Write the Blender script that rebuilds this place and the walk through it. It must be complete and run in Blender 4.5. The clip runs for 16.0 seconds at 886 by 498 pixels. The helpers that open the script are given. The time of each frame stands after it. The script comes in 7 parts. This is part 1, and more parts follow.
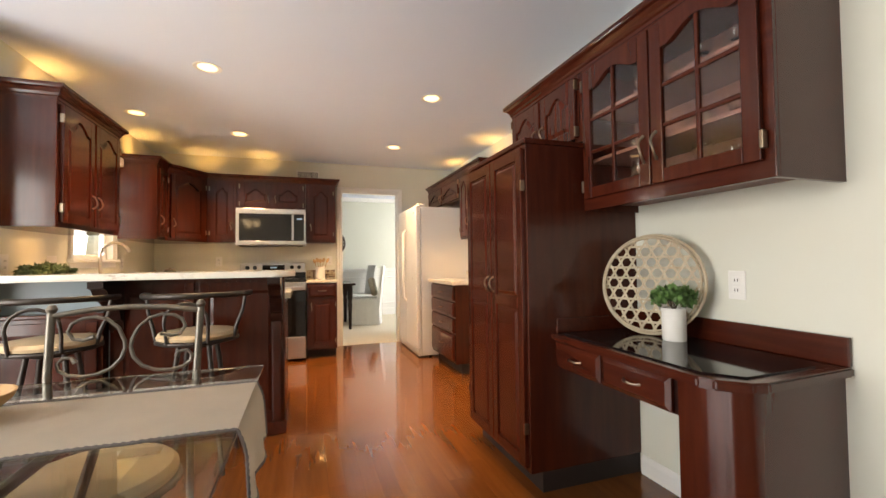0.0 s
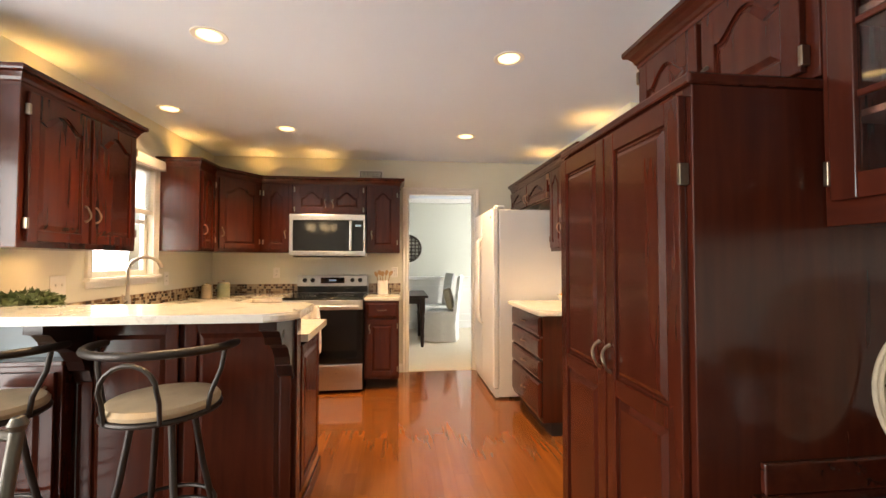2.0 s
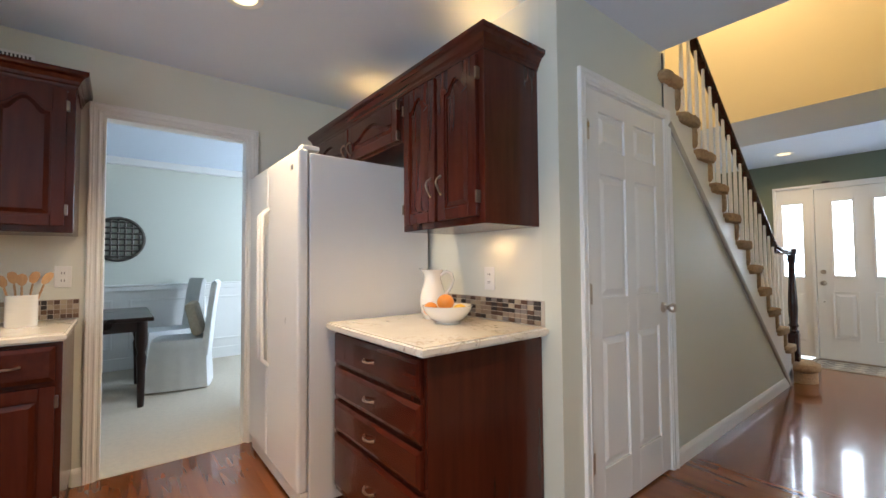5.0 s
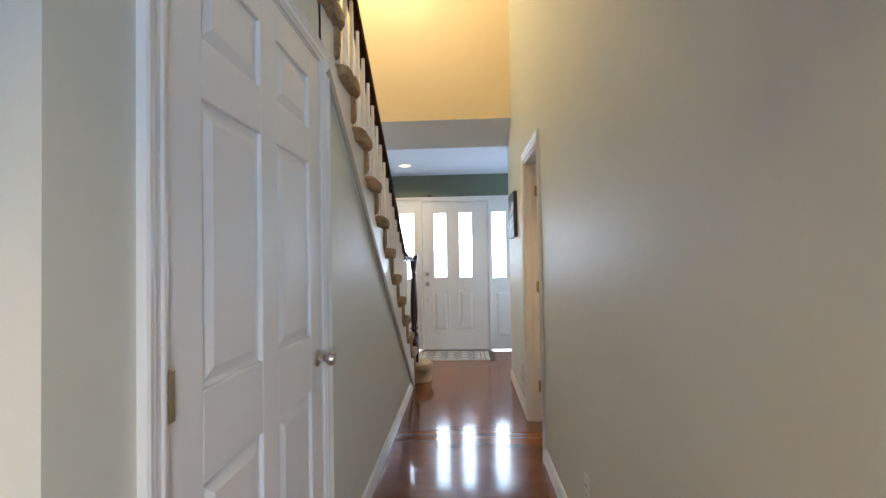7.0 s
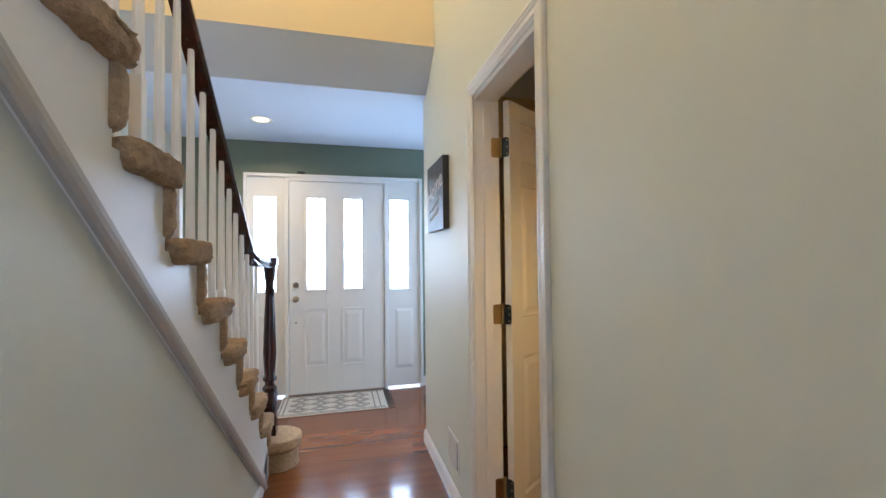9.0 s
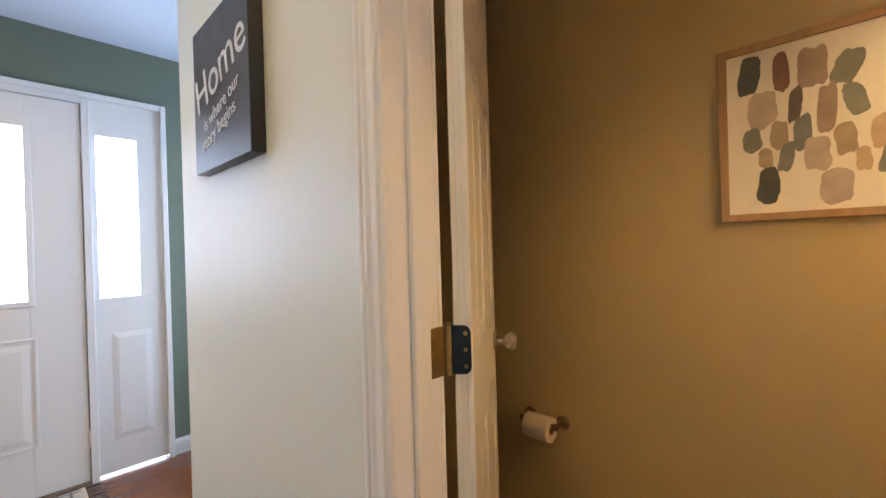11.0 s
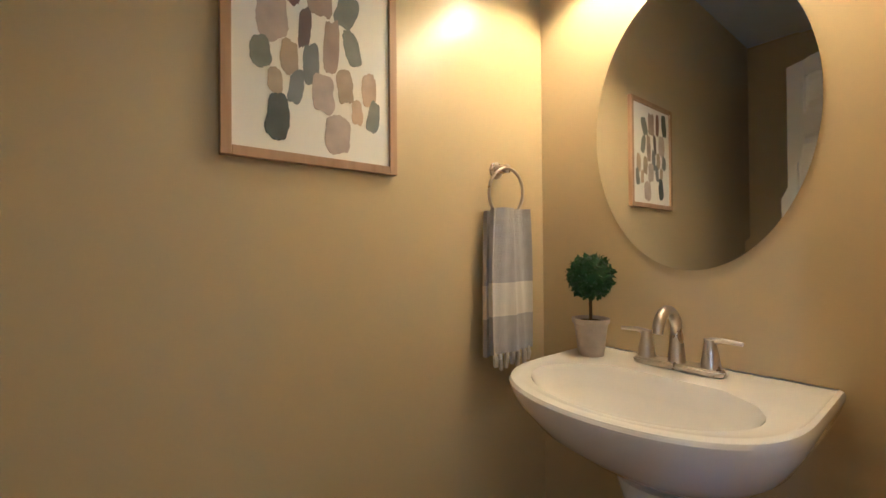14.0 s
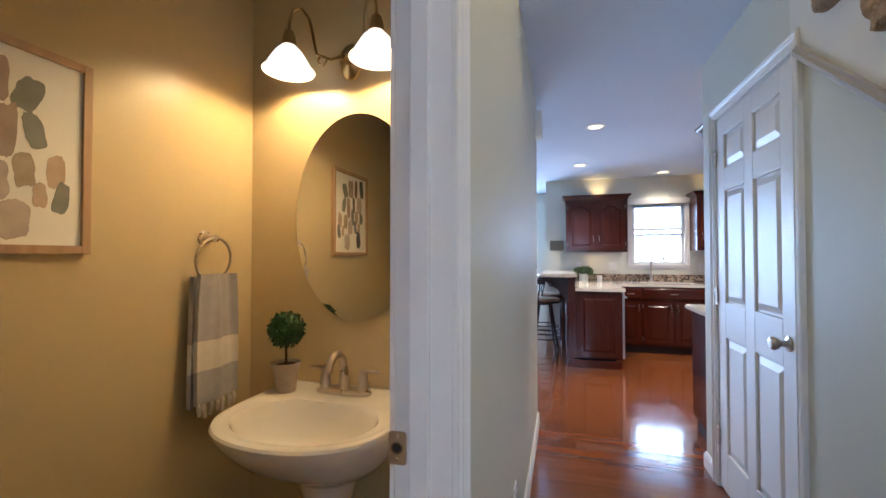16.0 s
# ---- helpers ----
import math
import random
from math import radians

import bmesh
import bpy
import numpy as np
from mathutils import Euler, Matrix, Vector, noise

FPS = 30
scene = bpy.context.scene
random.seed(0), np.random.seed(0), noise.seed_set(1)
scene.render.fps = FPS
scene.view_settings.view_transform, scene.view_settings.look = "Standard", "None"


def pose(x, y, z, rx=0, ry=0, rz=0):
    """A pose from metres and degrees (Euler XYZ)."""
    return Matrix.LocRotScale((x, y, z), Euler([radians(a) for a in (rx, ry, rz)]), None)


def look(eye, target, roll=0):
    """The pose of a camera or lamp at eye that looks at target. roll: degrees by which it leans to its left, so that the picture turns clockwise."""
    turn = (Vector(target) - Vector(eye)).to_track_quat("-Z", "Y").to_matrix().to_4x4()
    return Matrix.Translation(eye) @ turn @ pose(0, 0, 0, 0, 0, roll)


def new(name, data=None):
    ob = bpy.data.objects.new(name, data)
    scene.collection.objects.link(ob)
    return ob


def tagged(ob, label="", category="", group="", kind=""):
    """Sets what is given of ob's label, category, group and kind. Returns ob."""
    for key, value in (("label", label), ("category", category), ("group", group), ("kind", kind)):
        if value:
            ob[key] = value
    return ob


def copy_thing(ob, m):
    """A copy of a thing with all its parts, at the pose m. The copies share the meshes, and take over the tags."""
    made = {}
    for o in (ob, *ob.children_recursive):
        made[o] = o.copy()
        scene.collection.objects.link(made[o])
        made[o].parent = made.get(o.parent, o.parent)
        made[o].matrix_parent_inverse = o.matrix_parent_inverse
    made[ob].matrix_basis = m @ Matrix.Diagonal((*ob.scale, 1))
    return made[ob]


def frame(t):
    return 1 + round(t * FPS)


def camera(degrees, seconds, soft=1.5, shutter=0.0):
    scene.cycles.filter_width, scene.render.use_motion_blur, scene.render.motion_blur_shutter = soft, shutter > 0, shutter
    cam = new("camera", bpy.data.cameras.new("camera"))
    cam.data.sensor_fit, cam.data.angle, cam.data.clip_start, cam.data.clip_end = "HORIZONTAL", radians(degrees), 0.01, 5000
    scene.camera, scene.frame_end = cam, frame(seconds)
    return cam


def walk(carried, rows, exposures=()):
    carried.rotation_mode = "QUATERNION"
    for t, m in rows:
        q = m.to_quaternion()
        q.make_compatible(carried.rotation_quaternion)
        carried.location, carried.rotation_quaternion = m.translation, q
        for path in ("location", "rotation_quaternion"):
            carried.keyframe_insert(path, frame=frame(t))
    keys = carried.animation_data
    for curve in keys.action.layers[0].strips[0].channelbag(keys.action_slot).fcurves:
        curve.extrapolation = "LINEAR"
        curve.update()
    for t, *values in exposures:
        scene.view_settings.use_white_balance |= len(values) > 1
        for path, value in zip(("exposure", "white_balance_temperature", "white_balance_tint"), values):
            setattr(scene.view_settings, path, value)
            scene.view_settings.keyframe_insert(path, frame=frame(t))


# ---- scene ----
PATH = [
    (0, (0.696, 0.609, 1.119), (1.335, 2.504, 1.176), -0.7),
    (0.5, (0.792, 0.812, 1.111), (1.433, 2.705, 1.165), -0.6),
    (1, (0.877, 1.01, 1.165), (1.435, 2.93, 1.218), -0.4),
    (1.5, (0.937, 1.238, 1.235), (1.338, 3.197, 1.289), -0.2),
    (2, (1.049, 1.495, 1.283), (1.267, 3.482, 1.337), 0.0),
    (2.5, (1.123, 1.798, 1.289), (1.199, 3.795, 1.347), 0.1),
    (3, (1.118, 2.104, 1.295), (1.156, 4.103, 1.355), 0.2),
    (3.2, (1.113, 2.227, 1.29), (1.178, 4.225, 1.353), 0.3),
    (5.3, (1.32, 3.373, 1.196), (2.8, 4.717, 1.259), -0.6),
    (5.5, (1.392, 3.458, 1.199), (3.015, 4.625, 1.258), -0.7),
    (6, (1.611, 3.609, 1.192), (3.475, 4.332, 1.245), -1.1),
    (6.5, (1.907, 3.694, 1.228), (3.875, 4.049, 1.276), -1.2),
    (7, (2.249, 3.78, 1.289), (4.246, 3.879, 1.33), -1.0),
    (7.5, (2.608, 3.799, 1.304), (4.606, 3.73, 1.345), -1.0),
    (8, (2.986, 3.817, 1.309), (4.974, 3.608, 1.357), -0.9),
    (8.5, (3.377, 3.888, 1.334), (5.347, 3.548, 1.367), -0.9),
    (9, (3.766, 3.882, 1.296), (5.705, 3.392, 1.345), -0.6),
    (9.2, (3.918, 3.882, 1.294), (5.837, 3.319, 1.345), -0.6),
    (11.5, (5.164, 3.602, 1.208), (6.226, 1.908, 1.182), -1.7),
    (12, (5.27, 3.477, 1.186), (5.912, 1.583, 1.157), -1.6),
    (12.5, (5.33, 3.357, 1.157), (5.46, 1.362, 1.137), -1.3),
    (13, (5.359, 3.264, 1.113), (4.973, 1.301, 1.11), -1.0),
    (13.5, (5.377, 3.174, 1.091), (4.474, 1.39, 1.085), -1.0),
    (14, (5.378, 3.181, 1.088), (4.137, 1.612, 1.105), -0.5),
    (14.5, (5.394, 3.214, 1.116), (3.914, 1.868, 1.143), -0.5),
    (15, (5.415, 3.256, 1.152), (3.73, 2.178, 1.175), -0.4),
    (15.5, (5.459, 3.351, 1.203), (3.633, 2.534, 1.237), -0.2),
    (16, (5.594, 3.472, 1.272), (3.673, 2.917, 1.31), -0.0),
]
cam = camera(94.3, 16.0)
EXPOSURES = [
    (0.0, -0.03, 8300, 17), (1.0, 0.06, 8200, 16), (3.0, 0.0, 7700, 16), (5.3, -0.44, 5600, 10), (6.3, -0.44, 5400, 10), (7.0, -0.32, 5400, 10), (8.0, -0.14, 5250, 10), (9.0, -0.06, 5050, 11),
    (11.3, 0.1, 5600, 20), (12.2, 0.12, 6300, 24), (12.7, 0.12, 6700, 22), (13.5, 0.2, 4250, 13), (14.5, 0.05, 4000, 11), (16.0, -0.28, 4700, 13),
]
walk(cam, [(t, look(eye, target, roll)) for t, eye, target, roll in PATH], EXPOSURES)

# ---- world, large lights ----
world = bpy.data.worlds.new("world")
scene.world = world
world.use_nodes = True
wn = world.node_tree
sky = wn.nodes.new("ShaderNodeTexSky")
sky.sky_type = "NISHITA"
sky.sun_disc = False
sky.sun_elevation = radians(40)
sky.sun_rotation = radians(200)
wn.links.new(sky.outputs[0], wn.nodes["Background"].inputs[0])
wn.nodes["Background"].inputs[1].default_value = 0.15


def lamp(name, kind, place, power, color, size=0.1, size_y=None, target=None, spot=None, spread=None):
    data = bpy.data.lights.new(name, kind)
    data.energy, data.color = power, color
    if kind == "AREA":
        data.shape = "RECTANGLE" if size_y else "DISK"
        data.size = size
        if size_y:
            data.size_y = size_y
        if spread:
            data.spread = radians(spread)
    else:
        data.shadow_soft_size = size
    ob = new(name, data)
    ob.matrix_world = look(place, target) if target else Matrix.Translation(place)
    return ob


WARM = (1.0, 0.70, 0.38)
AMBER = (1.0, 0.56, 0.16)
DAY = (0.78, 0.89, 1.0)
sun = bpy.data.lights.new("sun", "SUN")
sun.energy, sun.angle, sun.color = 1.0, radians(12), (1.0, 0.95, 0.88)
sun_ob = new("sun", sun)
sun_ob.rotation_euler = (radians(50), 0, radians(20))

CAN_SPOTS = [(0.08, 3.70), (1.68, 3.77), (-0.69, 4.82), (0.07, 5.22), (1.68, 5.27)]
for cx, cy in CAN_SPOTS:
    lamp("can_light", "AREA", (cx, cy, 2.425), 5 if cx < -0.5 else 22, WARM, 0.11, target=(cx, cy, 0), spread=112)
lamp("can_light", "AREA", (7.32, 4.49, 2.425), 10, WARM, 0.11, target=(7.32, 4.49, 0), spread=150)
# daylight at the sink window and front door; the other three openings are assumed
lamp("daylight_panel", "AREA", (-1.16, 4.86, 1.56), 9, DAY, 0.66, 0.80, target=(2, 4.86, 1.2))
# nook opening out of view, inferred from cool light on pantry and desk wall
lamp("daylight_panel", "AREA", (-2.28, 1.4, 1.15), 210, DAY, 2.3, 2.0, target=(2, 1.4, 1.1))
lamp("daylight_panel", "AREA", (8.16, 3.9, 1.45), 39, DAY, 1.7, 0.95, target=(3, 3.9, 1.0))
# added at an assumed window, out of view, to brighten the dining room
lamp("daylight_panel", "AREA", (4.2, 7.9, 1.5), 85, DAY, 1.6, 1.4, target=(0, 7.9, 1.2))
# added source at an unseen foyer-side window, brightens front door and stairs
lamp("daylight_panel", "AREA", (7.3, 2.0, 1.4), 26, DAY, 1.0, 1.4, target=(7.3, 5, 1.2))
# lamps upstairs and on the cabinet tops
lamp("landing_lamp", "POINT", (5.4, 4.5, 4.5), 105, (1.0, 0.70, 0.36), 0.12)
for x, y in [(-0.90, 4.0), (-0.88, 5.5), (-0.40, 6.10), (0.23, 6.06), (2.62, 4.66), (2.62, 5.75)]:
    lamp("cabinet_top_light", "AREA", (x, y, 2.18), 0.8, AMBER, 0.06, target=(x + (0.03 if x > 0.5 else -0.03), y, 2.44), spread=135)
for p in [(-0.82, 3.95, 1.32), (-0.55, 5.85, 1.36), (-0.2, 6.1, 1.36), (0.9, 6.1, 1.36), (2.63, 4.64, 1.345)]:
    lamp("under_cabinet_light", "AREA", p, 0.75, (1.0, 0.58, 0.22), 0.06, target=(p[0], p[1], 0))
for y in (2.57, 2.90):
    lamp("vanity_bulb", "POINT", (4.39, y, 1.950), 17, (1.0, 0.585, 0.18), 0.022)

# ---- materials ----
def mat(name, color, rough=0.5, metal=0.0, vary=0.08, scale=6.0, bump=0.0, bump_scale=80.0, stretch=(1, 1, 1), coat=0.0, dark=None, spec=0.5):
    """Base colour with broad and fine variation, roughness variation and fine relief."""
    m = bpy.data.materials.new(name)
    m.use_nodes = True
    t = m.node_tree
    n, link = t.nodes, t.links.new
    b = n["Principled BSDF"]
    b.inputs["Roughness"].default_value = rough
    b.inputs["Metallic"].default_value = metal
    b.inputs["Specular IOR Level"].default_value = spec
    b.inputs["Coat Weight"].default_value = coat
    b.inputs["Coat Roughness"].default_value = 0.08
    co = n.new("ShaderNodeTexCoord")
    mp = n.new("ShaderNodeMapping")
    mp.inputs["Scale"].default_value = stretch
    link(co.outputs["Object"], mp.inputs[0])
    big = n.new("ShaderNodeTexNoise")
    big.inputs["Scale"].default_value = scale
    big.inputs["Detail"].default_value = 6
    link(mp.outputs[0], big.inputs["Vector"])
    ramp = n.new("ShaderNodeMix")
    ramp.data_type = "RGBA"
    lo = dark or [c * (1 - 2 * vary) for c in color]
    hi = color if dark else [min(1, c * (1 + vary)) for c in color]
    ramp.inputs[6].default_value = (*lo, 1)
    ramp.inputs[7].default_value = (*hi, 1)
    link(big.outputs[0], ramp.inputs[0])
    link(ramp.outputs[2], b.inputs["Base Color"])
    rr = n.new("ShaderNodeMapRange")
    rr.inputs[3].default_value, rr.inputs[4].default_value = max(0.02, rough * 0.8), min(1, rough * 1.25)
    fine = n.new("ShaderNodeTexNoise")
    fine.inputs["Scale"].default_value = bump_scale
    fine.inputs["Detail"].default_value = 4
    link(mp.outputs[0], fine.inputs["Vector"])
    link(big.outputs[0], rr.inputs[0])
    link(rr.outputs[0], b.inputs["Roughness"])
    if bump:
        bp = n.new("ShaderNodeBump")
        bp.inputs["Strength"].default_value = bump
        bp.inputs["Distance"].default_value = 0.01
        link(fine.outputs[0], bp.inputs["Height"])
        link(bp.outputs[0], b.inputs["Normal"])
    return m


def nodes_of(m):
    return m.node_tree.nodes, m.node_tree.links.new, m.node_tree.nodes["Principled BSDF"]


def glow(name, color, strength):
    m = bpy.data.materials.new(name)
    m.use_nodes = True
    b = m.node_tree.nodes["Principled BSDF"]
    b.inputs["Base Color"].default_value = (*color, 1)
    b.inputs["Emission Color"].default_value = (*color, 1)
    b.inputs["Emission Strength"].default_value = strength
    return m


def glass(name, color=(1, 1, 1), rough=0.0, ior=1.45):
    m = bpy.data.materials.new(name)
    m.use_nodes = True
    b = m.node_tree.nodes["Principled BSDF"]
    b.inputs["Base Color"].default_value = (*color, 1)
    b.inputs["Transmission Weight"].default_value = 1
    b.inputs["Roughness"].default_value = rough
    b.inputs["IOR"].default_value = ior
    return m


def wood_mat(name, light, deep, rough, coat, along="z", scale=1.0, per_object=0.0, placed=False):
    """Stained wood: long grain, pores, satin lacquer."""
    m = bpy.data.materials.new(name)
    m.use_nodes = True
    n, link, b = nodes_of(m)
    co = n.new("ShaderNodeTexCoord")
    mp = n.new("ShaderNodeMapping")
    s = {"x": (1.2, 14, 14), "y": (14, 1.2, 14), "z": (14, 14, 1.2)}[along]
    mp.inputs["Scale"].default_value = [v * scale for v in s]
    info = n.new("ShaderNodeObjectInfo")
    geo = n.new("ShaderNodeNewGeometry")
    add = n.new("ShaderNodeVectorMath")
    add.operation = "MULTIPLY_ADD"
    add.inputs[1].default_value = (37, 37, 37)
    comb = n.new("ShaderNodeCombineXYZ")
    link(comb.outputs[0], add.inputs[0])
    link(geo.outputs["Position"] if placed else co.outputs["Object"], mp.inputs[0])
    link(mp.outputs[0], add.inputs[2])
    g = n.new("ShaderNodeTexNoise")
    g.inputs["Scale"].default_value = 2.2
    g.inputs["Detail"].default_value = 8
    g.inputs["Distortion"].default_value = 0.25
    link(add.outputs[0], g.inputs["Vector"])
    mix = n.new("ShaderNodeMix")
    mix.data_type = "RGBA"
    mix.inputs[6].default_value, mix.inputs[7].default_value = (*deep, 1), (*light, 1)
    rg = n.new("ShaderNodeMapRange")
    rg.inputs[1].default_value, rg.inputs[2].default_value = 0.22, 0.8
    link(g.outputs[0], rg.inputs[0])
    link(rg.outputs[0], mix.inputs[0])
    hsv = n.new("ShaderNodeHueSaturation")
    vr = n.new("ShaderNodeMapRange")
    vr.inputs[3].default_value, vr.inputs[4].default_value = 1 - per_object, 1 + per_object
    both = n.new("ShaderNodeMath")
    both.operation = "ADD"
    link(info.outputs["Random"], both.inputs[0])
    link(geo.outputs["Random Per Island"], both.inputs[1])
    part_of = n.new("ShaderNodeMath")
    part_of.operation = "FRACT"
    link(both.outputs[0], part_of.inputs[0])
    link(part_of.outputs[0], vr.inputs[0])
    for k in range(3):
        link(part_of.outputs[0], comb.inputs[k])
    link(vr.outputs[0], hsv.inputs["Value"])
    link(mix.outputs[2], hsv.inputs["Color"])
    link(hsv.outputs[0], b.inputs["Base Color"])
    smudge = n.new("ShaderNodeTexNoise")
    smudge.inputs["Scale"].default_value = 2.5
    link(geo.outputs["Position"] if placed else co.outputs["Object"], smudge.inputs["Vector"])
    rr = n.new("ShaderNodeMapRange")
    rr.inputs[3].default_value, rr.inputs[4].default_value = rough * 0.88, rough * 1.14
    link(smudge.outputs[0], rr.inputs[0])
    link(rr.outputs[0], b.inputs["Roughness"])
    b.inputs["Specular IOR Level"].default_value = 0.28
    b.inputs["Coat Weight"].default_value = coat
    b.inputs["Coat Roughness"].default_value = rough * 0.35
    return m


CHERRY = wood_mat("cherry", (0.078, 0.0142, 0.0064), (0.038, 0.0070, 0.0036), 0.22, 0.24)
CHERRY_H = wood_mat("cherry_across", (0.078, 0.0142, 0.0064), (0.038, 0.0070, 0.0036), 0.22, 0.24, "y")
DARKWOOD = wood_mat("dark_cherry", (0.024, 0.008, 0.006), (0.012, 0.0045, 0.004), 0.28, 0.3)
PLANK = wood_mat("floor_wood", (0.190, 0.062, 0.0160), (0.125, 0.038, 0.0100), 0.18, 0.6, "y", 0.8, 0.12, True)
PALEWOOD = wood_mat("pale_wood", (0.48, 0.33, 0.19), (0.36, 0.23, 0.12), 0.5, 0.0, "z", 2.0)
UTENSIL = wood_mat("utensil_wood", (0.52, 0.33, 0.16), (0.38, 0.21, 0.09), 0.6, 0.0, "z", 3.0)
NEWELWOOD = wood_mat("rail_wood", (0.045, 0.012, 0.010), (0.018, 0.006, 0.006), 0.22, 0.4)
WALL = mat("wall_paint", (0.65, 0.655, 0.56), 0.5, vary=0.02, scale=2, bump=0.05, bump_scale=220)
WALL_W = mat("kitchen_paint", (0.68, 0.68, 0.595), 0.5, vary=0.02, scale=2, bump=0.05, bump_scale=220)
CEIL = mat("ceiling_paint", (0.68, 0.75, 0.86), 0.8, vary=0.02, scale=2, bump=0.08, bump_scale=160)
SAGE = mat("sage_paint", (0.17, 0.20, 0.145), 0.45, vary=0.04, scale=3, bump=0.04, bump_scale=220)
GOLD = mat("tan_paint", (0.55, 0.44, 0.225), 0.30, vary=0.025, scale=2, bump=0.05, bump_scale=240)
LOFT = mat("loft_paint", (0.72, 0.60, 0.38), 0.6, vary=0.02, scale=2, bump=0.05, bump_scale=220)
DINWALL = mat("dining_paint", (0.66, 0.67, 0.59), 0.55, vary=0.02, scale=2, bump=0.04, bump_scale=220)
TRIM = mat("white_trim", (0.80, 0.79, 0.76), 0.32, vary=0.015, scale=4, bump=0.02, bump_scale=120)
SUBFLOOR = mat("floor_joint", (0.06, 0.022, 0.010), 0.6)
ENAMEL = mat("white_enamel", (0.80, 0.79, 0.77), 0.30, vary=0.01, scale=5, bump=0.10, bump_scale=420)
STEEL = mat("stainless", (0.60, 0.59, 0.57), 0.30, 1.0, vary=0.05, scale=3, bump=0.03, bump_scale=60, stretch=(1, 30, 30))
NICKEL = mat("brushed_nickel", (0.56, 0.50, 0.43), 0.28, 1.0, vary=0.05, scale=20)
BRONZE = mat("bronze_pull", (0.30, 0.23, 0.17), 0.30, 1.0, vary=0.12, scale=40)
BRASS = mat("old_brass", (0.50, 0.36, 0.15), 0.32, 1.0, vary=0.2, scale=30)
GUNMETAL = mat("blued_steel", (0.05, 0.075, 0.10), 0.35, 0.9, vary=0.2, scale=30)
BLACKGLASS = mat("black_glass", (0.008, 0.008, 0.009), 0.06, vary=0.0, spec=0.42)
BLACK = mat("black_enamel", (0.012, 0.012, 0.013), 0.25, vary=0.1)
STOOLMETAL = mat("stool_metal", (0.055, 0.047, 0.042), 0.42, 0.75, vary=0.2, scale=30)
CHAIRMETAL = mat("pewter_metal", (0.17, 0.152, 0.128), 0.42, 0.85, vary=0.2, scale=30)
SEATCLOTH = mat("seat_cloth", (0.49, 0.36, 0.22), 0.9, vary=0.12, scale=18, bump=0.35, bump_scale=260)
LINEN = mat("runner_linen", (0.66, 0.57, 0.46), 0.9, vary=0.06, scale=10, bump=0.4, bump_scale=380)
BRAID = mat("runner_braid", (0.16, 0.14, 0.13), 0.9, vary=0.3, scale=120, bump=0.5, bump_scale=300)
SLIPCOVER = mat("slipcover_cloth", (0.70, 0.70, 0.68), 0.95, vary=0.06, scale=12, bump=0.3, bump_scale=300)
TOWEL = mat("grey_towel", (0.47, 0.45, 0.46), 0.95, vary=0.10, scale=30, bump=0.5, bump_scale=320)
TOWELBAND = mat("cream_towel", (0.76, 0.71, 0.62), 0.95, vary=0.06, scale=30, bump=0.5, bump_scale=320)
WHITEWARE = mat("white_ceramic", (0.80, 0.77, 0.71), 0.12, vary=0.01, coat=0.4)
POTWHITE = mat("white_pot", (0.76, 0.74, 0.70), 0.45, vary=0.03, scale=20)
STONEPOT = mat("stone_pot", (0.47, 0.41, 0.35), 0.8, vary=0.16, scale=30, bump=0.3, bump_scale=90)
SOIL = mat("soil", (0.045, 0.025, 0.014), 0.95, vary=0.4, scale=60, bump=0.8, bump_scale=150)
LEAF = mat("leaf", (0.11, 0.23, 0.065), 0.5, vary=0.35, scale=40)
LEAF2 = mat("dark_leaf", (0.013, 0.062, 0.014), 0.55, vary=0.4, scale=60, spec=0.3)
LEAF3 = mat("grey_leaf", (0.12, 0.17, 0.07), 0.55, vary=0.35, scale=40)
STEM = mat("stem", (0.07, 0.04, 0.02), 0.8, vary=0.2, scale=50)
CANE = mat("split_cane", (0.52, 0.42, 0.29), 0.6, vary=0.18, scale=30, bump=0.2, bump_scale=150)
PLASTIC = mat("white_plastic", (0.78, 0.77, 0.74), 0.35, vary=0.01)
SLOT = mat("dark_slot", (0.03, 0.03, 0.03), 0.6)
ORANGE = mat("orange_peel", (0.75, 0.27, 0.03), 0.42, vary=0.12, scale=25, bump=0.3, bump_scale=140)
LEMON = mat("lemon_peel", (0.80, 0.50, 0.05), 0.42, vary=0.1, scale=25, bump=0.3, bump_scale=140)
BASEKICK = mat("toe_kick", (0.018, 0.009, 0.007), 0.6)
STAIRPAINT = mat("stringer_paint", (0.76, 0.74, 0.69), 0.38, vary=0.02, scale=3)
GREYTRIM = mat("grey_skirt", (0.42, 0.385, 0.33), 0.45, vary=0.05, scale=5)
PAPER = mat("paper", (0.84, 0.81, 0.74), 0.9, vary=0.02)
TISSUE = mat("tissue", (0.72, 0.60, 0.44), 0.95, vary=0.03, bump=0.2, bump_scale=200)
# grey-blue holds the shade under the bar top, put into the colour
BAR_SHADED = mat("bar_shaded_paint", (0.22, 0.29, 0.32), 0.35, vary=0.05, scale=4)
# pinkish shelf wood, with the brightness behind the panes added to its colour
CABINET_IN = wood_mat("cabinet_inside_brightened", (0.21, 0.085, 0.055), (0.13, 0.05, 0.032), 0.45, 0.1)
SIGNBLACK = mat("sign_board", (0.028, 0.026, 0.026), 0.45, vary=0.15, scale=12)
SIGNWHITE = mat("sign_lettering", (0.66, 0.65, 0.63), 0.7, vary=0.05)
CARPET_D = mat("dining_carpet", (0.60, 0.53, 0.42), 0.95, vary=0.08, scale=30, bump=0.6, bump_scale=240)
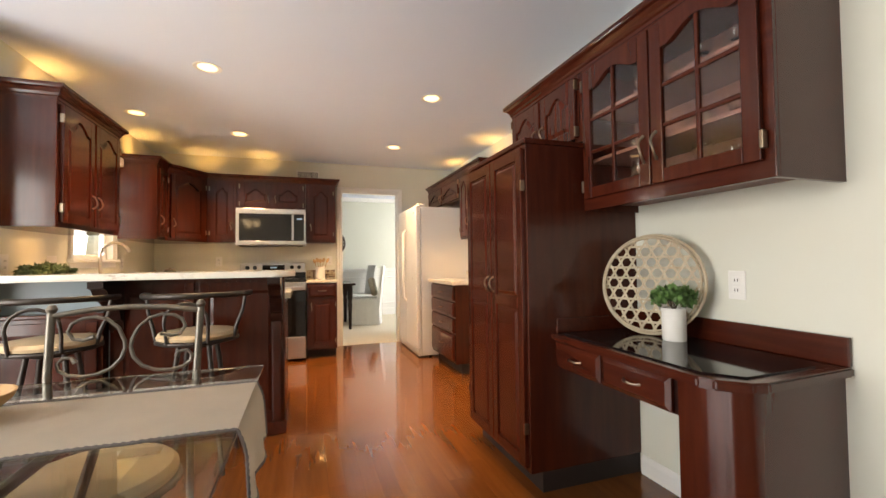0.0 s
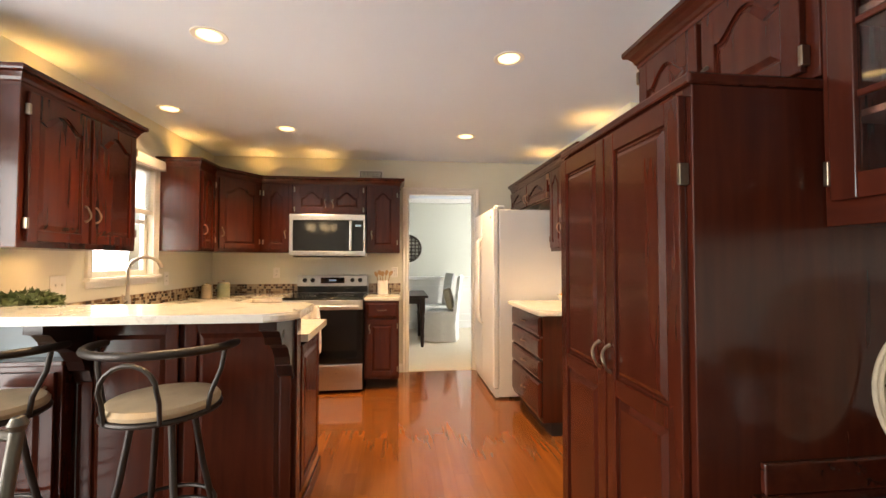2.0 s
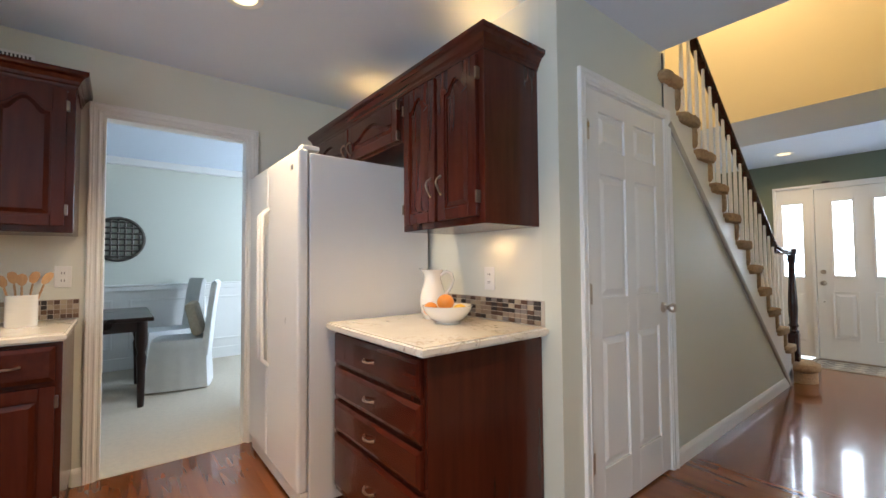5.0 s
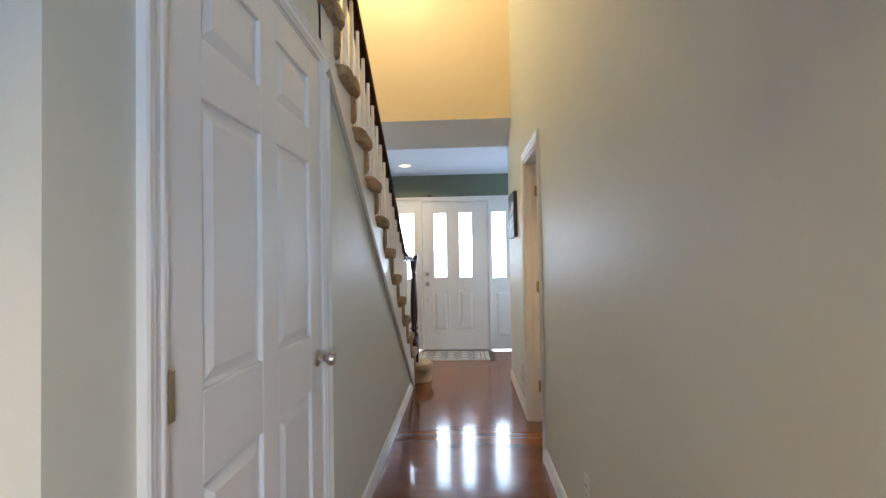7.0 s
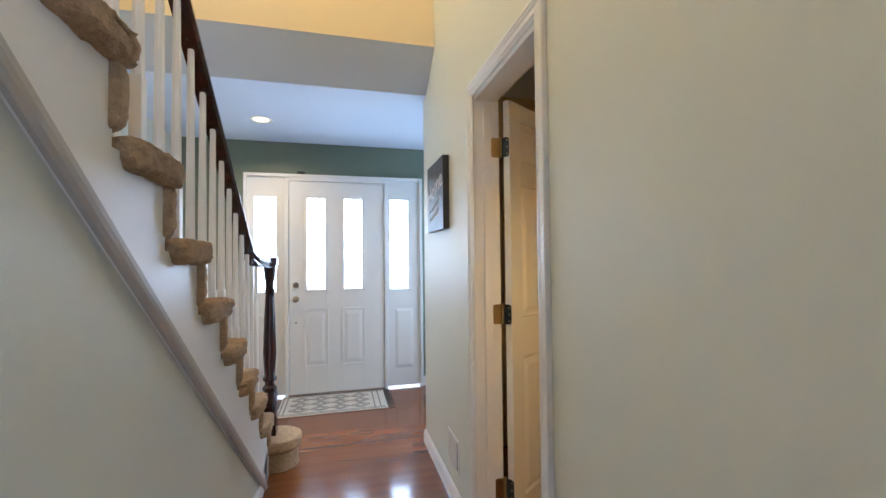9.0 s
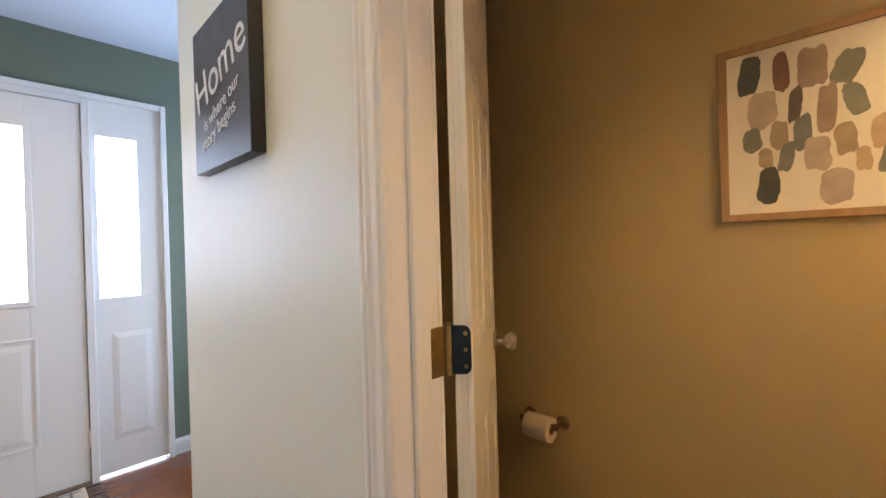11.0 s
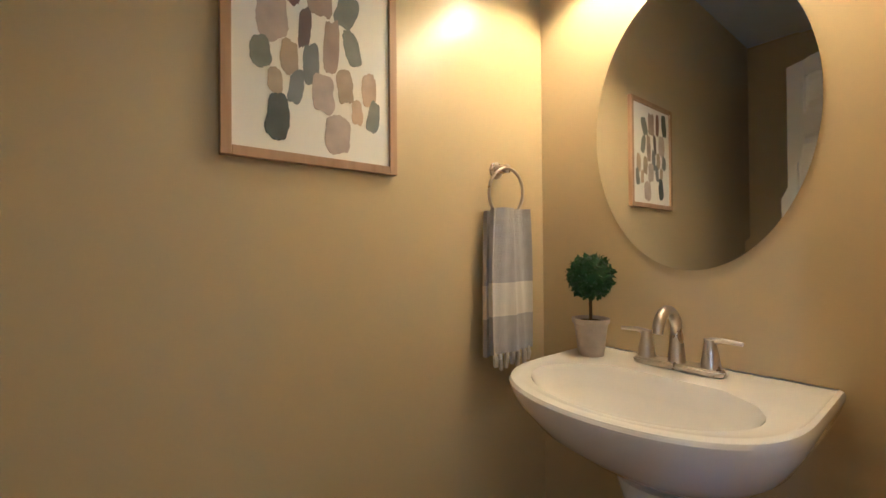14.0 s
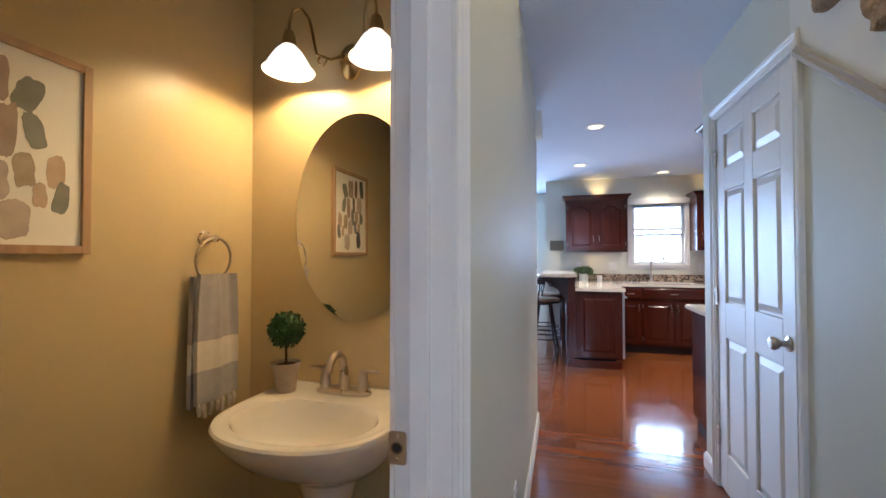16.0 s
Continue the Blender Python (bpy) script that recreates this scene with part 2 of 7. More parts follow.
CARPET = mat("stair_carpet", (0.56, 0.39, 0.21), 0.95, dark=(0.17, 0.10, 0.048), scale=55, bump=0.9, bump_scale=160)
RUGCREAM = mat("rug_cream", (0.62, 0.57, 0.48), 0.95, vary=0.08, scale=40, bump=0.6, bump_scale=260)
RUGGREY = mat("rug_grey", (0.24, 0.22, 0.19), 0.95, vary=0.12, scale=40, bump=0.6, bump_scale=260)
JAR = mat("stoneware", (0.42, 0.33, 0.23), 0.6, vary=0.12, scale=20)
IRON = mat("wall_iron", (0.10, 0.085, 0.07), 0.5, 0.7, vary=0.2, scale=20)
SLATE = mat("slate_board", (0.10, 0.105, 0.095), 0.6, vary=0.15, scale=8)
CAN_GLOW = glow("lamp_lens", (1.0, 0.74, 0.36), 3.2)
SHADE_GLOW = glow("shade_glass", (1.0, 0.80, 0.50), 9)
VANITY_GLOW = glow("vanity_shade_glass", (1.0, 0.82, 0.56), 1.9)
CLEAR = glass("clear_glass", (0.97, 0.985, 0.975))
TABLEGLASS = glass("table_glass", (0.90, 0.96, 0.93))
PANE = glass("pane_glass", (1, 1, 1), 0.0, 1.5)
MIRROR = mat("mirror_silver", (0.86, 0.87, 0.86), 0.012, 1.0, vary=0.0)
DIGITS = glow("oven_display", (0.35, 0.55, 0.75), 0.25)


def granite():
    """Cream granite with brown veins and dark flecks."""
    m = mat("granite", (0.76, 0.71, 0.62), 0.12, vary=0.07, scale=5, coat=0.3)
    n, link, b = nodes_of(m)
    base = b.inputs["Base Color"].links[0].from_socket
    co = n.new("ShaderNodeTexCoord")
    w = n.new("ShaderNodeTexNoise")
    w.inputs["Scale"].default_value, w.inputs["Detail"].default_value, w.inputs["Distortion"].default_value = 4.5, 9, 2.6
    link(co.outputs["Object"], w.inputs["Vector"])
    r = n.new("ShaderNodeValToRGB")
    e = r.color_ramp.elements
    e[0].position, e[0].color = 0.485, (0, 0, 0, 1)
    e[1].position, e[1].color = 0.50, (1, 1, 1, 1)
    k = r.color_ramp.elements.new(0.53)
    k.color = (0, 0, 0, 1)
    link(w.outputs[0], r.inputs[0])
    sp = n.new("ShaderNodeTexNoise")
    sp.inputs["Scale"].default_value, sp.inputs["Detail"].default_value = 38, 5
    link(co.outputs["Object"], sp.inputs["Vector"])
    r2 = n.new("ShaderNodeValToRGB")
    r2.color_ramp.elements[0].position, r2.color_ramp.elements[1].position = 0.60, 0.68
    link(sp.outputs[0], r2.inputs[0])
    m1 = n.new("ShaderNodeMix")
    m1.data_type = "RGBA"
    m1.inputs[7].default_value = (0.36, 0.25, 0.15, 1)
    patch = n.new("ShaderNodeTexNoise")
    patch.inputs["Scale"].default_value, patch.inputs["Detail"].default_value, patch.inputs["Distortion"].default_value = 3.2, 3, 1.2
    link(co.outputs["Object"], patch.inputs["Vector"])
    gather = n.new("ShaderNodeMapRange")
    gather.inputs[1].default_value, gather.inputs[2].default_value = 0.50, 0.64
    gather.inputs[3].default_value, gather.inputs[4].default_value = 0.05, 0.75
    link(patch.outputs[0], gather.inputs[0])
    mul = n.new("ShaderNodeMath")
    mul.operation = "MULTIPLY"
    link(gather.outputs[0], mul.inputs[1])
    link(r.outputs[0], mul.inputs[0])
    link(mul.outputs[0], m1.inputs[0])
    link(base, m1.inputs[6])
    m2 = n.new("ShaderNodeMix")
    m2.data_type = "RGBA"
    m2.inputs[7].default_value = (0.16, 0.11, 0.075, 1)
    mul2 = n.new("ShaderNodeMath")
    mul2.operation = "MULTIPLY"
    link(gather.outputs[0], mul2.inputs[1])
    link(r2.outputs[0], mul2.inputs[0])
    link(mul2.outputs[0], m2.inputs[0])
    link(m1.outputs[2], m2.inputs[6])
    link(m2.outputs[2], b.inputs["Base Color"])
    return m


GRANITE = granite()


def tile_mat(name, stops):
    """Glazed mosaic: each piece takes its colour by chance from the given ones."""
    m = bpy.data.materials.new(name)
    m.use_nodes = True
    n, link, b = nodes_of(m)
    geo = n.new("ShaderNodeNewGeometry")
    r = n.new("ShaderNodeValToRGB")
    r.color_ramp.interpolation = "CONSTANT"
    e = r.color_ramp.elements
    for k, c in enumerate(stops):
        el = e[k] if k < 2 else e.new(0.5)
        el.position, el.color = k / len(stops), (*c, 1)
    link(geo.outputs["Random Per Island"], r.inputs[0])
    link(r.outputs[0], b.inputs["Base Color"])
    b.inputs["Roughness"].default_value = 0.18
    return m


MOSAIC = tile_mat("mosaic_tile", [(0.10, 0.055, 0.035), (0.30, 0.22, 0.15), (0.045, 0.035, 0.03), (0.46, 0.37, 0.26), (0.20, 0.15, 0.12), (0.16, 0.09, 0.05), (0.36, 0.30, 0.25)])
GROUT = mat("grout", (0.50, 0.44, 0.36), 0.9, vary=0.06, scale=40)

# ---- building helpers ----
ORIGIN = {}


def thing(name, place=(0, 0, 0), label="", category="", group="", kind=""):
    """An Empty at the base of a thing; its parts are modelled in world metres."""
    ob = new(name)
    ob.empty_display_size = 0.05
    ob.location = place
    ORIGIN[ob] = Vector(place)
    return tagged(ob, label, category, group, kind)


def finish(bm, name, material, smooth=False):
    bmesh.ops.recalc_face_normals(bm, faces=bm.faces)
    me = bpy.data.meshes.new(name)
    if smooth:
        for f in bm.faces:
            f.smooth = True
        for e in bm.edges:
            if len(e.link_faces) == 2 and e.calc_face_angle(0) > 0.7:
                e.smooth = False
    bm.to_mesh(me)
    bm.free()
    me.materials.append(material)
    return me


def part(name, bm, material, parent, label="", smooth=False):
    base = ORIGIN[parent]
    if base.length > 0:
        bmesh.ops.translate(bm, vec=-base, verts=bm.verts)
    ob = new(name, finish(bm, name, material, smooth))
    ob.parent = parent
    ORIGIN[ob] = base
    if label:
        ob["label"] = label
    return ob


def solo(name, bm, material, label="", category="", group="", kind="", smooth=False):
    ob = new(name, finish(bm, name, material, smooth))
    ORIGIN[ob] = Vector((0, 0, 0))
    return tagged(ob, label, category, group, kind)


def box(bm, x0, x1, y0, y1, z0, z1, bevel=0.0, m=None):
    r = bmesh.ops.create_cube(bm, size=1)
    vs = r["verts"]
    for v in vs:
        v.co = Vector((x0 + (v.co.x + 0.5) * (x1 - x0), y0 + (v.co.y + 0.5) * (y1 - y0), z0 + (v.co.z + 0.5) * (z1 - z0)))
    if bevel:
        es = {e for v in vs for e in v.link_edges}
        out = bmesh.ops.bevel(bm, geom=list(es), offset=bevel, segments=2, profile=0.5, affect="EDGES")
        vs = list({v for f in out["faces"] for v in f.verts} | {v for v in vs if v.is_valid})
    if m:
        bmesh.ops.transform(bm, matrix=m, verts=vs)
    return vs


def B(*a, **k):
    bm = bmesh.new()
    box(bm, *a, **k)
    return bm


def prism(bm, pts, place, h):
    """Extrudes a polygon. pts: (u, v); place(u, v, d) gives the world point at depth d in 0..h."""
    lo = [bm.verts.new(place(u, v, 0)) for u, v in pts]
    hi = [bm.verts.new(place(u, v, h)) for u, v in pts]
    bm.faces.new(lo)
    bm.faces.new(hi)
    for i in range(len(pts)):
        j = (i + 1) % len(pts)
        bm.faces.new((lo[i], lo[j], hi[j], hi[i]))
    return lo + hi


def flat(u, v, d):
    return Vector((u, v, d))


def lathe(bm, profile, at=(0, 0, 0), n=24, m=None):
    """Turns (radius, height) pairs round the vertical through at."""
    rings = []
    for r, z in profile:
        if r < 1e-5:
            rings.append([bm.verts.new((at[0], at[1], at[2] + z))])
        else:
            rings.append([bm.verts.new((at[0] + r * math.cos(a), at[1] + r * math.sin(a), at[2] + z)) for a in [2 * math.pi * k / n for k in range(n)]])
    for a, b in zip(rings, rings[1:]):
        if len(a) == 1 and len(b) == 1:
            continue
        for k in range(n):
            q = (k + 1) % n
            if len(a) == 1:
                bm.faces.new((a[0], b[q], b[k]))
            elif len(b) == 1:
                bm.faces.new((a[k], a[q], b[0]))
            else:
                bm.faces.new((a[k], a[q], b[q], b[k]))
    vs = [v for r in rings for v in r]
    if m:
        bmesh.ops.transform(bm, matrix=m, verts=vs)
    return vs


def tube(bm, pts, r, n=8, cap=True, closed=False):
    """A round bar along points; r is one radius or one for each point."""
    pts = [Vector(p) for p in pts]
    rs = r if isinstance(r, (list, tuple)) else [r] * len(pts)
    rings, up = [], None
    c = len(pts)
    for i, p in enumerate(pts):
        if closed:
            d = (pts[(i + 1) % c] - pts[i - 1]).normalized()
        else:
            d = (pts[min(i + 1, c - 1)] - pts[max(i - 1, 0)]).normalized()
        if up is None:
            up = Vector((0, 0, 1)) if abs(d.z) < 0.9 else Vector((1, 0, 0))
        side = d.cross(up).normalized()
        up = side.cross(d).normalized()
        rings.append([bm.verts.new(p + rs[i] * (math.cos(a) * side + math.sin(a) * up)) for a in [2 * math.pi * k / n for k in range(n)]])
    pairs = list(zip(rings, rings[1:])) + ([(rings[-1], rings[0])] if closed else [])
    for a, b in pairs:
        for k in range(n):
            bm.faces.new((a[k], a[(k + 1) % n], b[(k + 1) % n], b[k]))
    if cap and not closed:
        bm.faces.new(rings[0])
        bm.faces.new(rings[-1])


def T(pts, r, n=8, closed=False):
    bm = bmesh.new()
    tube(bm, pts, r, n, closed=closed)
    return bm


def sweep(bm, path, profile, closed=False):
    """Moulding: profile of (out, height) along a plan path of (x, y), mitred; out is to the right of the way."""
    pts = [Vector((p[0], p[1], 0)) for p in path]
    rows = []
    for i, p in enumerate(pts):
        a = (p - pts[i - 1]).normalized() if i else None
        b = (pts[i + 1] - p).normalized() if i + 1 < len(pts) else None
        na = Vector((a.y, -a.x, 0)) if a else None
        nb = Vector((b.y, -b.x, 0)) if b else None
        if na and nb:
            nn = (na + nb).normalized()
            nn = nn / max(0.3, nn.dot(na))
        else:
            nn = na or nb
        rows.append([bm.verts.new(p + nn * o + Vector((0, 0, h))) for o, h in profile])
    k = len(profile)
    for a, b in zip(rows, rows[1:]):
        for i in range(k):
            bm.faces.new((a[i], a[(i + 1) % k], b[(i + 1) % k], b[i]))
    bm.faces.new(rows[0])
    bm.faces.new(rows[-1])


def facing(place, yaw):
    """A frame whose x runs to the viewer's right along a front, y points inwards, z up. yaw 0: the front looks to -y."""
    return pose(place[0], place[1], place[2], 0, 0, yaw)


def arch(u):
    """Cathedral head: flat shoulders, an ogee up to a round top."""
    d = abs(u - 0.5) * 2
    return 0.0 if d > 0.84 else (0.5 + 0.5 * math.cos(math.pi * d / 0.84)) ** 0.75


def panel_mesh(bm, x0, x1, z0, z1, y, rise, m, depth=0.0085, border=0.019):
    """A raised field with sloped edges, with an arched head where rise is given."""
    w, n = x1 - x0, 24 if rise else 1

    def loop(ins, dy):
        pts = [(x0 + ins, z0 + ins), (x1 - ins, z0 + ins)]
        for k in range(n + 1):
            u = 1 - k / n
            pts.append((x0 + ins + u * (w - 2 * ins), z1 - ins + rise * arch(u)))
        return [bm.verts.new(m @ Vector((px, y - dy, pz))) for px, pz in pts]

    a, b = loop(0.0, 0.0), loop(border, depth)
    for i in range(len(a)):
        j = (i + 1) % len(a)
        bm.faces.new((a[i], a[j], b[j], b[i]))
    bm.faces.new(b)


def door_leaf(parent, m, w, h, material=None, arched=True, rails=(0.0,), handle=None, stile=0.052, name="door", hinge=None, drawer=False):
    """A framed cabinet door, its lower left front at m; rails: extra cross rails at these heights."""
    material = material or CHERRY
    t = 0.020
    bm = bmesh.new()
    box(bm, 0.001, w - 0.001, -t + 0.009, 0, 0.001, h - 0.001, m=m)
    rise = min(0.06, 0.17 * w + 0.01) if arched else 0.0
    top = h - stile - rise
    leaf = part(name, bm, material, parent)
    for x0, x1, piece in ((0, stile, "stile"), (w - stile, w, "stile"), (stile, w - stile, "rail")):
        part(piece, B(x0, x1, -t, -0.002, 0, h if piece == "stile" else stile, bevel=0.003, m=m), material, leaf)
    n = 24 if rise else 1
    lower = [(stile + (w - 2 * stile) * k / n, top + rise * arch(k / n)) for k in range(n + 1)]
    bm = bmesh.new()
    prism(bm, lower + [(w - stile, h - 0.001), (stile, h - 0.001)], lambda u, v, d: m @ Vector((u, -t + 0.0005 + d, v)), t - 0.003)
    part("rail", bm, material, leaf)
    cuts = [stile] + [r for r in rails if r] + [top]
    for a, b in zip(cuts, cuts[1:]):
        low = a if a == stile else a + stile / 2
        high = b if b == top else b - stile / 2
        if b != top:
            part("rail", B(stile, w - stile, -t, -0.002, b - stile / 2, b + stile / 2, bevel=0.003, m=m), material, leaf)
        pb = bmesh.new()
        panel_mesh(pb, stile + 0.008, w - stile - 0.008, low + 0.008, high - 0.008, -t + 0.009, rise if b == top else 0.0, m)
        part("raised_panel", pb, material, leaf)
    if handle:
        hx, hz, upright = handle
        pull(leaf, m, hx, hz, upright, t)
    if hinge:
        for hz in (0.12 * h, 0.88 * h):
            hb = bmesh.new()
            hx = -0.004 if hinge == "l" else w + 0.004
            box(hb, hx - 0.006, hx + 0.006, -t - 0.004, -0.002, hz - 0.025, hz + 0.025, 0.002, m)
            part("hinge", hb, BRONZE, leaf)
    return leaf


def pull(leaf, m, hx, hz, upright, t, length=0.085):
    pts = []
    for k in range(9):
        a = k / 8
        s = (a - 0.5) * length
        out = -t - 0.026 * math.sin(math.pi * a) ** 0.6 - 0.001
        wig = 0.006 * math.sin(2 * math.pi * a)
        pts.append(m @ (Vector((hx + wig, out, hz + s)) if upright else Vector((hx + s * 0.82, out * 0.9, hz - 0.3 * abs(wig)))))
    part("handle", T(pts, [0.0065, 0.0045, 0.004, 0.0048, 0.0055, 0.0048, 0.004, 0.0045, 0.0065], 8), BRONZE, leaf, "curved bronze pull", True)


def drawer_front(parent, m, w, h, material=None, name="drawer"):
    bm = bmesh.new()
    box(bm, 0, w, -0.016, 0, 0, h, 0.003, m)
    panel_mesh(bm, 0.004, w - 0.004, 0.004, h - 0.004, -0.0165, 0, m, 0.006, 0.016)
    d = part(name, bm, material or CHERRY_H, parent)
    pull(d, m, w / 2, h / 2, False, 0.022, 0.10)
    return d


CROWN = [(-0.02, 0.0), (0.004, 0.0), (0.006, 0.014), (0.012, 0.020), (0.016, 0.034), (0.030, 0.052), (0.044, 0.058), (0.048, 0.066), (0.048, 0.082), (-0.02, 0.082)]


def crown(parent, path, z, material=None):
    bm = bmesh.new()
    sweep(bm, path, [(o, z + h) for o, h in CROWN])
    part("crown_moulding", bm, material or CHERRY_H, parent)


def leaf_cluster(bm, center, radius, count, size, rng, squash=1.0, dome=False):
    """Many small pointed leaves round a centre."""
    for _ in range(count):
        d = Vector((rng.gauss(0, 1), rng.gauss(0, 1), rng.gauss(0, 1))).normalized()
        if dome and d.z < -0.15:
            d.z = -d.z
        p = Vector(center) + Vector((d.x, d.y, d.z * squash)) * radius * rng.uniform(0.55, 1.05)
        side = d.cross(Vector((rng.uniform(-1, 1), rng.uniform(-1, 1), rng.uniform(-1, 1)))).normalized()
        fwd = (d * rng.uniform(0.2, 1.0) + side.cross(d) * rng.uniform(-0.8, 0.8)).normalized()
        s = size * rng.uniform(0.7, 1.25)
        nrm = fwd.cross(side).normalized()
        a = [bm.verts.new(p + v * s) for v in (fwd * -0.5, side * 0.32 + nrm * 0.06 + fwd * 0.02, fwd * 0.55 - nrm * 0.05, side * -0.32 + nrm * 0.06 + fwd * 0.02)]
        bm.faces.new((a[0], a[1], a[2]))
        bm.faces.new((a[0], a[2], a[3]))

# ---- the setting ----
W, E1, E2, BACK = -0.98, 2.37, 2.74, 6.27
HR, HL, DOORX = 3.29, 4.31, 7.96
TH = 0.10
H = 2.44


def wall(name, label, material, *boxes):
    bm = bmesh.new()
    for b in boxes:
        box(bm, *b)
    return solo(name, bm, material, label, "wall", kind="structure")


floor_ob = solo("floor", B(-2.5, 8.2, -2.1, BACK, -0.12, -0.02), SUBFLOOR, "subfloor under the reddish hardwood strip floor", "floor", kind="structure")
solo("floor_dining", B(-1.2, 4.4, BACK, 10.0, -0.12, 0.004), CARPET_D, "beige wall-to-wall carpet of the dining room", "carpet", kind="structure")
wall("wall_sink", "cream painted kitchen wall with the sink window", WALL_W,
     (W - TH, W, 3.24, 4.475, 0, H), (W - TH, W, 5.155, BACK + TH, 0, H), (W - TH, W, 4.475, 5.155, 0, 1.165), (W - TH, W, 4.475, 5.155, 2.03, H))
# the gap in the nook wall is an assumed opening for daylight
wall("wall_nook_side", "cream painted wall of the breakfast nook", WALL_W, (-2.3, W - TH, 3.24, 3.36, 0, H),
     (-2.3, -2.18, -2.0, 0.2, 0, H), (-2.3, -2.18, 2.6, 3.24, 0, H), (-2.3, -2.18, 0.2, 2.6, 2.1, H))
wall("wall_nook_rear", "cream painted rear wall of the breakfast nook", WALL_W,
     (-2.3, E1 + TH, -2.0, -1.88, 0, H))
wall("wall_desk", "pale cream painted wall behind the desk", WALL_W, (E1, E1 + TH, -2.0, HR - TH, 0, H))
wall("wall_stove", "cream painted kitchen wall behind the stove", WALL_W,
     (W, 1.165, BACK, BACK + TH, 0, H), (1.937, E2 + TH, BACK, BACK + TH, 0, H), (1.165, 1.937, BACK, BACK + TH, 2.065, H))
wall("wall_fridge", "cream painted kitchen wall behind the fridge", WALL_W, (E2, E2 + TH, HL + 0.10, BACK, 0, H))
wall("wall_hall_left", "greige painted hallway wall under the stairs", WALL,
     (E2, 2.950, HL, HL + 0.10, 0, H), (2.950, 3.765, HL, HL + 0.10, 2.04, H), (3.765, 3.80, HL, HL + 0.10, 0, H))
# the triangle under the stair skirt
RISE, RUN, NOSE1 = 0.194, 0.2493, 6.72


def skirt_z(x):
    return (6.30 - x) * 0.803 + 0.006


tri = bmesh.new()
prism(tri, [(3.80, 0), (6.30, 0), (6.30, 0.02), (3.80, skirt_z(3.80))], lambda u, v, d: Vector((u, HL + d, v)), 0.10)
solo("wall_stair_triangle", tri, WALL, "greige painted triangular wall under the staircase", "wall", kind="structure")
wall("wall_hall_right", "greige painted satin hallway wall", WALL,
     (E1, 4.88, HR - TH, HR, 0, H), (5.535, 6.65, HR - TH, HR, 0, H), (4.88, 5.535, HR - TH, HR, 2.04, H),
     (3.74, 6.65, HR - TH, HR, H, 5.2))
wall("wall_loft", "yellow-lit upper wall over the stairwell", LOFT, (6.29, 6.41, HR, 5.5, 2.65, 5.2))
wall("wall_stair_far", "painted stairwell side wall", WALL, (2.86, 8.08, 5.35, 5.47, 0, 5.2))
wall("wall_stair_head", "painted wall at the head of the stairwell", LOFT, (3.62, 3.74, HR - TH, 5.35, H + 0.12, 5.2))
sof = bmesh.new()
prism(sof, [(6.29, 2.65), (6.555, 2.44), (6.70, 2.44), (6.70, 2.65)], lambda u, v, d: Vector((u, HR + d, v)), 2.06)
solo("soffit", sof, CEIL, "pale painted sloping soffit over the foyer", "soffit", kind="structure")
wall("wall_front", "sage green painted front wall over the door", SAGE,
     (DOORX, DOORX + TH, 2.2, 3.05, 0, H), (DOORX, DOORX + TH, 4.75, 5.35, 0, H), (DOORX, DOORX + TH, 3.05, 4.75, 2.13, H))
# the gap in this unseen wall is added to let that light in
wall("wall_foyer_right", "sage green painted foyer wall", SAGE, (6.65, 6.8, 2.08, 2.20, 0, H), (7.8, DOORX, 2.08, 2.20, 0, H), (6.8, 7.8, 2.08, 2.20, 0, 0.7), (6.8, 7.8, 2.08, 2.20, 2.1, H), (6.53, 6.65, 2.08, HR - TH, 0, H))
wall("wall_powder_back", "tan painted satin powder room wall", GOLD, (4.13, 6.53, 2.18, 2.30, 0, H))
wall("wall_powder_sink", "tan painted satin powder room wall behind the mirror", GOLD, (4.13, 4.25, 2.30, HR - TH, 0, H))
wall("wall_powder_front", "tan painted inner face of the powder room wall", GOLD,
     (4.25, 4.84, HR - TH - 0.008, HR - TH - 0.001, 0, H), (5.58, 6.53, HR - TH - 0.008, HR - TH - 0.001, 0, H), (4.84, 5.58, HR - TH - 0.008, HR - TH - 0.001, 2.1, H))
wall("wall_powder_end", "tan painted end wall of the powder room", GOLD, (6.45, 6.53, 2.30, HR - TH - 0.01, 0, H))
# the window gap on the right side is assumed, for the dining daylight
wall("wall_dining", "pale sage painted dining room wall", DINWALL,
     (-1.0, 4.2, 9.25, 9.37, 0, H), (-1.1, -0.98, BACK + TH, 9.25, 0, H),
     (4.0, 4.12, BACK + TH, 7.1, 0, H), (4.0, 4.12, 8.7, 9.25, 0, H), (4.0, 4.12, 7.1, 8.7, 0, 0.8), (4.0, 4.12, 7.1, 8.7, 2.1, H), (E2 + TH, 4.0, BACK, BACK + TH, 0, H))

cb = bmesh.new()
box(cb, -2.3, E2 + TH, -2.0, BACK + TH, H, H + 0.12)
box(cb, E2 + TH, 3.74, HR - TH, HL + 0.12, H, H + 0.12)
box(cb, E2 + TH, 3.74, HL + 0.12, 5.35, H, H + 0.12)
box(cb, 6.70, DOORX + TH, 2.08, 5.35, H, H + 0.12)
solo("ceiling", cb, CEIL, "smooth pale grey-white painted ceiling", "ceiling", kind="structure")
solo("ceiling_powder", B(4.13, 6.53, 2.18, HR - TH, H, H + 0.12), CEIL, "white painted powder room ceiling", "ceiling", kind="structure")
solo("ceiling_dining", B(-1.1, 4.12, BACK + TH, 9.37, H, H + 0.12), CEIL, "white painted dining room ceiling", "ceiling", kind="structure")
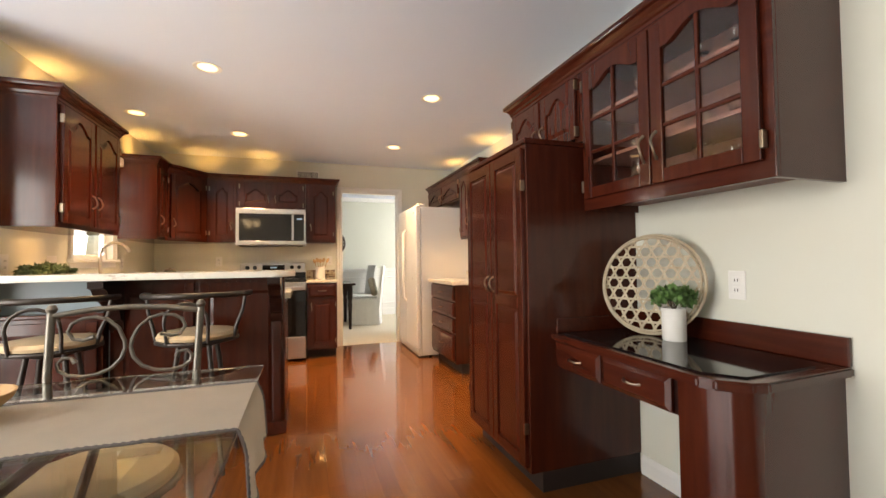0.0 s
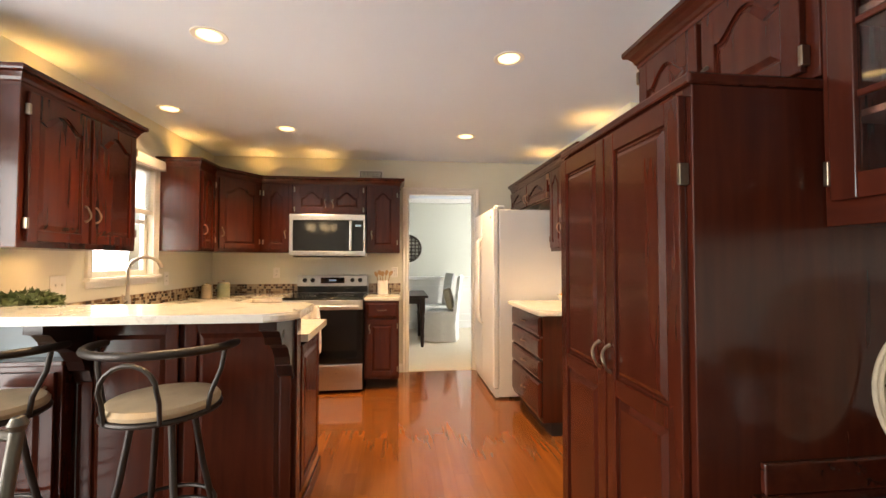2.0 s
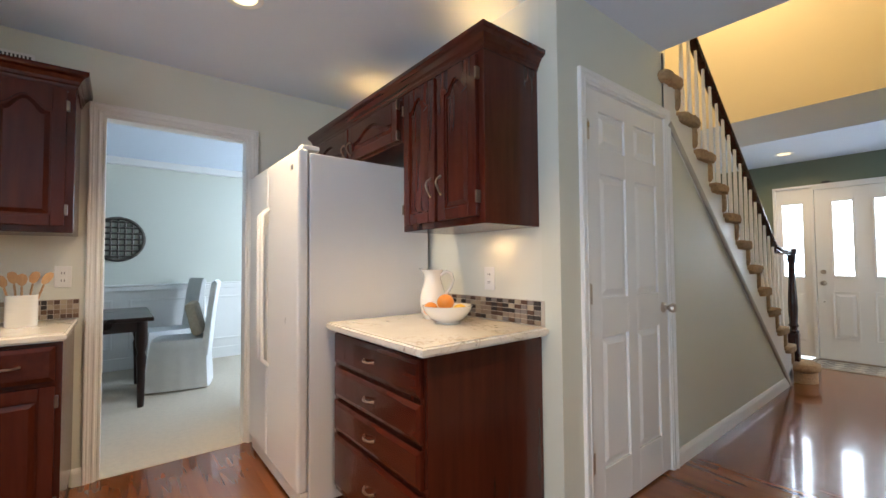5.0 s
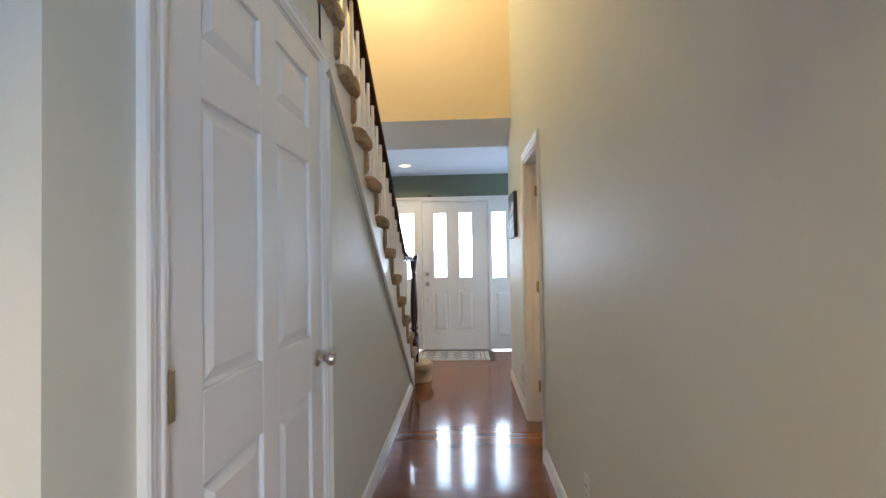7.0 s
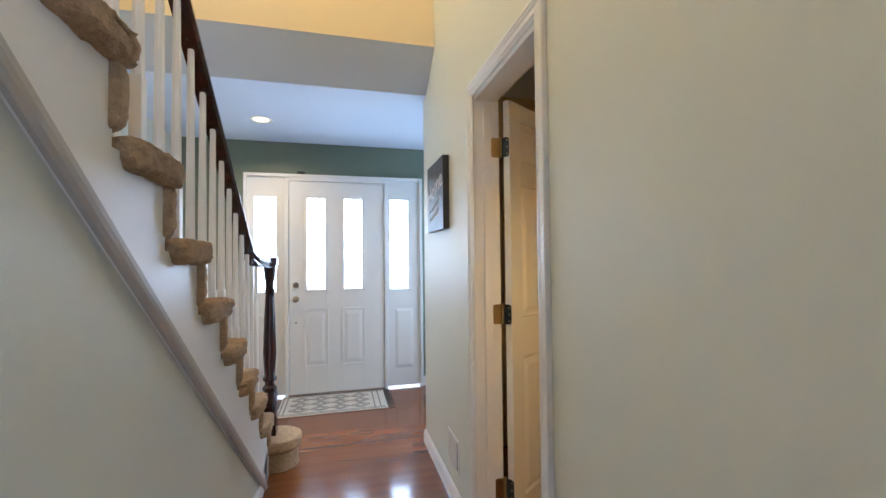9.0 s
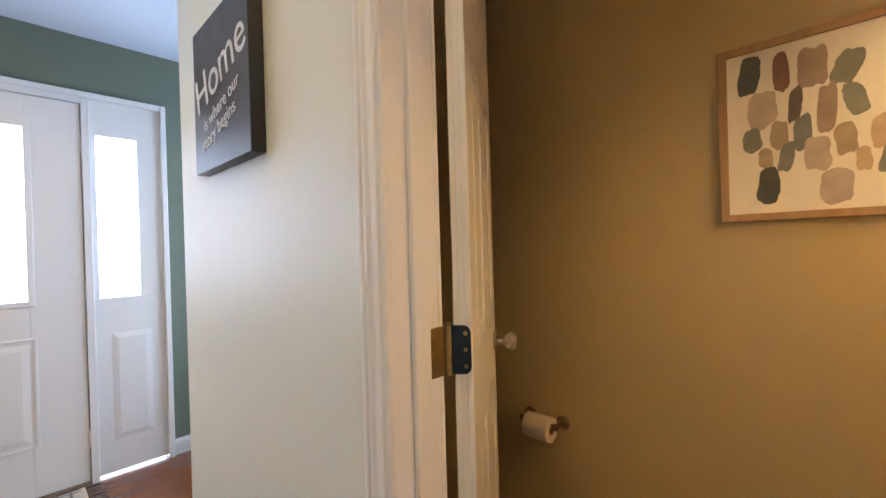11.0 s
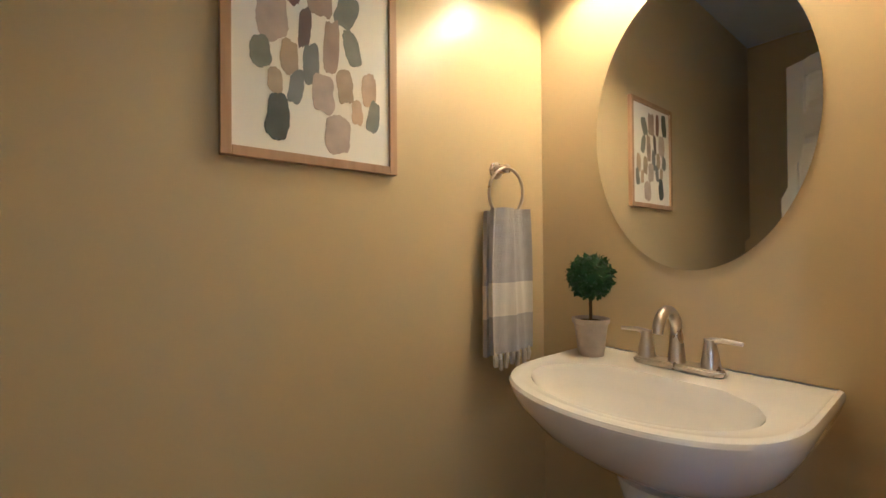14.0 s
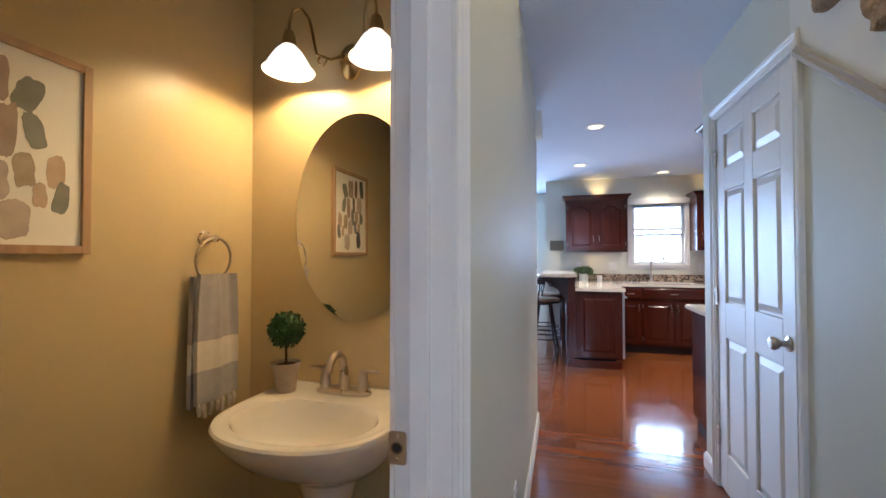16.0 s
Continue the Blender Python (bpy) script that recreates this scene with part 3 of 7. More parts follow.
solo("ceiling_loft", B(3.62, 6.41, HR - TH, 5.47, 5.2, 5.3), CEIL, "white painted ceiling high over the stairwell", "ceiling", kind="structure")
solo("ground", B(-60, 60, -60, 60, -0.5, -0.4), mat("lawn", (0.10, 0.13, 0.05), 0.95, vary=0.3, scale=2), "lawn outside the house", "ground", kind="structure")


def trim_run(name, label, *boxes, material=None, bevel=0.004):
    bm = bmesh.new()
    for b in boxes:
        box(bm, *b, bevel=bevel)
    return solo(name, bm, material or TRIM, label, "trim", kind="structure")


def base_profile():
    return [(0.0, 0.0), (0.014, 0.0), (0.014, 0.07), (0.010, 0.084), (0.004, 0.095), (0.0, 0.095)]


def baseboard(path, label="white painted baseboard"):
    bm = bmesh.new()
    sweep(bm, path, base_profile())
    return solo("baseboard", bm, TRIM, label, "baseboard", kind="structure")


baseboard([(E2, HL + 0.05), (E2, HL), (2.888, HL)], "white painted baseboard at the closet corner")
baseboard([(3.835, HL), (6.33, HL)], "white painted baseboard under the stairs")
baseboard([(4.842, HR), (E1, HR), (E1, 3.10)], "white painted hallway baseboard")
baseboard([(6.65, HR - TH), (6.65, HR), (5.573, HR)], "white painted hallway baseboard by the foyer")
baseboard([(E1, 2.34), (E1, 1.46)], "white painted baseboard under the desk")
baseboard([(1.063, BACK), (1.103, BACK)], "white painted baseboard by the doorway")
baseboard([(W, 3.24), (W, 3.54)], "white painted baseboard by the bar")
baseboard([(DOORX, 3.05), (DOORX, 2.2)], "white painted baseboard by the front door")


def casing_profile():
    return [(0.0, 0.0), (0.062, 0.0), (0.062, 0.017), (0.057, 0.020), (0.051, 0.019), (0.047, 0.0155), (0.041, 0.0165), (0.034, 0.012), (0.024, 0.012), (0.019, 0.015), (0.013, 0.0145), (0.009, 0.010), (0.0, 0.008)]


def casing(name, label, m, x0, x1, z1, z0=0.0):
    """Moulded trim round an opening from x0 to x1 up to z1; m turns (along, out, up) into the world, out towards the viewer."""
    prof = casing_profile()
    bm = bmesh.new()
    path = [(x0, z0), (x0, z1), (x1, z1), (x1, z0)]
    rows = []
    for i, (px, pz) in enumerate(path):
        sx = -1 if px == x0 else 1
        rows.append([bm.verts.new(m @ Vector((px + sx * o, h, pz + (o if pz == z1 else 0)))) for o, h in prof])
    k = len(prof)
    for a, b in zip(rows, rows[1:]):
        for i in range(k):
            bm.faces.new((a[i], a[(i + 1) % k], b[(i + 1) % k], b[i]))
    bm.faces.new(rows[0])
    bm.faces.new(rows[-1])
    return solo(name, bm, TRIM, label, "trim", kind="structure")


TO_SOUTH = lambda y: Matrix(((1, 0, 0, 0), (0, -1, 0, y), (0, 0, 1, 0), (0, 0, 0, 1)))
TO_NORTH = lambda y: Matrix(((1, 0, 0, 0), (0, 1, 0, y), (0, 0, 1, 0), (0, 0, 0, 1)))
TO_EAST = lambda x: Matrix(((0, 1, 0, x), (1, 0, 0, 0), (0, 0, 1, 0), (0, 0, 0, 1)))
TO_WEST = lambda x: Matrix(((0, -1, 0, x), (1, 0, 0, 0), (0, 0, 1, 0), (0, 0, 0, 1)))
casing("trim_dining_door", "white moulded casing of the dining room doorway", TO_SOUTH(BACK), 1.165, 1.937, 2.065)
casing("trim_closet", "white moulded casing of the closet door", TO_SOUTH(HL), 2.952, 3.762, 2.04)
casing("trim_powder", "white moulded casing of the powder room door", TO_NORTH(HR), 4.905, 5.51, 2.03)
casing("trim_powder_inner", "white moulded inner casing of the powder room door", TO_SOUTH(HR - TH - 0.008), 4.905, 5.51, 2.03)
casing("trim_window", "white moulded casing of the sink window", TO_EAST(W), 4.475, 5.155, 2.03, 1.165)
trim_run("trim_jamb_dining", "white painted jamb of the dining doorway", (1.165, 1.180, BACK, BACK + TH, 0, 2.065), (1.922, 1.937, BACK, BACK + TH, 0, 2.065), (1.180, 1.922, BACK, BACK + TH, 2.05, 2.065))
trim_run("trim_jamb_powder", "white painted jamb of the powder room door",
         (4.88, 4.905, HR - TH - 0.008, HR, 0, 2.03), (5.51, 5.535, HR - TH - 0.008, HR, 0, 2.03), (4.905, 5.51, HR - TH - 0.008, HR, 2.01, 2.035),
         (4.905, 4.917, HR - 0.075, HR - 0.04, 0, 2.01), (5.498, 5.51, HR - 0.075, HR - 0.04, 0, 2.01), bevel=0.002)
# window sill and apron
trim_run("trim_sill", "white painted sill of the sink window", (W, W + 0.045, 4.395, 5.215, 1.140, 1.165), (W, W + 0.014, 4.413, 5.21, 1.095, 1.140))

# ---- kitchen: cabinets ----
def upper_unit(name, label, m, w, h, d, doors, door_z=0.03, arched=True, group="wall cabinets"):
    """A wall cabinet with its lower left front at m (x along the front, y inwards)."""
    root = thing(name, m.translation, label, "cabinet", group)
    part("body", B(0, w, 0.0, d, 0, h, bevel=0.003, m=m), CHERRY, root)
    n = len(doors)
    gap = 0.028
    dw = (w - gap * (n + 1) * 0.75 - 0.02) / n
    x = 0.01 + gap * 0.75
    for hand in doors:
        hx = dw - 0.028 if hand == "l" else 0.028
        door_leaf(root, m @ pose(x, -0.001, door_z), dw, h - door_z - 0.02, arched=arched, handle=(hx, min(0.16, h * 0.3), True), hinge=hand)
        x += dw + gap * 0.75
    return root


def east_front(x, y_far):
    """A front that looks to -x; its left end, seen from the room, is the far end."""
    return pose(x, y_far, 0, 0, 0, -90)


def west_front(x, y_near):
    """A front that looks to +x; its left end is the near end."""
    return pose(x, y_near, 0, 0, 0, 90)


UB, UT = 1.36, 2.08
# left of the window
m = west_front(-0.65, 3.53) @ pose(0, 0, 1.34)
c = upper_unit("wall_cabinet", "dark cherry wall cabinet with arched doors beside the sink window", m, 0.83, 0.74, 0.33, "lr")
crown(c, [(W, 3.53), (-0.65, 3.53), (-0.65, 4.36), (W, 4.36)], 2.075)
# right of the window, with the slanted corner
m = west_front(-0.65, 5.22) @ pose(0, 0, 1.36)
c = upper_unit("wall_cabinet", "narrow dark cherry wall cabinet at the window", m, 0.30, 0.72, 0.33, "r")
crown(c, [(W, 5.22), (-0.65, 5.22), (-0.65, 5.52), (-0.366, 5.94), (1.07, 5.94), (1.07, BACK)], 2.075)
diag = thing("corner_cabinet", (-0.65, 5.94, 1.36), "dark cherry slanted corner wall cabinet with an arched door", "cabinet", "wall cabinets")
bm = bmesh.new()
prism(bm, [(W, 5.522), (-0.65, 5.522), (-0.368, 5.94), (-0.368, BACK), (W, BACK)], lambda u, v, d: Vector((u, v, 1.36 + d)), 0.72)
part("body", bm, CHERRY, diag)
ang = math.degrees(math.atan2(0.42, 0.284))
door_leaf(diag, pose(-0.65, 5.522, 0, 0, 0, ang) @ pose(0.035, -0.001, 1.39), 0.435, 0.67, handle=(0.028, 0.16, True), hinge="r")
m = pose(-0.366, 5.94, 1.36)
upper_unit("wall_cabinet", "narrow dark cherry wall cabinet beside the microwave", m, 0.31, 0.72, 0.33, "l")
m = pose(-0.054, 5.94, 1.765)
upper_unit("wall_cabinet", "short dark cherry wall cabinet over the microwave", m, 0.763, 0.315, 0.33, "lr", door_z=0.02)
m = pose(0.712, 5.94, 1.36)
upper_unit("wall_cabinet", "narrow dark cherry wall cabinet over the utensil crock", m, 0.356, 0.72, 0.33, "r")
# over the fridge side
m = east_front(2.40, 5.02) @ pose(0, 0, 1.36)
c = upper_unit("wall_cabinet", "dark cherry two-door wall cabinet over the fruit bowl", m, 0.60, 0.72, 0.34, "lr")
crown(c, [(2.40, BACK), (2.40, 4.42), (E2, 4.42)], 2.075)
m = east_front(2.40, 6.26) @ pose(0, 0, 1.83)
upper_unit("wall_cabinet", "short dark cherry wall cabinet over the fridge", m, 1.235, 0.25, 0.34, "lr", door_z=0.015)
# over pantry and desk
m = east_front(2.04, 3.08) @ pose(0, 0, 1.72)
c = upper_unit("wall_cabinet", "short dark cherry wall cabinet over the pantry", m, 0.73, 0.36, 0.33, "lr", door_z=0.02)
crown(c, [(E1, 3.08), (2.04, 3.08), (2.04, 1.45), (E1, 1.45)], 2.075)

# glazed cabinet over the desk
gc = thing("glass_cabinet", (2.04, 1.9, 1.36), "dark cherry glazed wall cabinet with shelves of glassware", "cabinet")
gy0, gy1, gx0, gz0, gz1 = 1.45, 2.348, 2.04, 1.36, 2.08
part("side_panel", B(gx0 + 0.0195, E1, gy0 + 0.0005, gy0 + 0.018, gz0, gz1), CHERRY, gc)
part("side_panel", B(gx0 + 0.0195, E1, gy1 - 0.018, gy1 - 0.0005, gz0, gz1), CHERRY, gc)
part("bottom_panel", B(gx0 + 0.02, E1, gy0 + 0.018, gy1 - 0.018, gz0 + 0.035, gz0 + 0.053), CABINET_IN, gc)
part("top_panel", B(gx0 + 0.02, E1, gy0 + 0.018, gy1 - 0.018, gz1 - 0.02, gz1), CHERRY_H, gc)
part("back_panel", B(E1 - 0.012, E1 - 0.004, gy0 + 0.018, gy1 - 0.018, gz0 + 0.053, gz1 - 0.02), CABINET_IN, gc)
bm = bmesh.new()
box(bm, gx0, gx0 + 0.019, gy0, gy1, gz0, gz0 + 0.075, 0.003)
box(bm, gx0, gx0 + 0.019, gy0, gy1, gz1 - 0.03, gz1, 0.003)
box(bm, gx0, gx0 + 0.019, gy0, gy0 + 0.055, gz0 + 0.07, gz1 - 0.03, 0.003)
box(bm, gx0, gx0 + 0.019, gy1 - 0.055, gy1, gz0 + 0.07, gz1 - 0.03, 0.003)
part("face_frame", bm, CHERRY_H, gc)
for sz in (1.60, 1.83):
    part("shelf", B(gx0 + 0.03, E1 - 0.013, gy0 + 0.02, gy1 - 0.02, sz, sz + 0.016, bevel=0.002), CABINET_IN, gc)


def glass_door(parent, m, w, h, hand):
    t, st = 0.021, 0.055
    rise = 0.05
    top = h - st - rise
    bm = bmesh.new()
    box(bm, 0, st, -t, 0, 0, h, 0.003, m)
    box(bm, w - st, w, -t, 0, 0, h, 0.003, m)
    box(bm, st, w - st, -t, 0, 0, st, 0.003, m)
    n = 24
    lower = [(st + (w - 2 * st) * k / n, top + rise * arch(k / n)) for k in range(n + 1)]
    prism(bm, lower + [(w - st, h), (st, h)], lambda u, v, d: m @ Vector((u, -t + d, v)), t)
    d = part("door", bm, CHERRY, parent)
    part("glazing_bar", B(w / 2 - 0.008, w / 2 + 0.008, -t + 0.002, -0.004, st, top + rise, bevel=0.003, m=m), CHERRY, d)
    for k in (1, 2):
        z = st + (top - st) * k / 3 + 0.01
        part("glazing_bar", B(st, w - st, -t + 0.003, -0.0045, z - 0.008, z + 0.008, bevel=0.003, m=m), CHERRY_H, d)
    for i in range(2):
        for k in range(3):
            z0, z1 = st + (top - st) * k / 3 + (0.018 if k else 0.002), st + (top - st) * (k + 1) / 3 + (0.002 if k < 2 else rise)
            x0 = st if i == 0 else w / 2 + 0.008
            pane = part("pane", B(x0, x0 + (w - 2 * st) / 2 - 0.008, -0.010, -0.006, z0, z1, m=m), PANE, d)
            pane.visible_shadow = False
    pull(d, m, w - 0.028 if hand == "l" else 0.028, 0.15, True, t, 0.11)
    for hz in (0.10 * h, 0.9 * h):
        hb = bmesh.new()
        hx = -0.005 if hand == "l" else w + 0.005
        box(hb, hx - 0.006, hx + 0.006, -t - 0.004, -0.002, hz - 0.028, hz + 0.028, 0.002, m)
        part("hinge", hb, BRONZE, d)


m = east_front(gx0 - 0.002, gy1)
glass_door(gc, m @ pose(0.03, 0, gz0 + 0.055), 0.415, 0.635, "l")
glass_door(gc, m @ pose(0.453, 0, gz0 + 0.055), 0.415, 0.635, "r")


def goblet(x, y, z, kind, s=1.0):
    prof = {"wine": [(0.0, 0), (0.032, 0.0), (0.030, 0.004), (0.005, 0.010), (0.004, 0.075), (0.022, 0.09), (0.036, 0.12), (0.033, 0.16), (0.0315, 0.16), (0.034, 0.12), (0.02, 0.094), (0.0, 0.088)],
            "tumbler": [(0.0, 0), (0.028, 0), (0.036, 0.11), (0.034, 0.11), (0.026, 0.012), (0.0, 0.012)],
            "bowl": [(0.0, 0), (0.03, 0.0), (0.028, 0.006), (0.05, 0.03), (0.066, 0.07), (0.063, 0.07), (0.046, 0.034), (0.0, 0.014)]}[kind]
    bm = bmesh.new()
    lathe(bm, [(r * s, h * s) for r, h in prof], (x, y, z), 20)
    return solo({"wine": "wine_glass", "tumbler": "tumbler", "bowl": "glass_bowl"}[kind], bm, CLEAR, {"wine": "clear stemmed wine glass on a cabinet shelf", "tumbler": "clear cut-glass tumbler on a cabinet shelf", "bowl": "clear glass bowl on a cabinet shelf"}[kind], "glass", "cabinet glassware", smooth=True)


for gx, gy, gz, gk, gs in [(2.20, 1.62, 1.413, "wine", 1.0), (2.25, 1.72, 1.413, "tumbler", 1.1), (2.18, 1.80, 1.413, "wine", 1.0), (2.22, 2.02, 1.413, "tumbler", 1.1), (2.17, 2.10, 1.413, "wine", 1.0), (2.25, 2.20, 1.413, "tumbler", 1.0),
                           (2.22, 1.64, 1.616, "bowl", 1.15), (2.2, 1.79, 1.616, "tumbler", 0.8), (2.2, 2.04, 1.616, "bowl", 0.9), (2.22, 2.18, 1.616, "tumbler", 0.8),
                           (2.2, 1.60, 1.846, "wine", 0.9), (2.22, 1.68, 1.846, "wine", 0.9), (2.2, 1.80, 1.846, "wine", 0.9), (2.2, 2.05, 1.846, "wine", 0.9), (2.22, 2.15, 1.846, "wine", 0.9)]:
    goblet(gx, gy, gz, gk, gs)
crock = bmesh.new()
lathe(crock, [(0, 0), (0.05, 0), (0.056, 0.02), (0.058, 0.08), (0.068, 0.085), (0.068, 0.10), (0.055, 0.10), (0.05, 0.02), (0, 0.02)], (2.26, 2.12, 1.413), 24)
solo("crock", crock, BLACK, "small black glazed crock on a cabinet shelf", "crock", smooth=True)

# pantry
pan = thing("pantry_cabinet", (2.04, 2.71, 0), "tall dark cherry pantry cabinet with two long doors", "cabinet")
bm = bmesh.new()
box(bm, 1.712, E1, 2.352, 3.08, 0.10, 1.685, 0.003)
part("body", bm, CHERRY, pan)
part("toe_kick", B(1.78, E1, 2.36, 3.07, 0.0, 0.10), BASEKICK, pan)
part("top", B(1.70, E1, 2.346, 3.088, 1.685, 1.712, bevel=0.006), CHERRY_H, pan)
m = east_front(1.711, 3.08)
for x, hand in ((0.018, "l"), (0.367, "r")):
    door_leaf(pan, m @ pose(x, 0, 0.125), 0.342, 1.54, arched=False, rails=(0.78,), handle=(0.314 if hand == "l" else 0.028, 0.86, True), hinge=hand)

# desk
dk = thing("desk", (2.1, 1.9, 0), "built-in dark cherry desk with two drawers beside the pantry", "desk")
outline = [(1.83, 2.352), (1.815, 1.55), (1.83, 1.505), (1.90, 1.440), (1.945, 1.428), (E1, 1.448), (E1, 2.352)]
bm = bmesh.new()
prism(bm, outline, lambda u, v, d: Vector((u, v, 0.728 + d)), 0.032)
bmesh.ops.bevel(bm, geom=[e for e in bm.edges], offset=0.006, segments=2, affect="EDGES")
part("top", bm, CHERRY_H, dk)
bm = bmesh.new()
prism(bm, [(1.87, 2.30), (1.858, 1.57), (1.93, 1.480), (2.25, 1.490), (2.30, 1.54), (2.30, 2.30)], lambda u, v, d: Vector((u, v, 0.761 + d)), 0.005)
part("glass_top", bm, BLACKGLASS, dk, "black glass desk top sheet")
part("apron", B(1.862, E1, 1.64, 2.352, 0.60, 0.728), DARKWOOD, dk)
bm = bmesh.new()
prism(bm, [(1.862, 1.66), (1.850, 1.57), (1.862, 1.525)] + [(1.945 - 0.075 * math.cos(radians(a)), 1.525 - 0.075 * math.sin(radians(a))) for a in range(10, 91, 8)] + [(E1, 1.474), (E1, 1.66)], lambda u, v, d: Vector((u, v, d)), 0.728)
part("pedestal", bm, CHERRY, dk, smooth=True)
part("backsplash", B(E1 - 0.02, E1 - 0.001, 1.452, 2.352, 0.76, 0.855, bevel=0.004), CHERRY_H, dk)
part("side_splash", B(1.86, E1 - 0.02, 2.334, 2.351, 0.76, 0.83, bevel=0.004), CHERRY_H, dk)
m = east_front(1.861, 2.352)
drawer_front(dk, m @ pose(0.02, 0, 0.605), 0.315, 0.118)
drawer_front(dk, m @ pose(0.345, 0, 0.605), 0.335, 0.118)

# ---- base cabinets ----
def base_unit(name, label, m, w, d, layout, top=0.875):
    root = thing(name, m.translation, label, "cabinet", "base cabinets")
    part("body", B(0, w, 0, d, 0.10, top, m=m), CHERRY, root)
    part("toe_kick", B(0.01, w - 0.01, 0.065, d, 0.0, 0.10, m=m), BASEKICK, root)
    for kind, x0, x1, z0, z1 in layout:
        if kind == "d":
            drawer_front(root, m @ pose(x0, -0.001, z0), x1 - x0, z1 - z0)
        else:
            door_leaf(root, m @ pose(x0, -0.001, z0), x1 - x0, z1 - z0, arched=False, handle=((x1 - x0) - 0.03 if kind == "l" else 0.03, z1 - z0 - 0.09, True), hinge=kind)
    return root


base_unit("base_cabinet", "dark cherry base cabinet under the utensil crock", pose(0.722, 5.66, 0), 0.34, 0.60, [("d", 0.02, 0.32, 0.71, 0.86), ("r", 0.02, 0.32, 0.13, 0.69)])
base_unit("base_cabinet", "dark cherry base cabinet beside the stove", pose(-0.37, 5.66, 0), 0.315, 0.60, [("d", 0.02, 0.295, 0.71, 0.86), ("l", 0.02, 0.295, 0.13, 0.69)])
base_unit("sink_cabinet", "long dark cherry base cabinet under the kitchen sink", pose(-0.37, 4.20, 0, 0, 0, 90), 1.46, 0.60, [("l", 0.30, 0.66, 0.13, 0.69), ("r", 0.68, 1.04, 0.13, 0.69), ("d", 0.02, 0.28, 0.71, 0.86), ("l", 0.02, 0.28, 0.13, 0.69), ("d", 0.30, 1.04, 0.71, 0.86)])
base_unit("drawer_cabinet", "dark cherry four-drawer base cabinet beside the fridge", pose(2.10, 5.18, 0, 0, 0, -90), 0.77, 0.63,
          [("d", 0.02, 0.75, 0.72, 0.86), ("d", 0.02, 0.75, 0.56, 0.70), ("d", 0.02, 0.75, 0.40, 0.54), ("d", 0.02, 0.75, 0.13, 0.38)])
# peninsula
pen = thing("peninsula_cabinet", (-0.2, 3.8, 0), "dark cherry breakfast bar peninsula with panelled back and corbels", "cabinet")
part("knee_wall", B(-0.39, 0.57, 3.54, 3.62, 0.0, 1.035, bevel=0.003), CHERRY, pen)
# this panel's colour is darkened for the shade under the overhang
part("painted_panel", B(W, -0.391, 3.545, 3.62, 0.0, 1.035), BAR_SHADED, pen, "painted panel under the bar top, its shade coloured grey-blue")
part("body", B(W, 0.55, 3.62, 4.13, 0.10, 0.875, bevel=0.003), CHERRY, pen)
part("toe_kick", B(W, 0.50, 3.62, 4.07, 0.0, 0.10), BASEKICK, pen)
mb = pose(0, 3.539, 0)
for x0, x1 in ((-0.365, 0.045), (0.075, 0.55)):
    door_leaf(pen, mb @ pose(x0, 0, 0.10), x1 - x0, 0.90, arched=False, name="panel")
me_ = pose(0.551, 3.63, 0, 0, 0, 90)
door_leaf(pen, me_ @ pose(0.02, 0, 0.12), 0.45, 0.73, arched=False, name="end_panel")
part("base_strip", B(-0.38, 0.578, 3.528, 3.5395, 0.0, 0.085, bevel=0.004), CHERRY_H, pen)
part("end_strip", B(0.5715, 0.583, 3.528, 4.12, 0.0, 0.085, bevel=0.004), CHERRY_H, pen)
for cx in (-0.385, 0.487):
    bm = bmesh.new()
    pts = [(3.5385, 1.03), (3.25, 1.03), (3.25, 0.995), (3.285, 0.985), (3.315, 0.955), (3.33, 0.92), (3.37, 0.915), (3.42, 0.89), (3.46, 0.84), (3.475, 0.80), (3.50, 0.79), (3.515, 0.74), (3.5385, 0.72)]
    prism(bm, pts, lambda u, v, d: Vector((cx + d, u, v)), 0.07)
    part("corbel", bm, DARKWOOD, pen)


def slab(bm, pts, z0, z1, bevel=0.008):
    prism(bm, pts, lambda u, v, d: Vector((u, v, z0 + d)), z1 - z0)
    bmesh.ops.bevel(bm, geom=[e for e in bm.edges if abs(e.verts[0].co.z - e.verts[1].co.z) < 1e-5], offset=bevel, segments=3, affect="EDGES")


def corner(cx, cy, r, a0, a1, n=7):
    return [(cx + r * math.cos(radians(a0 + (a1 - a0) * k / n)), cy + r * math.sin(radians(a0 + (a1 - a0) * k / n))) for k in range(n + 1)]


bm = bmesh.new()
slab(bm, [(W + 0.002, 3.64), (W + 0.002, 3.19)] + corner(0.52, 3.31, 0.12, -90, 0) + corner(0.56, 3.56, 0.08, 0, 90), 1.036, 1.07)
solo("counter_top", bm, GRANITE, "cream veined granite bar top on the peninsula", "countertop")
bm = bmesh.new()
prism(bm, [(W + 0.002, 3.622), (0.605, 3.622), (0.605, 4.155), (-0.345, 4.155), (-0.345, 4.86), (-0.48, 4.86), (-0.48, 4.53), (-0.85, 4.53), (-0.85, 5.19), (-0.48, 5.19), (-0.48, 4.8601), (-0.345, 4.8601), (-0.345, 5.635), (-0.056, 5.635), (-0.056, BACK - 0.002), (W + 0.002, BACK - 0.002)], lambda u, v, d: Vector((u, v, 0.876 + d)), 0.036)
counter_main = solo("counter_top", bm, GRANITE, "cream veined granite worktop round the sink", "countertop")
bm = bmesh.new()
slab(bm, [(0.718, 5.635), (1.075, 5.635), (1.075, BACK - 0.002), (0.718, BACK - 0.002)], 0.876, 0.912)
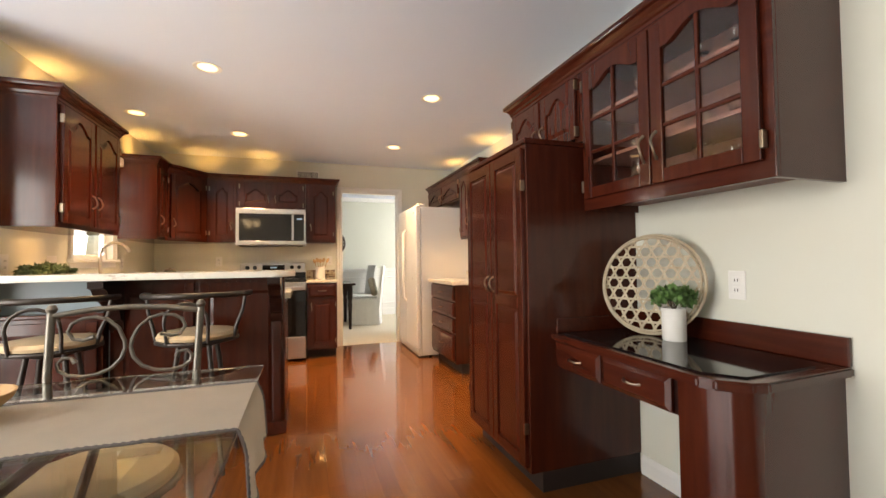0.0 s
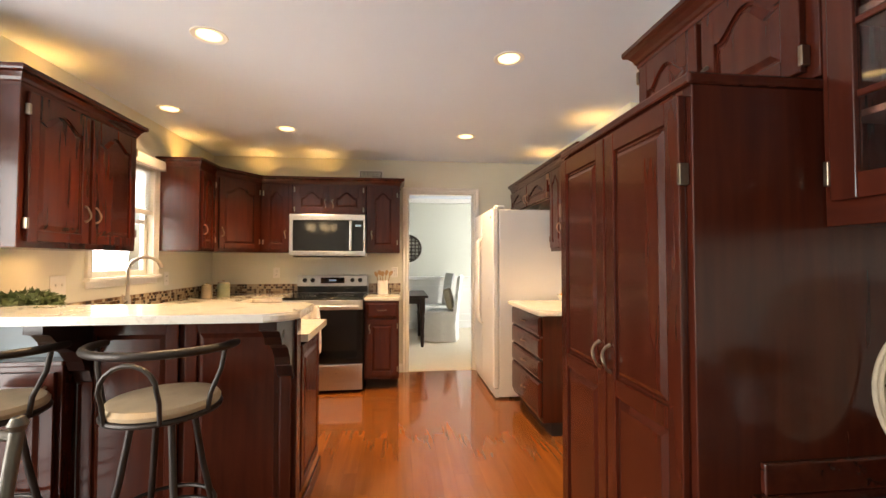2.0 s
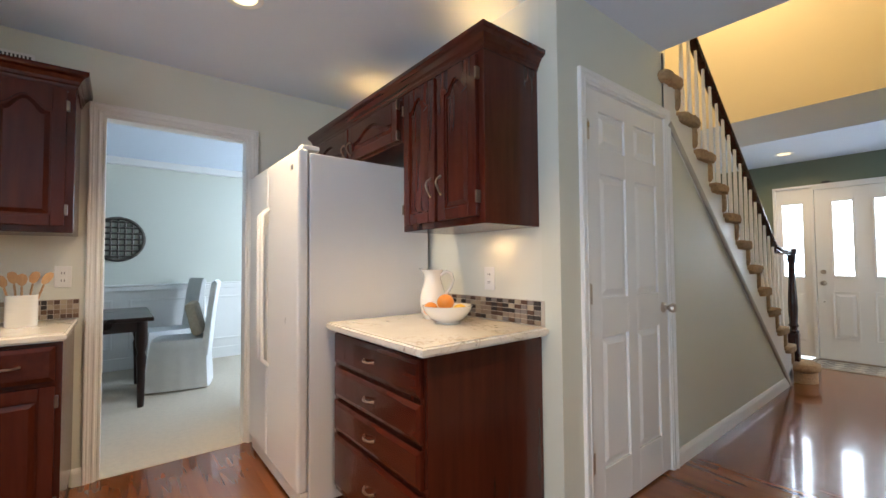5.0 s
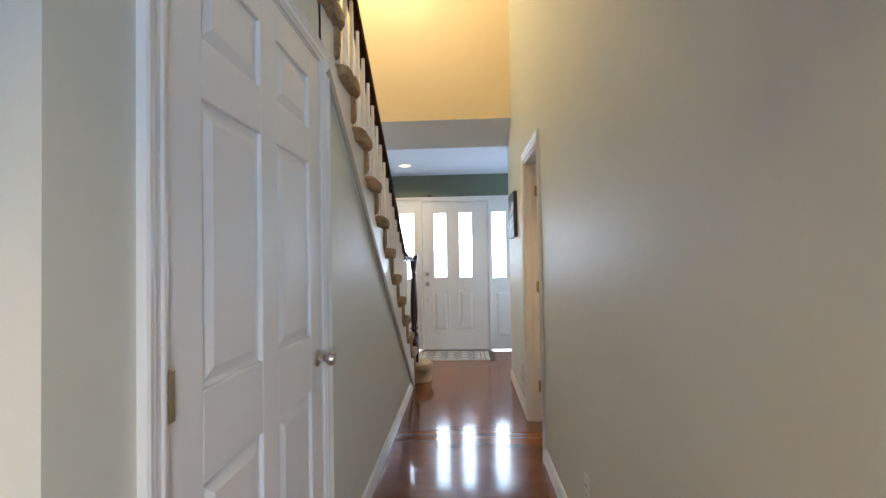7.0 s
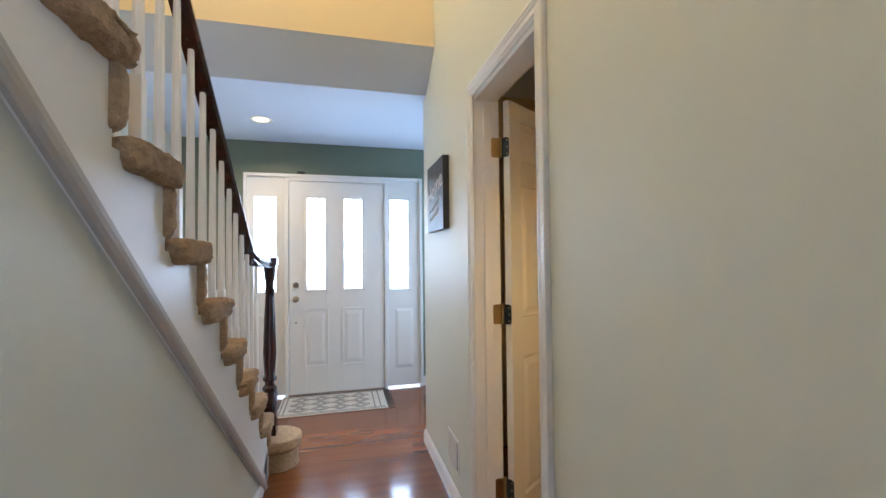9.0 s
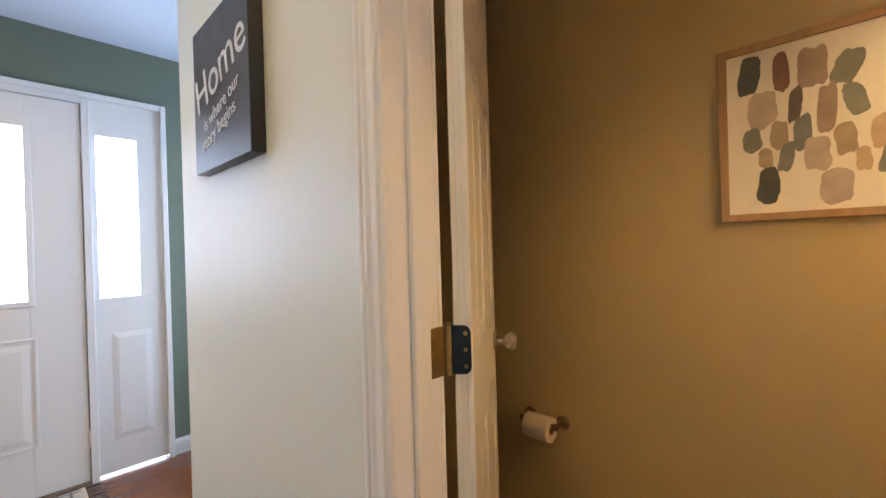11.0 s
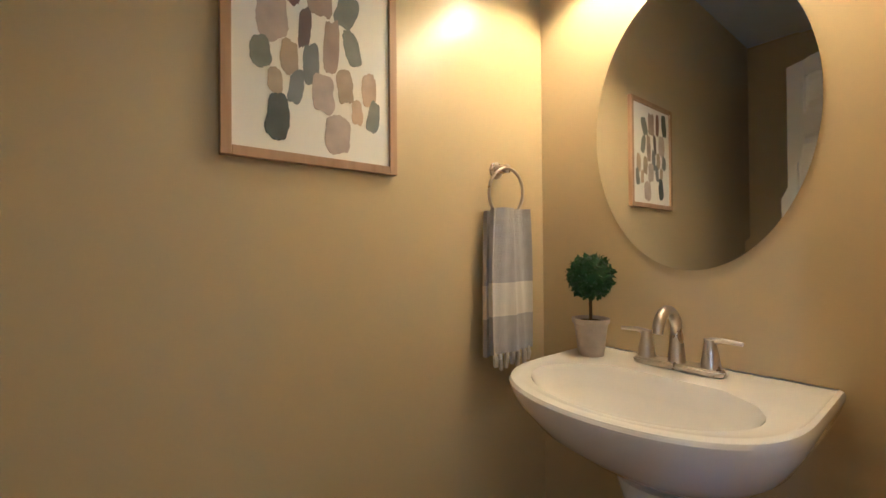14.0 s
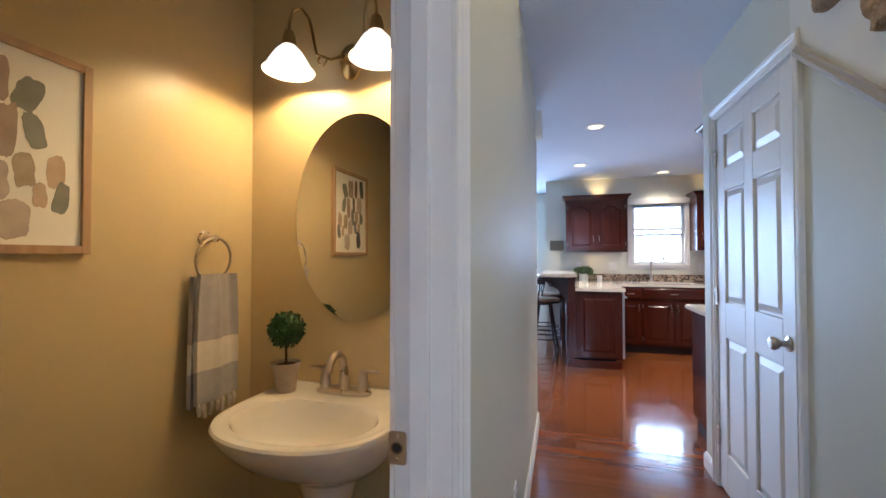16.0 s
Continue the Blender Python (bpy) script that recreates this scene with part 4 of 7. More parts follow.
solo("counter_top", bm, GRANITE, "cream granite worktop piece beside the stove", "countertop")
bm = bmesh.new()
slab(bm, [(2.055, 4.375), (E2 - 0.002, 4.375), (E2 - 0.002, 5.195), (2.055, 5.195)], 0.876, 0.912)
solo("counter_top", bm, GRANITE, "cream veined granite worktop under the fruit bowl", "countertop")

# ---- kitchen: appliances ----
mw = thing("microwave", (0.33, 6.0, 1.325), "stainless over-the-range microwave with a black glass door", "microwave")
MX0, MX1, MY, MZ0, MZ1 = -0.052, 0.711, 5.84, 1.325, 1.755
part("body", B(MX0, MX1, MY, BACK - 0.003, MZ0, MZ1, bevel=0.004), STEEL, mw)
bm = bmesh.new()
box(bm, MX0, MX1, MY - 0.022, MY - 0.001, MZ1 - 0.062, MZ1, 0.004)
box(bm, MX0, MX1, MY - 0.022, MY - 0.001, MZ0 + 0.01, MZ0 + 0.052, 0.004)
box(bm, MX0, MX0 + 0.035, MY - 0.022, MY - 0.001, MZ0 + 0.052, MZ1 - 0.062, 0.004)
box(bm, MX1 - 0.02, MX1, MY - 0.022, MY - 0.001, MZ0 + 0.052, MZ1 - 0.062, 0.004)
part("door_frame", bm, STEEL, mw)
part("window", B(MX0 + 0.035, MX1 - 0.02, MY - 0.019, MY - 0.001, MZ0 + 0.052, MZ1 - 0.062), BLACKGLASS, mw, "black glass microwave window")
bm = bmesh.new()
for z in (MZ0 + 0.075, MZ1 - 0.085):
    tube(bm, [(0.565, MY - 0.019, z), (0.565, MY - 0.05, z)], 0.006)
box(bm, 0.552, 0.578, MY - 0.060, MY - 0.046, MZ0 + 0.058, MZ1 - 0.068, 0.005)
part("handle", bm, STEEL, mw)
part("vent_grille", B(MX0 + 0.03, MX1 - 0.03, MY + 0.02, MY + 0.30, MZ0 - 0.012, MZ0 - 0.001, bevel=0.003), BLACK, mw)
part("display", B(0.610, 0.668, MY - 0.0205, MY - 0.018, 1.63, 1.65), DIGITS, mw)

ov = thing("range", (0.33, 5.9, 0), "freestanding stainless range with a black glass oven door", "stove")
OX0, OX1 = -0.050, 0.712
part("body", B(OX0, OX1, 5.60, BACK - 0.005, 0.03, 0.905), BLACK, ov)
part("cooktop", B(OX0 - 0.001, OX1 + 0.001, 5.575, 6.17, 0.906, 0.922, bevel=0.005), BLACKGLASS, ov, "black glass cooktop")
part("oven_door", B(OX0 + 0.003, OX1 - 0.003, 5.553, 5.599, 0.285, 0.80, bevel=0.004), BLACKGLASS, ov, "black glass oven door")
part("door_band", B(OX0 + 0.003, OX1 - 0.003, 5.553, 5.599, 0.803, 0.895, bevel=0.005), STEEL, ov)
bm = bmesh.new()
tube(bm, [(OX0 + 0.04, 5.505, 0.838), (OX1 - 0.04, 5.505, 0.838)], 0.013, 12)
for x in (OX0 + 0.06, OX1 - 0.06):
    tube(bm, [(x, 5.505, 0.838), (x, 5.555, 0.838)], 0.009)
part("handle", bm, STEEL, ov)
part("drawer", B(OX0 + 0.003, OX1 - 0.003, 5.553, 5.599, 0.035, 0.277, bevel=0.005), STEEL, ov)
part("backguard", B(OX0, OX1, 6.175, BACK - 0.006, 0.906, 1.115, bevel=0.006), STEEL, ov)
part("lower_guard", B(OX0 + 0.002, OX1 - 0.002, 6.166, 6.1745, 0.925, 0.995), BLACK, ov)
part("display", B(0.20, 0.46, 6.170, 6.1745, 1.025, 1.09), BLACKGLASS, ov, "black oven display panel")
part("clock", B(0.29, 0.37, 6.1685, 6.1698, 1.05, 1.068), DIGITS, ov)
for x in (0.03, 0.115, 0.545, 0.63):
    bm = bmesh.new()
    lathe(bm, [(0, 0), (0.026, 0), (0.025, 0.012), (0.020, 0.026), (0, 0.026)], n=18, m=pose(x, 6.1745, 1.06, 90))
    part("knob", bm, BLACK, ov, smooth=True)
for x, y, r in ((0.13, 5.75, 0.10), (0.52, 5.75, 0.08), (0.13, 6.02, 0.075), (0.52, 6.02, 0.10)):
    bm = bmesh.new()
    lathe(bm, [(r, 0), (r + 0.004, 0), (r + 0.004, 0.0006), (r, 0.0006)], (x, y, 0.9222), 28)
    part("burner_ring", bm, mat("burner_mark", (0.10, 0.10, 0.10), 0.3), ov)


def cloth(name, label, category, x0, x1, y, z0, z1, bands, group=""):
    """A towel hung flat over a bar, with soft folds, coloured bands and a fringe; bands: (from z, to z, material)."""
    root = thing(name, ((x0 + x1) / 2, y, z0), label, category, group)
    rng = random.Random(len(name) + int(x0 * 100))
    hand = name == "hand_towel"
    for lx, ly, lz in ([(0, 0, 0), (-0.010, 0.021, -0.008)] if hand else [(0, 0, 0)]):
        for a, b, material in bands:
            bm = bmesh.new()
            n, rows = 18, max(2, int((b - a) / 0.02))
            grid = []
            for back in (0, 1):
                g = []
                for i in range(n + 1):
                    u = i / n
                    row = []
                    for k in range(rows + 1):
                        z = a + (b - a) * k / rows
                        s = (z1 - z) / (z1 - z0)
                        pinch = 1 - (0.30 if hand else 0.22) * (1 - s) ** 2
                        x = (x0 + x1) / 2 + (u - 0.5) * (x1 - x0) * pinch
                        fold = (0.013 if hand else 0.010) * math.sin(u * 9 + z * 4 + lx * 90) * (0.35 + 0.65 * (1 - s)) + 0.004 * math.sin(u * 23 + 3 * z)
                        row.append(bm.verts.new((x + lx, y + ly - fold - (0.0 if back else 0.016 if hand else 0.011), z + lz)))
                    g.append(row)
                grid.append(g)
            for g in grid:
                for i in range(n):
                    for k in range(rows):
                        bm.faces.new((g[i][k], g[i + 1][k], g[i + 1][k + 1], g[i][k + 1]))
            f, bk = grid
            for i in range(n):
                for k in (0, rows):
                    bm.faces.new((f[i][k], f[i + 1][k], bk[i + 1][k], bk[i][k]))
            for k in range(rows):
                for i in (0, n):
                    bm.faces.new((f[i][k], f[i][k + 1], bk[i][k + 1], bk[i][k]))
            part("cloth_band", bm, material, root, smooth=True)
    fr = int((x1 - x0) / 0.022)
    for i in range(fr):
        x = x0 + (i + 0.5) * (x1 - x0) / fr
        bm = bmesh.new()
        tube(bm, [(x, y - 0.008, z0 + 0.004), (x + rng.uniform(-0.004, 0.004), y - 0.010, z0 - 0.016), (x + rng.uniform(-0.006, 0.006), y - 0.008, z0 - (0.052 if hand else 0.03) * rng.uniform(0.7, 1))], [0.004, 0.0085 if hand else 0.0075, 0.006], 6)
        part("tassel", bm, bands[1][2] if name == "hand_towel" else bands[0][2], root)
    return root


cloth("oven_towel", "cream linen tea towel with a fringe on the oven handle", "towel", 0.13, 0.335, 5.492, 0.44, 0.853, [(0.44, 0.50, LINEN), (0.5002, 0.53, TOWEL), (0.5302, 0.853, TOWELBAND)])

fr = thing("refrigerator", (2.35, 5.67, 0), "white two-door refrigerator with long handles", "refrigerator")
part("body", B(1.985, E2 - 0.03, 5.232, 6.15, 0.02, 1.755, bevel=0.006), ENAMEL, fr)
for y0, y1 in ((5.232, 5.745), (5.751, 6.15)):
    d = part("door", B(1.925, 1.980, y0, y1, 0.10, 1.77, bevel=0.014), ENAMEL, fr)
    hy = 5.715 if y0 < 5.5 else 5.782
    bm = bmesh.new()
    tube(bm, [(1.928, hy, 0.62), (1.888, hy, 0.66), (1.885, hy, 0.9), (1.885, hy, 1.25), (1.888, hy, 1.48), (1.928, hy, 1.52)], [0.012, 0.013, 0.012, 0.012, 0.013, 0.012], 10)
    part("handle", bm, ENAMEL, d, "long white handle", True)
part("kick_grille", B(1.945, 1.984, 5.24, 6.14, 0.015, 0.095, bevel=0.004), ENAMEL, fr)
part("hinge_cover", B(1.95, 2.04, 5.245, 5.31, 1.7705, 1.795, bevel=0.006), ENAMEL, fr)
part("badge", B(1.9215, 1.9248, 5.30, 5.335, 1.675, 1.70, bevel=0.001), NICKEL, fr, "small metal badge")
for y in (5.26, 6.09):
    bm = bmesh.new()
    lathe(bm, [(0, 0), (0.02, 0), (0.02, 0.018), (0, 0.018)], (2.10, y, 0.0), 12)
    part("foot", bm, BLACK, fr)

dwm = thing("dishwasher", (0.2, 4.15, 0), "stainless dishwasher in the peninsula", "dishwasher")
part("door", B(-0.08, 0.52, 4.131, 4.158, 0.11, 0.865, bevel=0.005), STEEL, dwm)
part("handle", T([(-0.02, 4.185, 0.80), (0.46, 4.185, 0.80)], 0.010, 10), STEEL, dwm)
for x in (0.0, 0.44):
    part("handle_post", T([(x, 4.157, 0.80), (x, 4.185, 0.80)], 0.007, 8), STEEL, dwm)

bc = thing("bar_cabinet", (-0.68, 3.5, 0), "low dark cherry cabinet under the bar top at the wall", "cabinet")
part("body", B(W + 0.002, -0.395, 3.462, 3.544, 0.0, 0.825, bevel=0.003), CHERRY, bc)
part("top", B(W + 0.002, -0.385, 3.445, 3.544, 0.826, 0.848, bevel=0.005), CHERRY_H, bc)
door_leaf(bc, pose(W + 0.03, 3.461, 0.10), 0.535, 0.70, arched=False, handle=(0.505, 0.60, True), hinge="l")

# sink and tap
sk = thing("kitchen_sink", (-0.67, 4.86, 0.7), "stainless undermount kitchen sink", "sink")
bm = bmesh.new()
box(bm, -0.86, -0.47, 4.52, 4.535, 0.70, 0.90)
box(bm, -0.86, -0.47, 5.185, 5.20, 0.70, 0.90)
box(bm, -0.86, -0.845, 4.535, 5.185, 0.70, 0.90)
box(bm, -0.485, -0.47, 4.535, 5.185, 0.70, 0.90)
box(bm, -0.86, -0.47, 4.52, 5.20, 0.685, 0.70)
part("basin", bm, STEEL, sk)
tp = thing("kitchen_tap", (-0.89, 4.70, 0.912), "brushed nickel gooseneck kitchen tap", "tap")
bm = bmesh.new()
lathe(bm, [(0, 0), (0.028, 0), (0.028, 0.006), (0.022, 0.012), (0.020, 0.10), (0.014, 0.115), (0, 0.115)], (-0.89, 4.70, 0.912), 20)
part("base", bm, NICKEL, tp, smooth=True)
pts = [(-0.89, 4.70, 1.02)]
for k in range(13):
    a = math.pi * k / 12 * 0.92
    rr = 0.105
    pts.append((-0.89 + 0.75 * (rr - rr * math.cos(a)), 4.70 + 0.66 * (rr - rr * math.cos(a)), 1.20 + rr * math.sin(a)))
part("spout", T(pts, [0.0125] * 11 + [0.0135, 0.016, 0.017], 12), NICKEL, tp, smooth=True)
part("lever", T([(-0.89, 4.675, 0.985), (-0.885, 4.645, 1.0), (-0.87, 4.61, 1.04)], [0.008, 0.006, 0.005], 8), NICKEL, tp, smooth=True)

# window sash, glass and blind
wd = thing("window_1", (W - 0.06, 4.85, 1.15), "white double-hung sink window with blinds", "window", kind="structure")
bm = bmesh.new()
for a in ((4.475, 4.51, 1.165, 2.03), (5.12, 5.155, 1.165, 2.03), (4.51, 5.12, 1.165, 1.205), (4.51, 5.12, 1.99, 2.03), (4.51, 5.12, 1.575, 1.61)):
    box(bm, W - 0.085, W - 0.045, a[0], a[1], a[2], a[3], 0.004)
part("window_frame", bm, TRIM, wd)
for z0, z1 in ((1.205, 1.575), (1.61, 1.99)):
    p = part("pane", B(W - 0.068, W - 0.064, 4.51, 5.12, z0, z1), PANE, wd)
    p.visible_shadow = False
bl = thing("window_blind", (W - 0.02, 4.85, 1.2), "raised white slatted blind in the sink window", "blind")
part("headrail", B(W + 0.020, W + 0.065, 4.41, 5.217, 2.035, 2.115, bevel=0.006), TRIM, bl)
part("bottom_rail", B(W - 0.040, W - 0.006, 4.485, 5.145, 1.655, 1.69, bevel=0.003), TRIM, bl)
slat = part("slat", B(W - 0.036, W - 0.010, 4.485, 5.145, 1.695, 1.6962), TRIM, bl)
for k in range(1, 30):
    s = slat.copy()
    scene.collection.objects.link(s)
    s.location.z += k * 0.0113
for y in (4.60, 5.03):
    part("cord", T([(W - 0.023, y, 1.67), (W - 0.023, y, 2.03)], 0.0012, 5), TRIM, bl)

# ---- backsplash mosaics ----
def mosaic(name, label, m, length, rows, tw, th, single):
    """Rows of small glazed tiles; x along the wall, front to -y, at m."""
    root = tagged(thing(name, m.translation), label, "tiles", kind="structure")
    hgt = rows * (th + 0.003) + 0.003
    part("grout", B(0, length, -0.004, -0.0005, 0, hgt, m=m), GROUT, root)
    rng = random.Random(rows)
    bm = bmesh.new()
    share = {}
    cols = int(length / (tw + 0.003))
    for r in range(rows):
        for c in range(cols):
            x0 = 0.003 + c * (tw + 0.003)
            if x0 + tw > length:
                continue
            z0 = 0.003 + r * (th + 0.003)
            if single:
                key = rng.randrange(5)
                if key not in share:
                    share[key] = part("tile", B(0, tw, -0.008, -0.004, 0, th, m=pose(0, 0, 0, 0, 0, 0)), TILES[key], root)
                    base = share[key]
                    for v in base.data.vertices:
                        v.co = v.co + ORIGIN[base]
                    ob = base
                else:
                    ob = share[key].copy()
                    scene.collection.objects.link(ob)
                ob.matrix_basis = Matrix.Translation(-ORIGIN[root]) @ m @ Matrix.Translation((x0, 0, z0))
            else:
                box(bm, x0, x0 + tw, -0.008 + rng.uniform(-0.0008, 0.0008), -0.004, z0, z0 + th, m=m)
    if single:
        bm.free()
    else:
        tagged(part("tiles", bm, MOSAIC, root), kind="stuff")


TILES = [mat("tile_brown", (0.10, 0.055, 0.035), 0.15), mat("tile_taupe", (0.30, 0.23, 0.17), 0.15), mat("tile_black", (0.04, 0.033, 0.03), 0.12), mat("tile_beige", (0.45, 0.37, 0.27), 0.2), mat("tile_grey", (0.22, 0.19, 0.17), 0.15)]
mosaic("backsplash_fruit", "brown and taupe glazed mosaic strip behind the fruit bowl", pose(E2 - 0.001, 5.195, 0.913, 0, 0, -90), 0.80, 5, 0.036, 0.019, True)
mosaic("backsplash_sink", "brown and cream mosaic strip along the sink wall", pose(W + 0.001, 3.625, 0.913, 0, 0, 90), 2.62, 4, 0.0225, 0.0225, False)
mosaic("backsplash_stove", "brown and cream mosaic strip beside the stove", pose(W + 0.01, BACK - 0.001, 0.913), 0.915, 4, 0.0225, 0.0225, False)
mosaic("backsplash_crock", "brown and cream mosaic strip behind the utensil crock", pose(0.72, BACK - 0.001, 0.913), 0.36, 4, 0.0225, 0.0225, False)


def outlet(m, label, gang=1, switch=False):
    """A wall plate: x along the wall, front to -y."""
    root = thing("light_switch" if switch else "wall_outlet", m.translation, label, "switch" if switch else "outlet", "wall plates")
    w = 0.07 if gang == 1 else 0.116
    part("plate", B(-w / 2, w / 2, -0.006, -0.0005, -0.058, 0.058, bevel=0.002, m=m), PLASTIC, root)
    for g in range(gang):
        x = 0 if gang == 1 else (-0.023 + 0.046 * g)
        if switch:
            part("toggle", B(x - 0.005, x + 0.005, -0.017, -0.0065, -0.006, 0.012, bevel=0.002, m=m), PLASTIC, root)
        else:
            for z in (-0.02, 0.02):
                part("socket", B(x - 0.016, x + 0.016, -0.008, -0.0065, z - 0.014, z + 0.014, bevel=0.002, m=m), PLASTIC, root)
                for dx in (-0.006, 0.006):
                    part("slot", B(x + dx - 0.0015, x + dx + 0.0015, -0.0085, -0.0078, z - 0.006, z + 0.006, m=m), SLOT, root)
    return root


outlet(pose(E1, 1.818, 1.005, 0, 0, -90), "white wall outlet over the desk")
outlet(pose(-0.30, BACK, 1.14), "white wall outlet beside the stove")
outlet(pose(1.01, BACK, 1.14), "white wall outlet behind the crock")
outlet(pose(E2, 4.74, 1.12, 0, 0, -90), "white wall outlet over the fruit bowl")
outlet(pose(W, 5.36, 1.12, 0, 0, 90), "white wall outlet beside the sink window")
outlet(pose(W, 4.20, 1.13, 0, 0, 90), "white double switch plate beside the sink window", 2, True)
outlet(pose(W, 3.72, 1.13, 0, 0, 90), "white wall outlet over the peninsula counter")
outlet(pose(2.515, HR, 1.12, 0, 0, 180), "white double light switch in the hallway", 2, True)
outlet(pose(3.97, HR, 0.33, 0, 0, 180), "white wall outlet low on the hallway wall")


def can(x, y):
    root = thing("recessed_light", (x, y, H), "lit round recessed ceiling light with a white rim", "ceiling light", "recessed ceiling lights")
    bm = bmesh.new()
    lathe(bm, [(0.060, 0.0), (0.085, -0.004), (0.088, -0.0015), (0.088, -0.0003), (0.060, -0.0003)], (x, y, H), 32)
    part("rim", bm, TRIM, root, smooth=True)
    bm = bmesh.new()
    lathe(bm, [(0, -0.0045), (0.035, -0.0042), (0.060, -0.0015), (0.060, -0.0005), (0, -0.0005)], (x, y, H), 32)
    part("lens", bm, CAN_GLOW, root)


for x, y in CAN_SPOTS + [(7.32, 4.49)]:
    can(x, y)


def wall_vent(m, w, h, label, n):
    root = thing("air_vent", m.translation, label, "vent", "air vents")
    part("frame", B(-w / 2, w / 2, -0.006, -0.0005, -h / 2, h / 2, bevel=0.002, m=m), TRIM, root)
    part("backing", B(-w / 2 + 0.015, w / 2 - 0.015, -0.0072, -0.0062, -h / 2 + 0.015, h / 2 - 0.015, m=m), SLOT, root)
    for k in range(n):
        x = -w / 2 + 0.02 + (w - 0.04) * (k + 0.5) / n
        part("slat", B(x - 0.0035, x + 0.0035, -0.010, -0.0073, -h / 2 + 0.014, h / 2 - 0.014, m=m), TRIM, root)


wall_vent(pose(0.74, BACK, 2.25), 0.28, 0.14, "beige wall air vent near the ceiling", 16)
wall_vent(pose(5.91, HR, 0.275, 0, 0, 180), 0.20, 0.17, "white floor-level wall air vent", 14)

# ---- breakfast table, runner, chairs, stools ----
tb = thing("dining_table", (-0.4, 1.62, 0), "glass-topped dining table with a scrolled metal base", "table")
bm = bmesh.new()
slab(bm, [(-1.35, 2.247), (-1.35, 1.02)] + [(0.555, 1.02), (0.555, 2.247)], 0.738, 0.75, 0.003)
part("tabletop", bm, TABLEGLASS, tb, "thick clear glass top")
for sx in (-1.0, 0.2):
    bm = bmesh.new()
    for s in (-1, 1):
        pts = []
        for k in range(17):
            a = k / 16
            pts.append((sx, 1.63 + s * (0.30 - 0.24 * math.sin(math.pi * a) ** 1.2), 0.012 + 0.712 * a))
        tube(bm, pts, 0.012, 8)
    tube(bm, [(sx, 1.33, 0.724), (sx, 1.93, 0.724)], 0.012, 8)
    part("leg_frame", bm, CHAIRMETAL, tb, smooth=True)
    for y in (1.36, 1.90):
        bm = bmesh.new()
        lathe(bm, [(0, 0), (0.018, 0), (0.018, 0.006), (0, 0.006)], (sx, y, 0.7315), 14)
        part("pad", bm, BLACK, tb)

rn = thing("table_runner", (0.0, 1.81, 0.751), "cream linen table runner with a dark braided edge", "table runner")
bm = bmesh.new()
ny, path = 14, []
for k in range(28):
    path.append((-1.33 + (0.555 + 1.33) * k / 27, 0.7535))
for k in range(1, 9):
    a = k / 8
    path.append((0.555 + 0.016 * math.sin(min(1, a * 2.5) * math.pi / 2) + 0.012 * a, 0.7535 - 0.17 * a + 0.010 * (1 - a) * a))
grid = []
for j in range(ny + 1):
    y = 1.62 + 0.385 * j / ny
    row = []
    for i, (x, z) in enumerate(path):
        drop = max(0, (0.752 - z) / 0.17)
        row.append(bm.verts.new((x + drop * 0.010 * math.sin(j * 0.9), y - drop * 0.025 * (1 - j / ny), z + (0.0008 * math.sin(x * 31 + j) if not drop else 0))))
    grid.append(row)
for j in range(ny):
    for i in range(len(path) - 1):
        bm.faces.new((grid[j][i], grid[j][i + 1], grid[j + 1][i + 1], grid[j + 1][i]))
edge_near = [grid[0][i].co.copy() for i in range(len(path))]
edge_end = [grid[j][-1].co.copy() for j in range(ny + 1)]
edge_far = [grid[ny][i].co.copy() for i in range(len(path))]
bmesh.ops.solidify(bm, geom=bm.faces[:], thickness=0.0022)
part("cloth", bm, LINEN, rn, smooth=True)


def braid(pts):
    bm = bmesh.new()
    out, dense = [], []
    for a, b in zip(pts, pts[1:]):
        n = max(1, int((b - a).length / 0.007))
        for k in range(n):
            dense.append(a.lerp(b, k / n))
    for i, p in enumerate(dense):
        out.append(p + Vector((0, 0.0012 * (-1) ** i, 0.0015)))
    tube(bm, out, [0.0032 if i % 2 else 0.0045 for i in range(len(out))], 6)
    return bm


part("near_braid", braid(edge_near), BRAID, rn)
part("far_braid", braid(edge_far), BRAID, rn)
part("end_braid", braid(edge_end), BRAID, rn)
bm = bmesh.new()
lathe(bm, [(0, 0.002), (0.05, 0.0), (0.07, 0.015), (0.10, 0.045), (0.106, 0.06), (0.10, 0.06), (0.065, 0.022), (0, 0.012)], (-0.075, 1.88, 0.757), 28)
solo("wooden_bowl", bm, UTENSIL, "shallow turned wooden bowl on the table runner", "bowl", smooth=True)


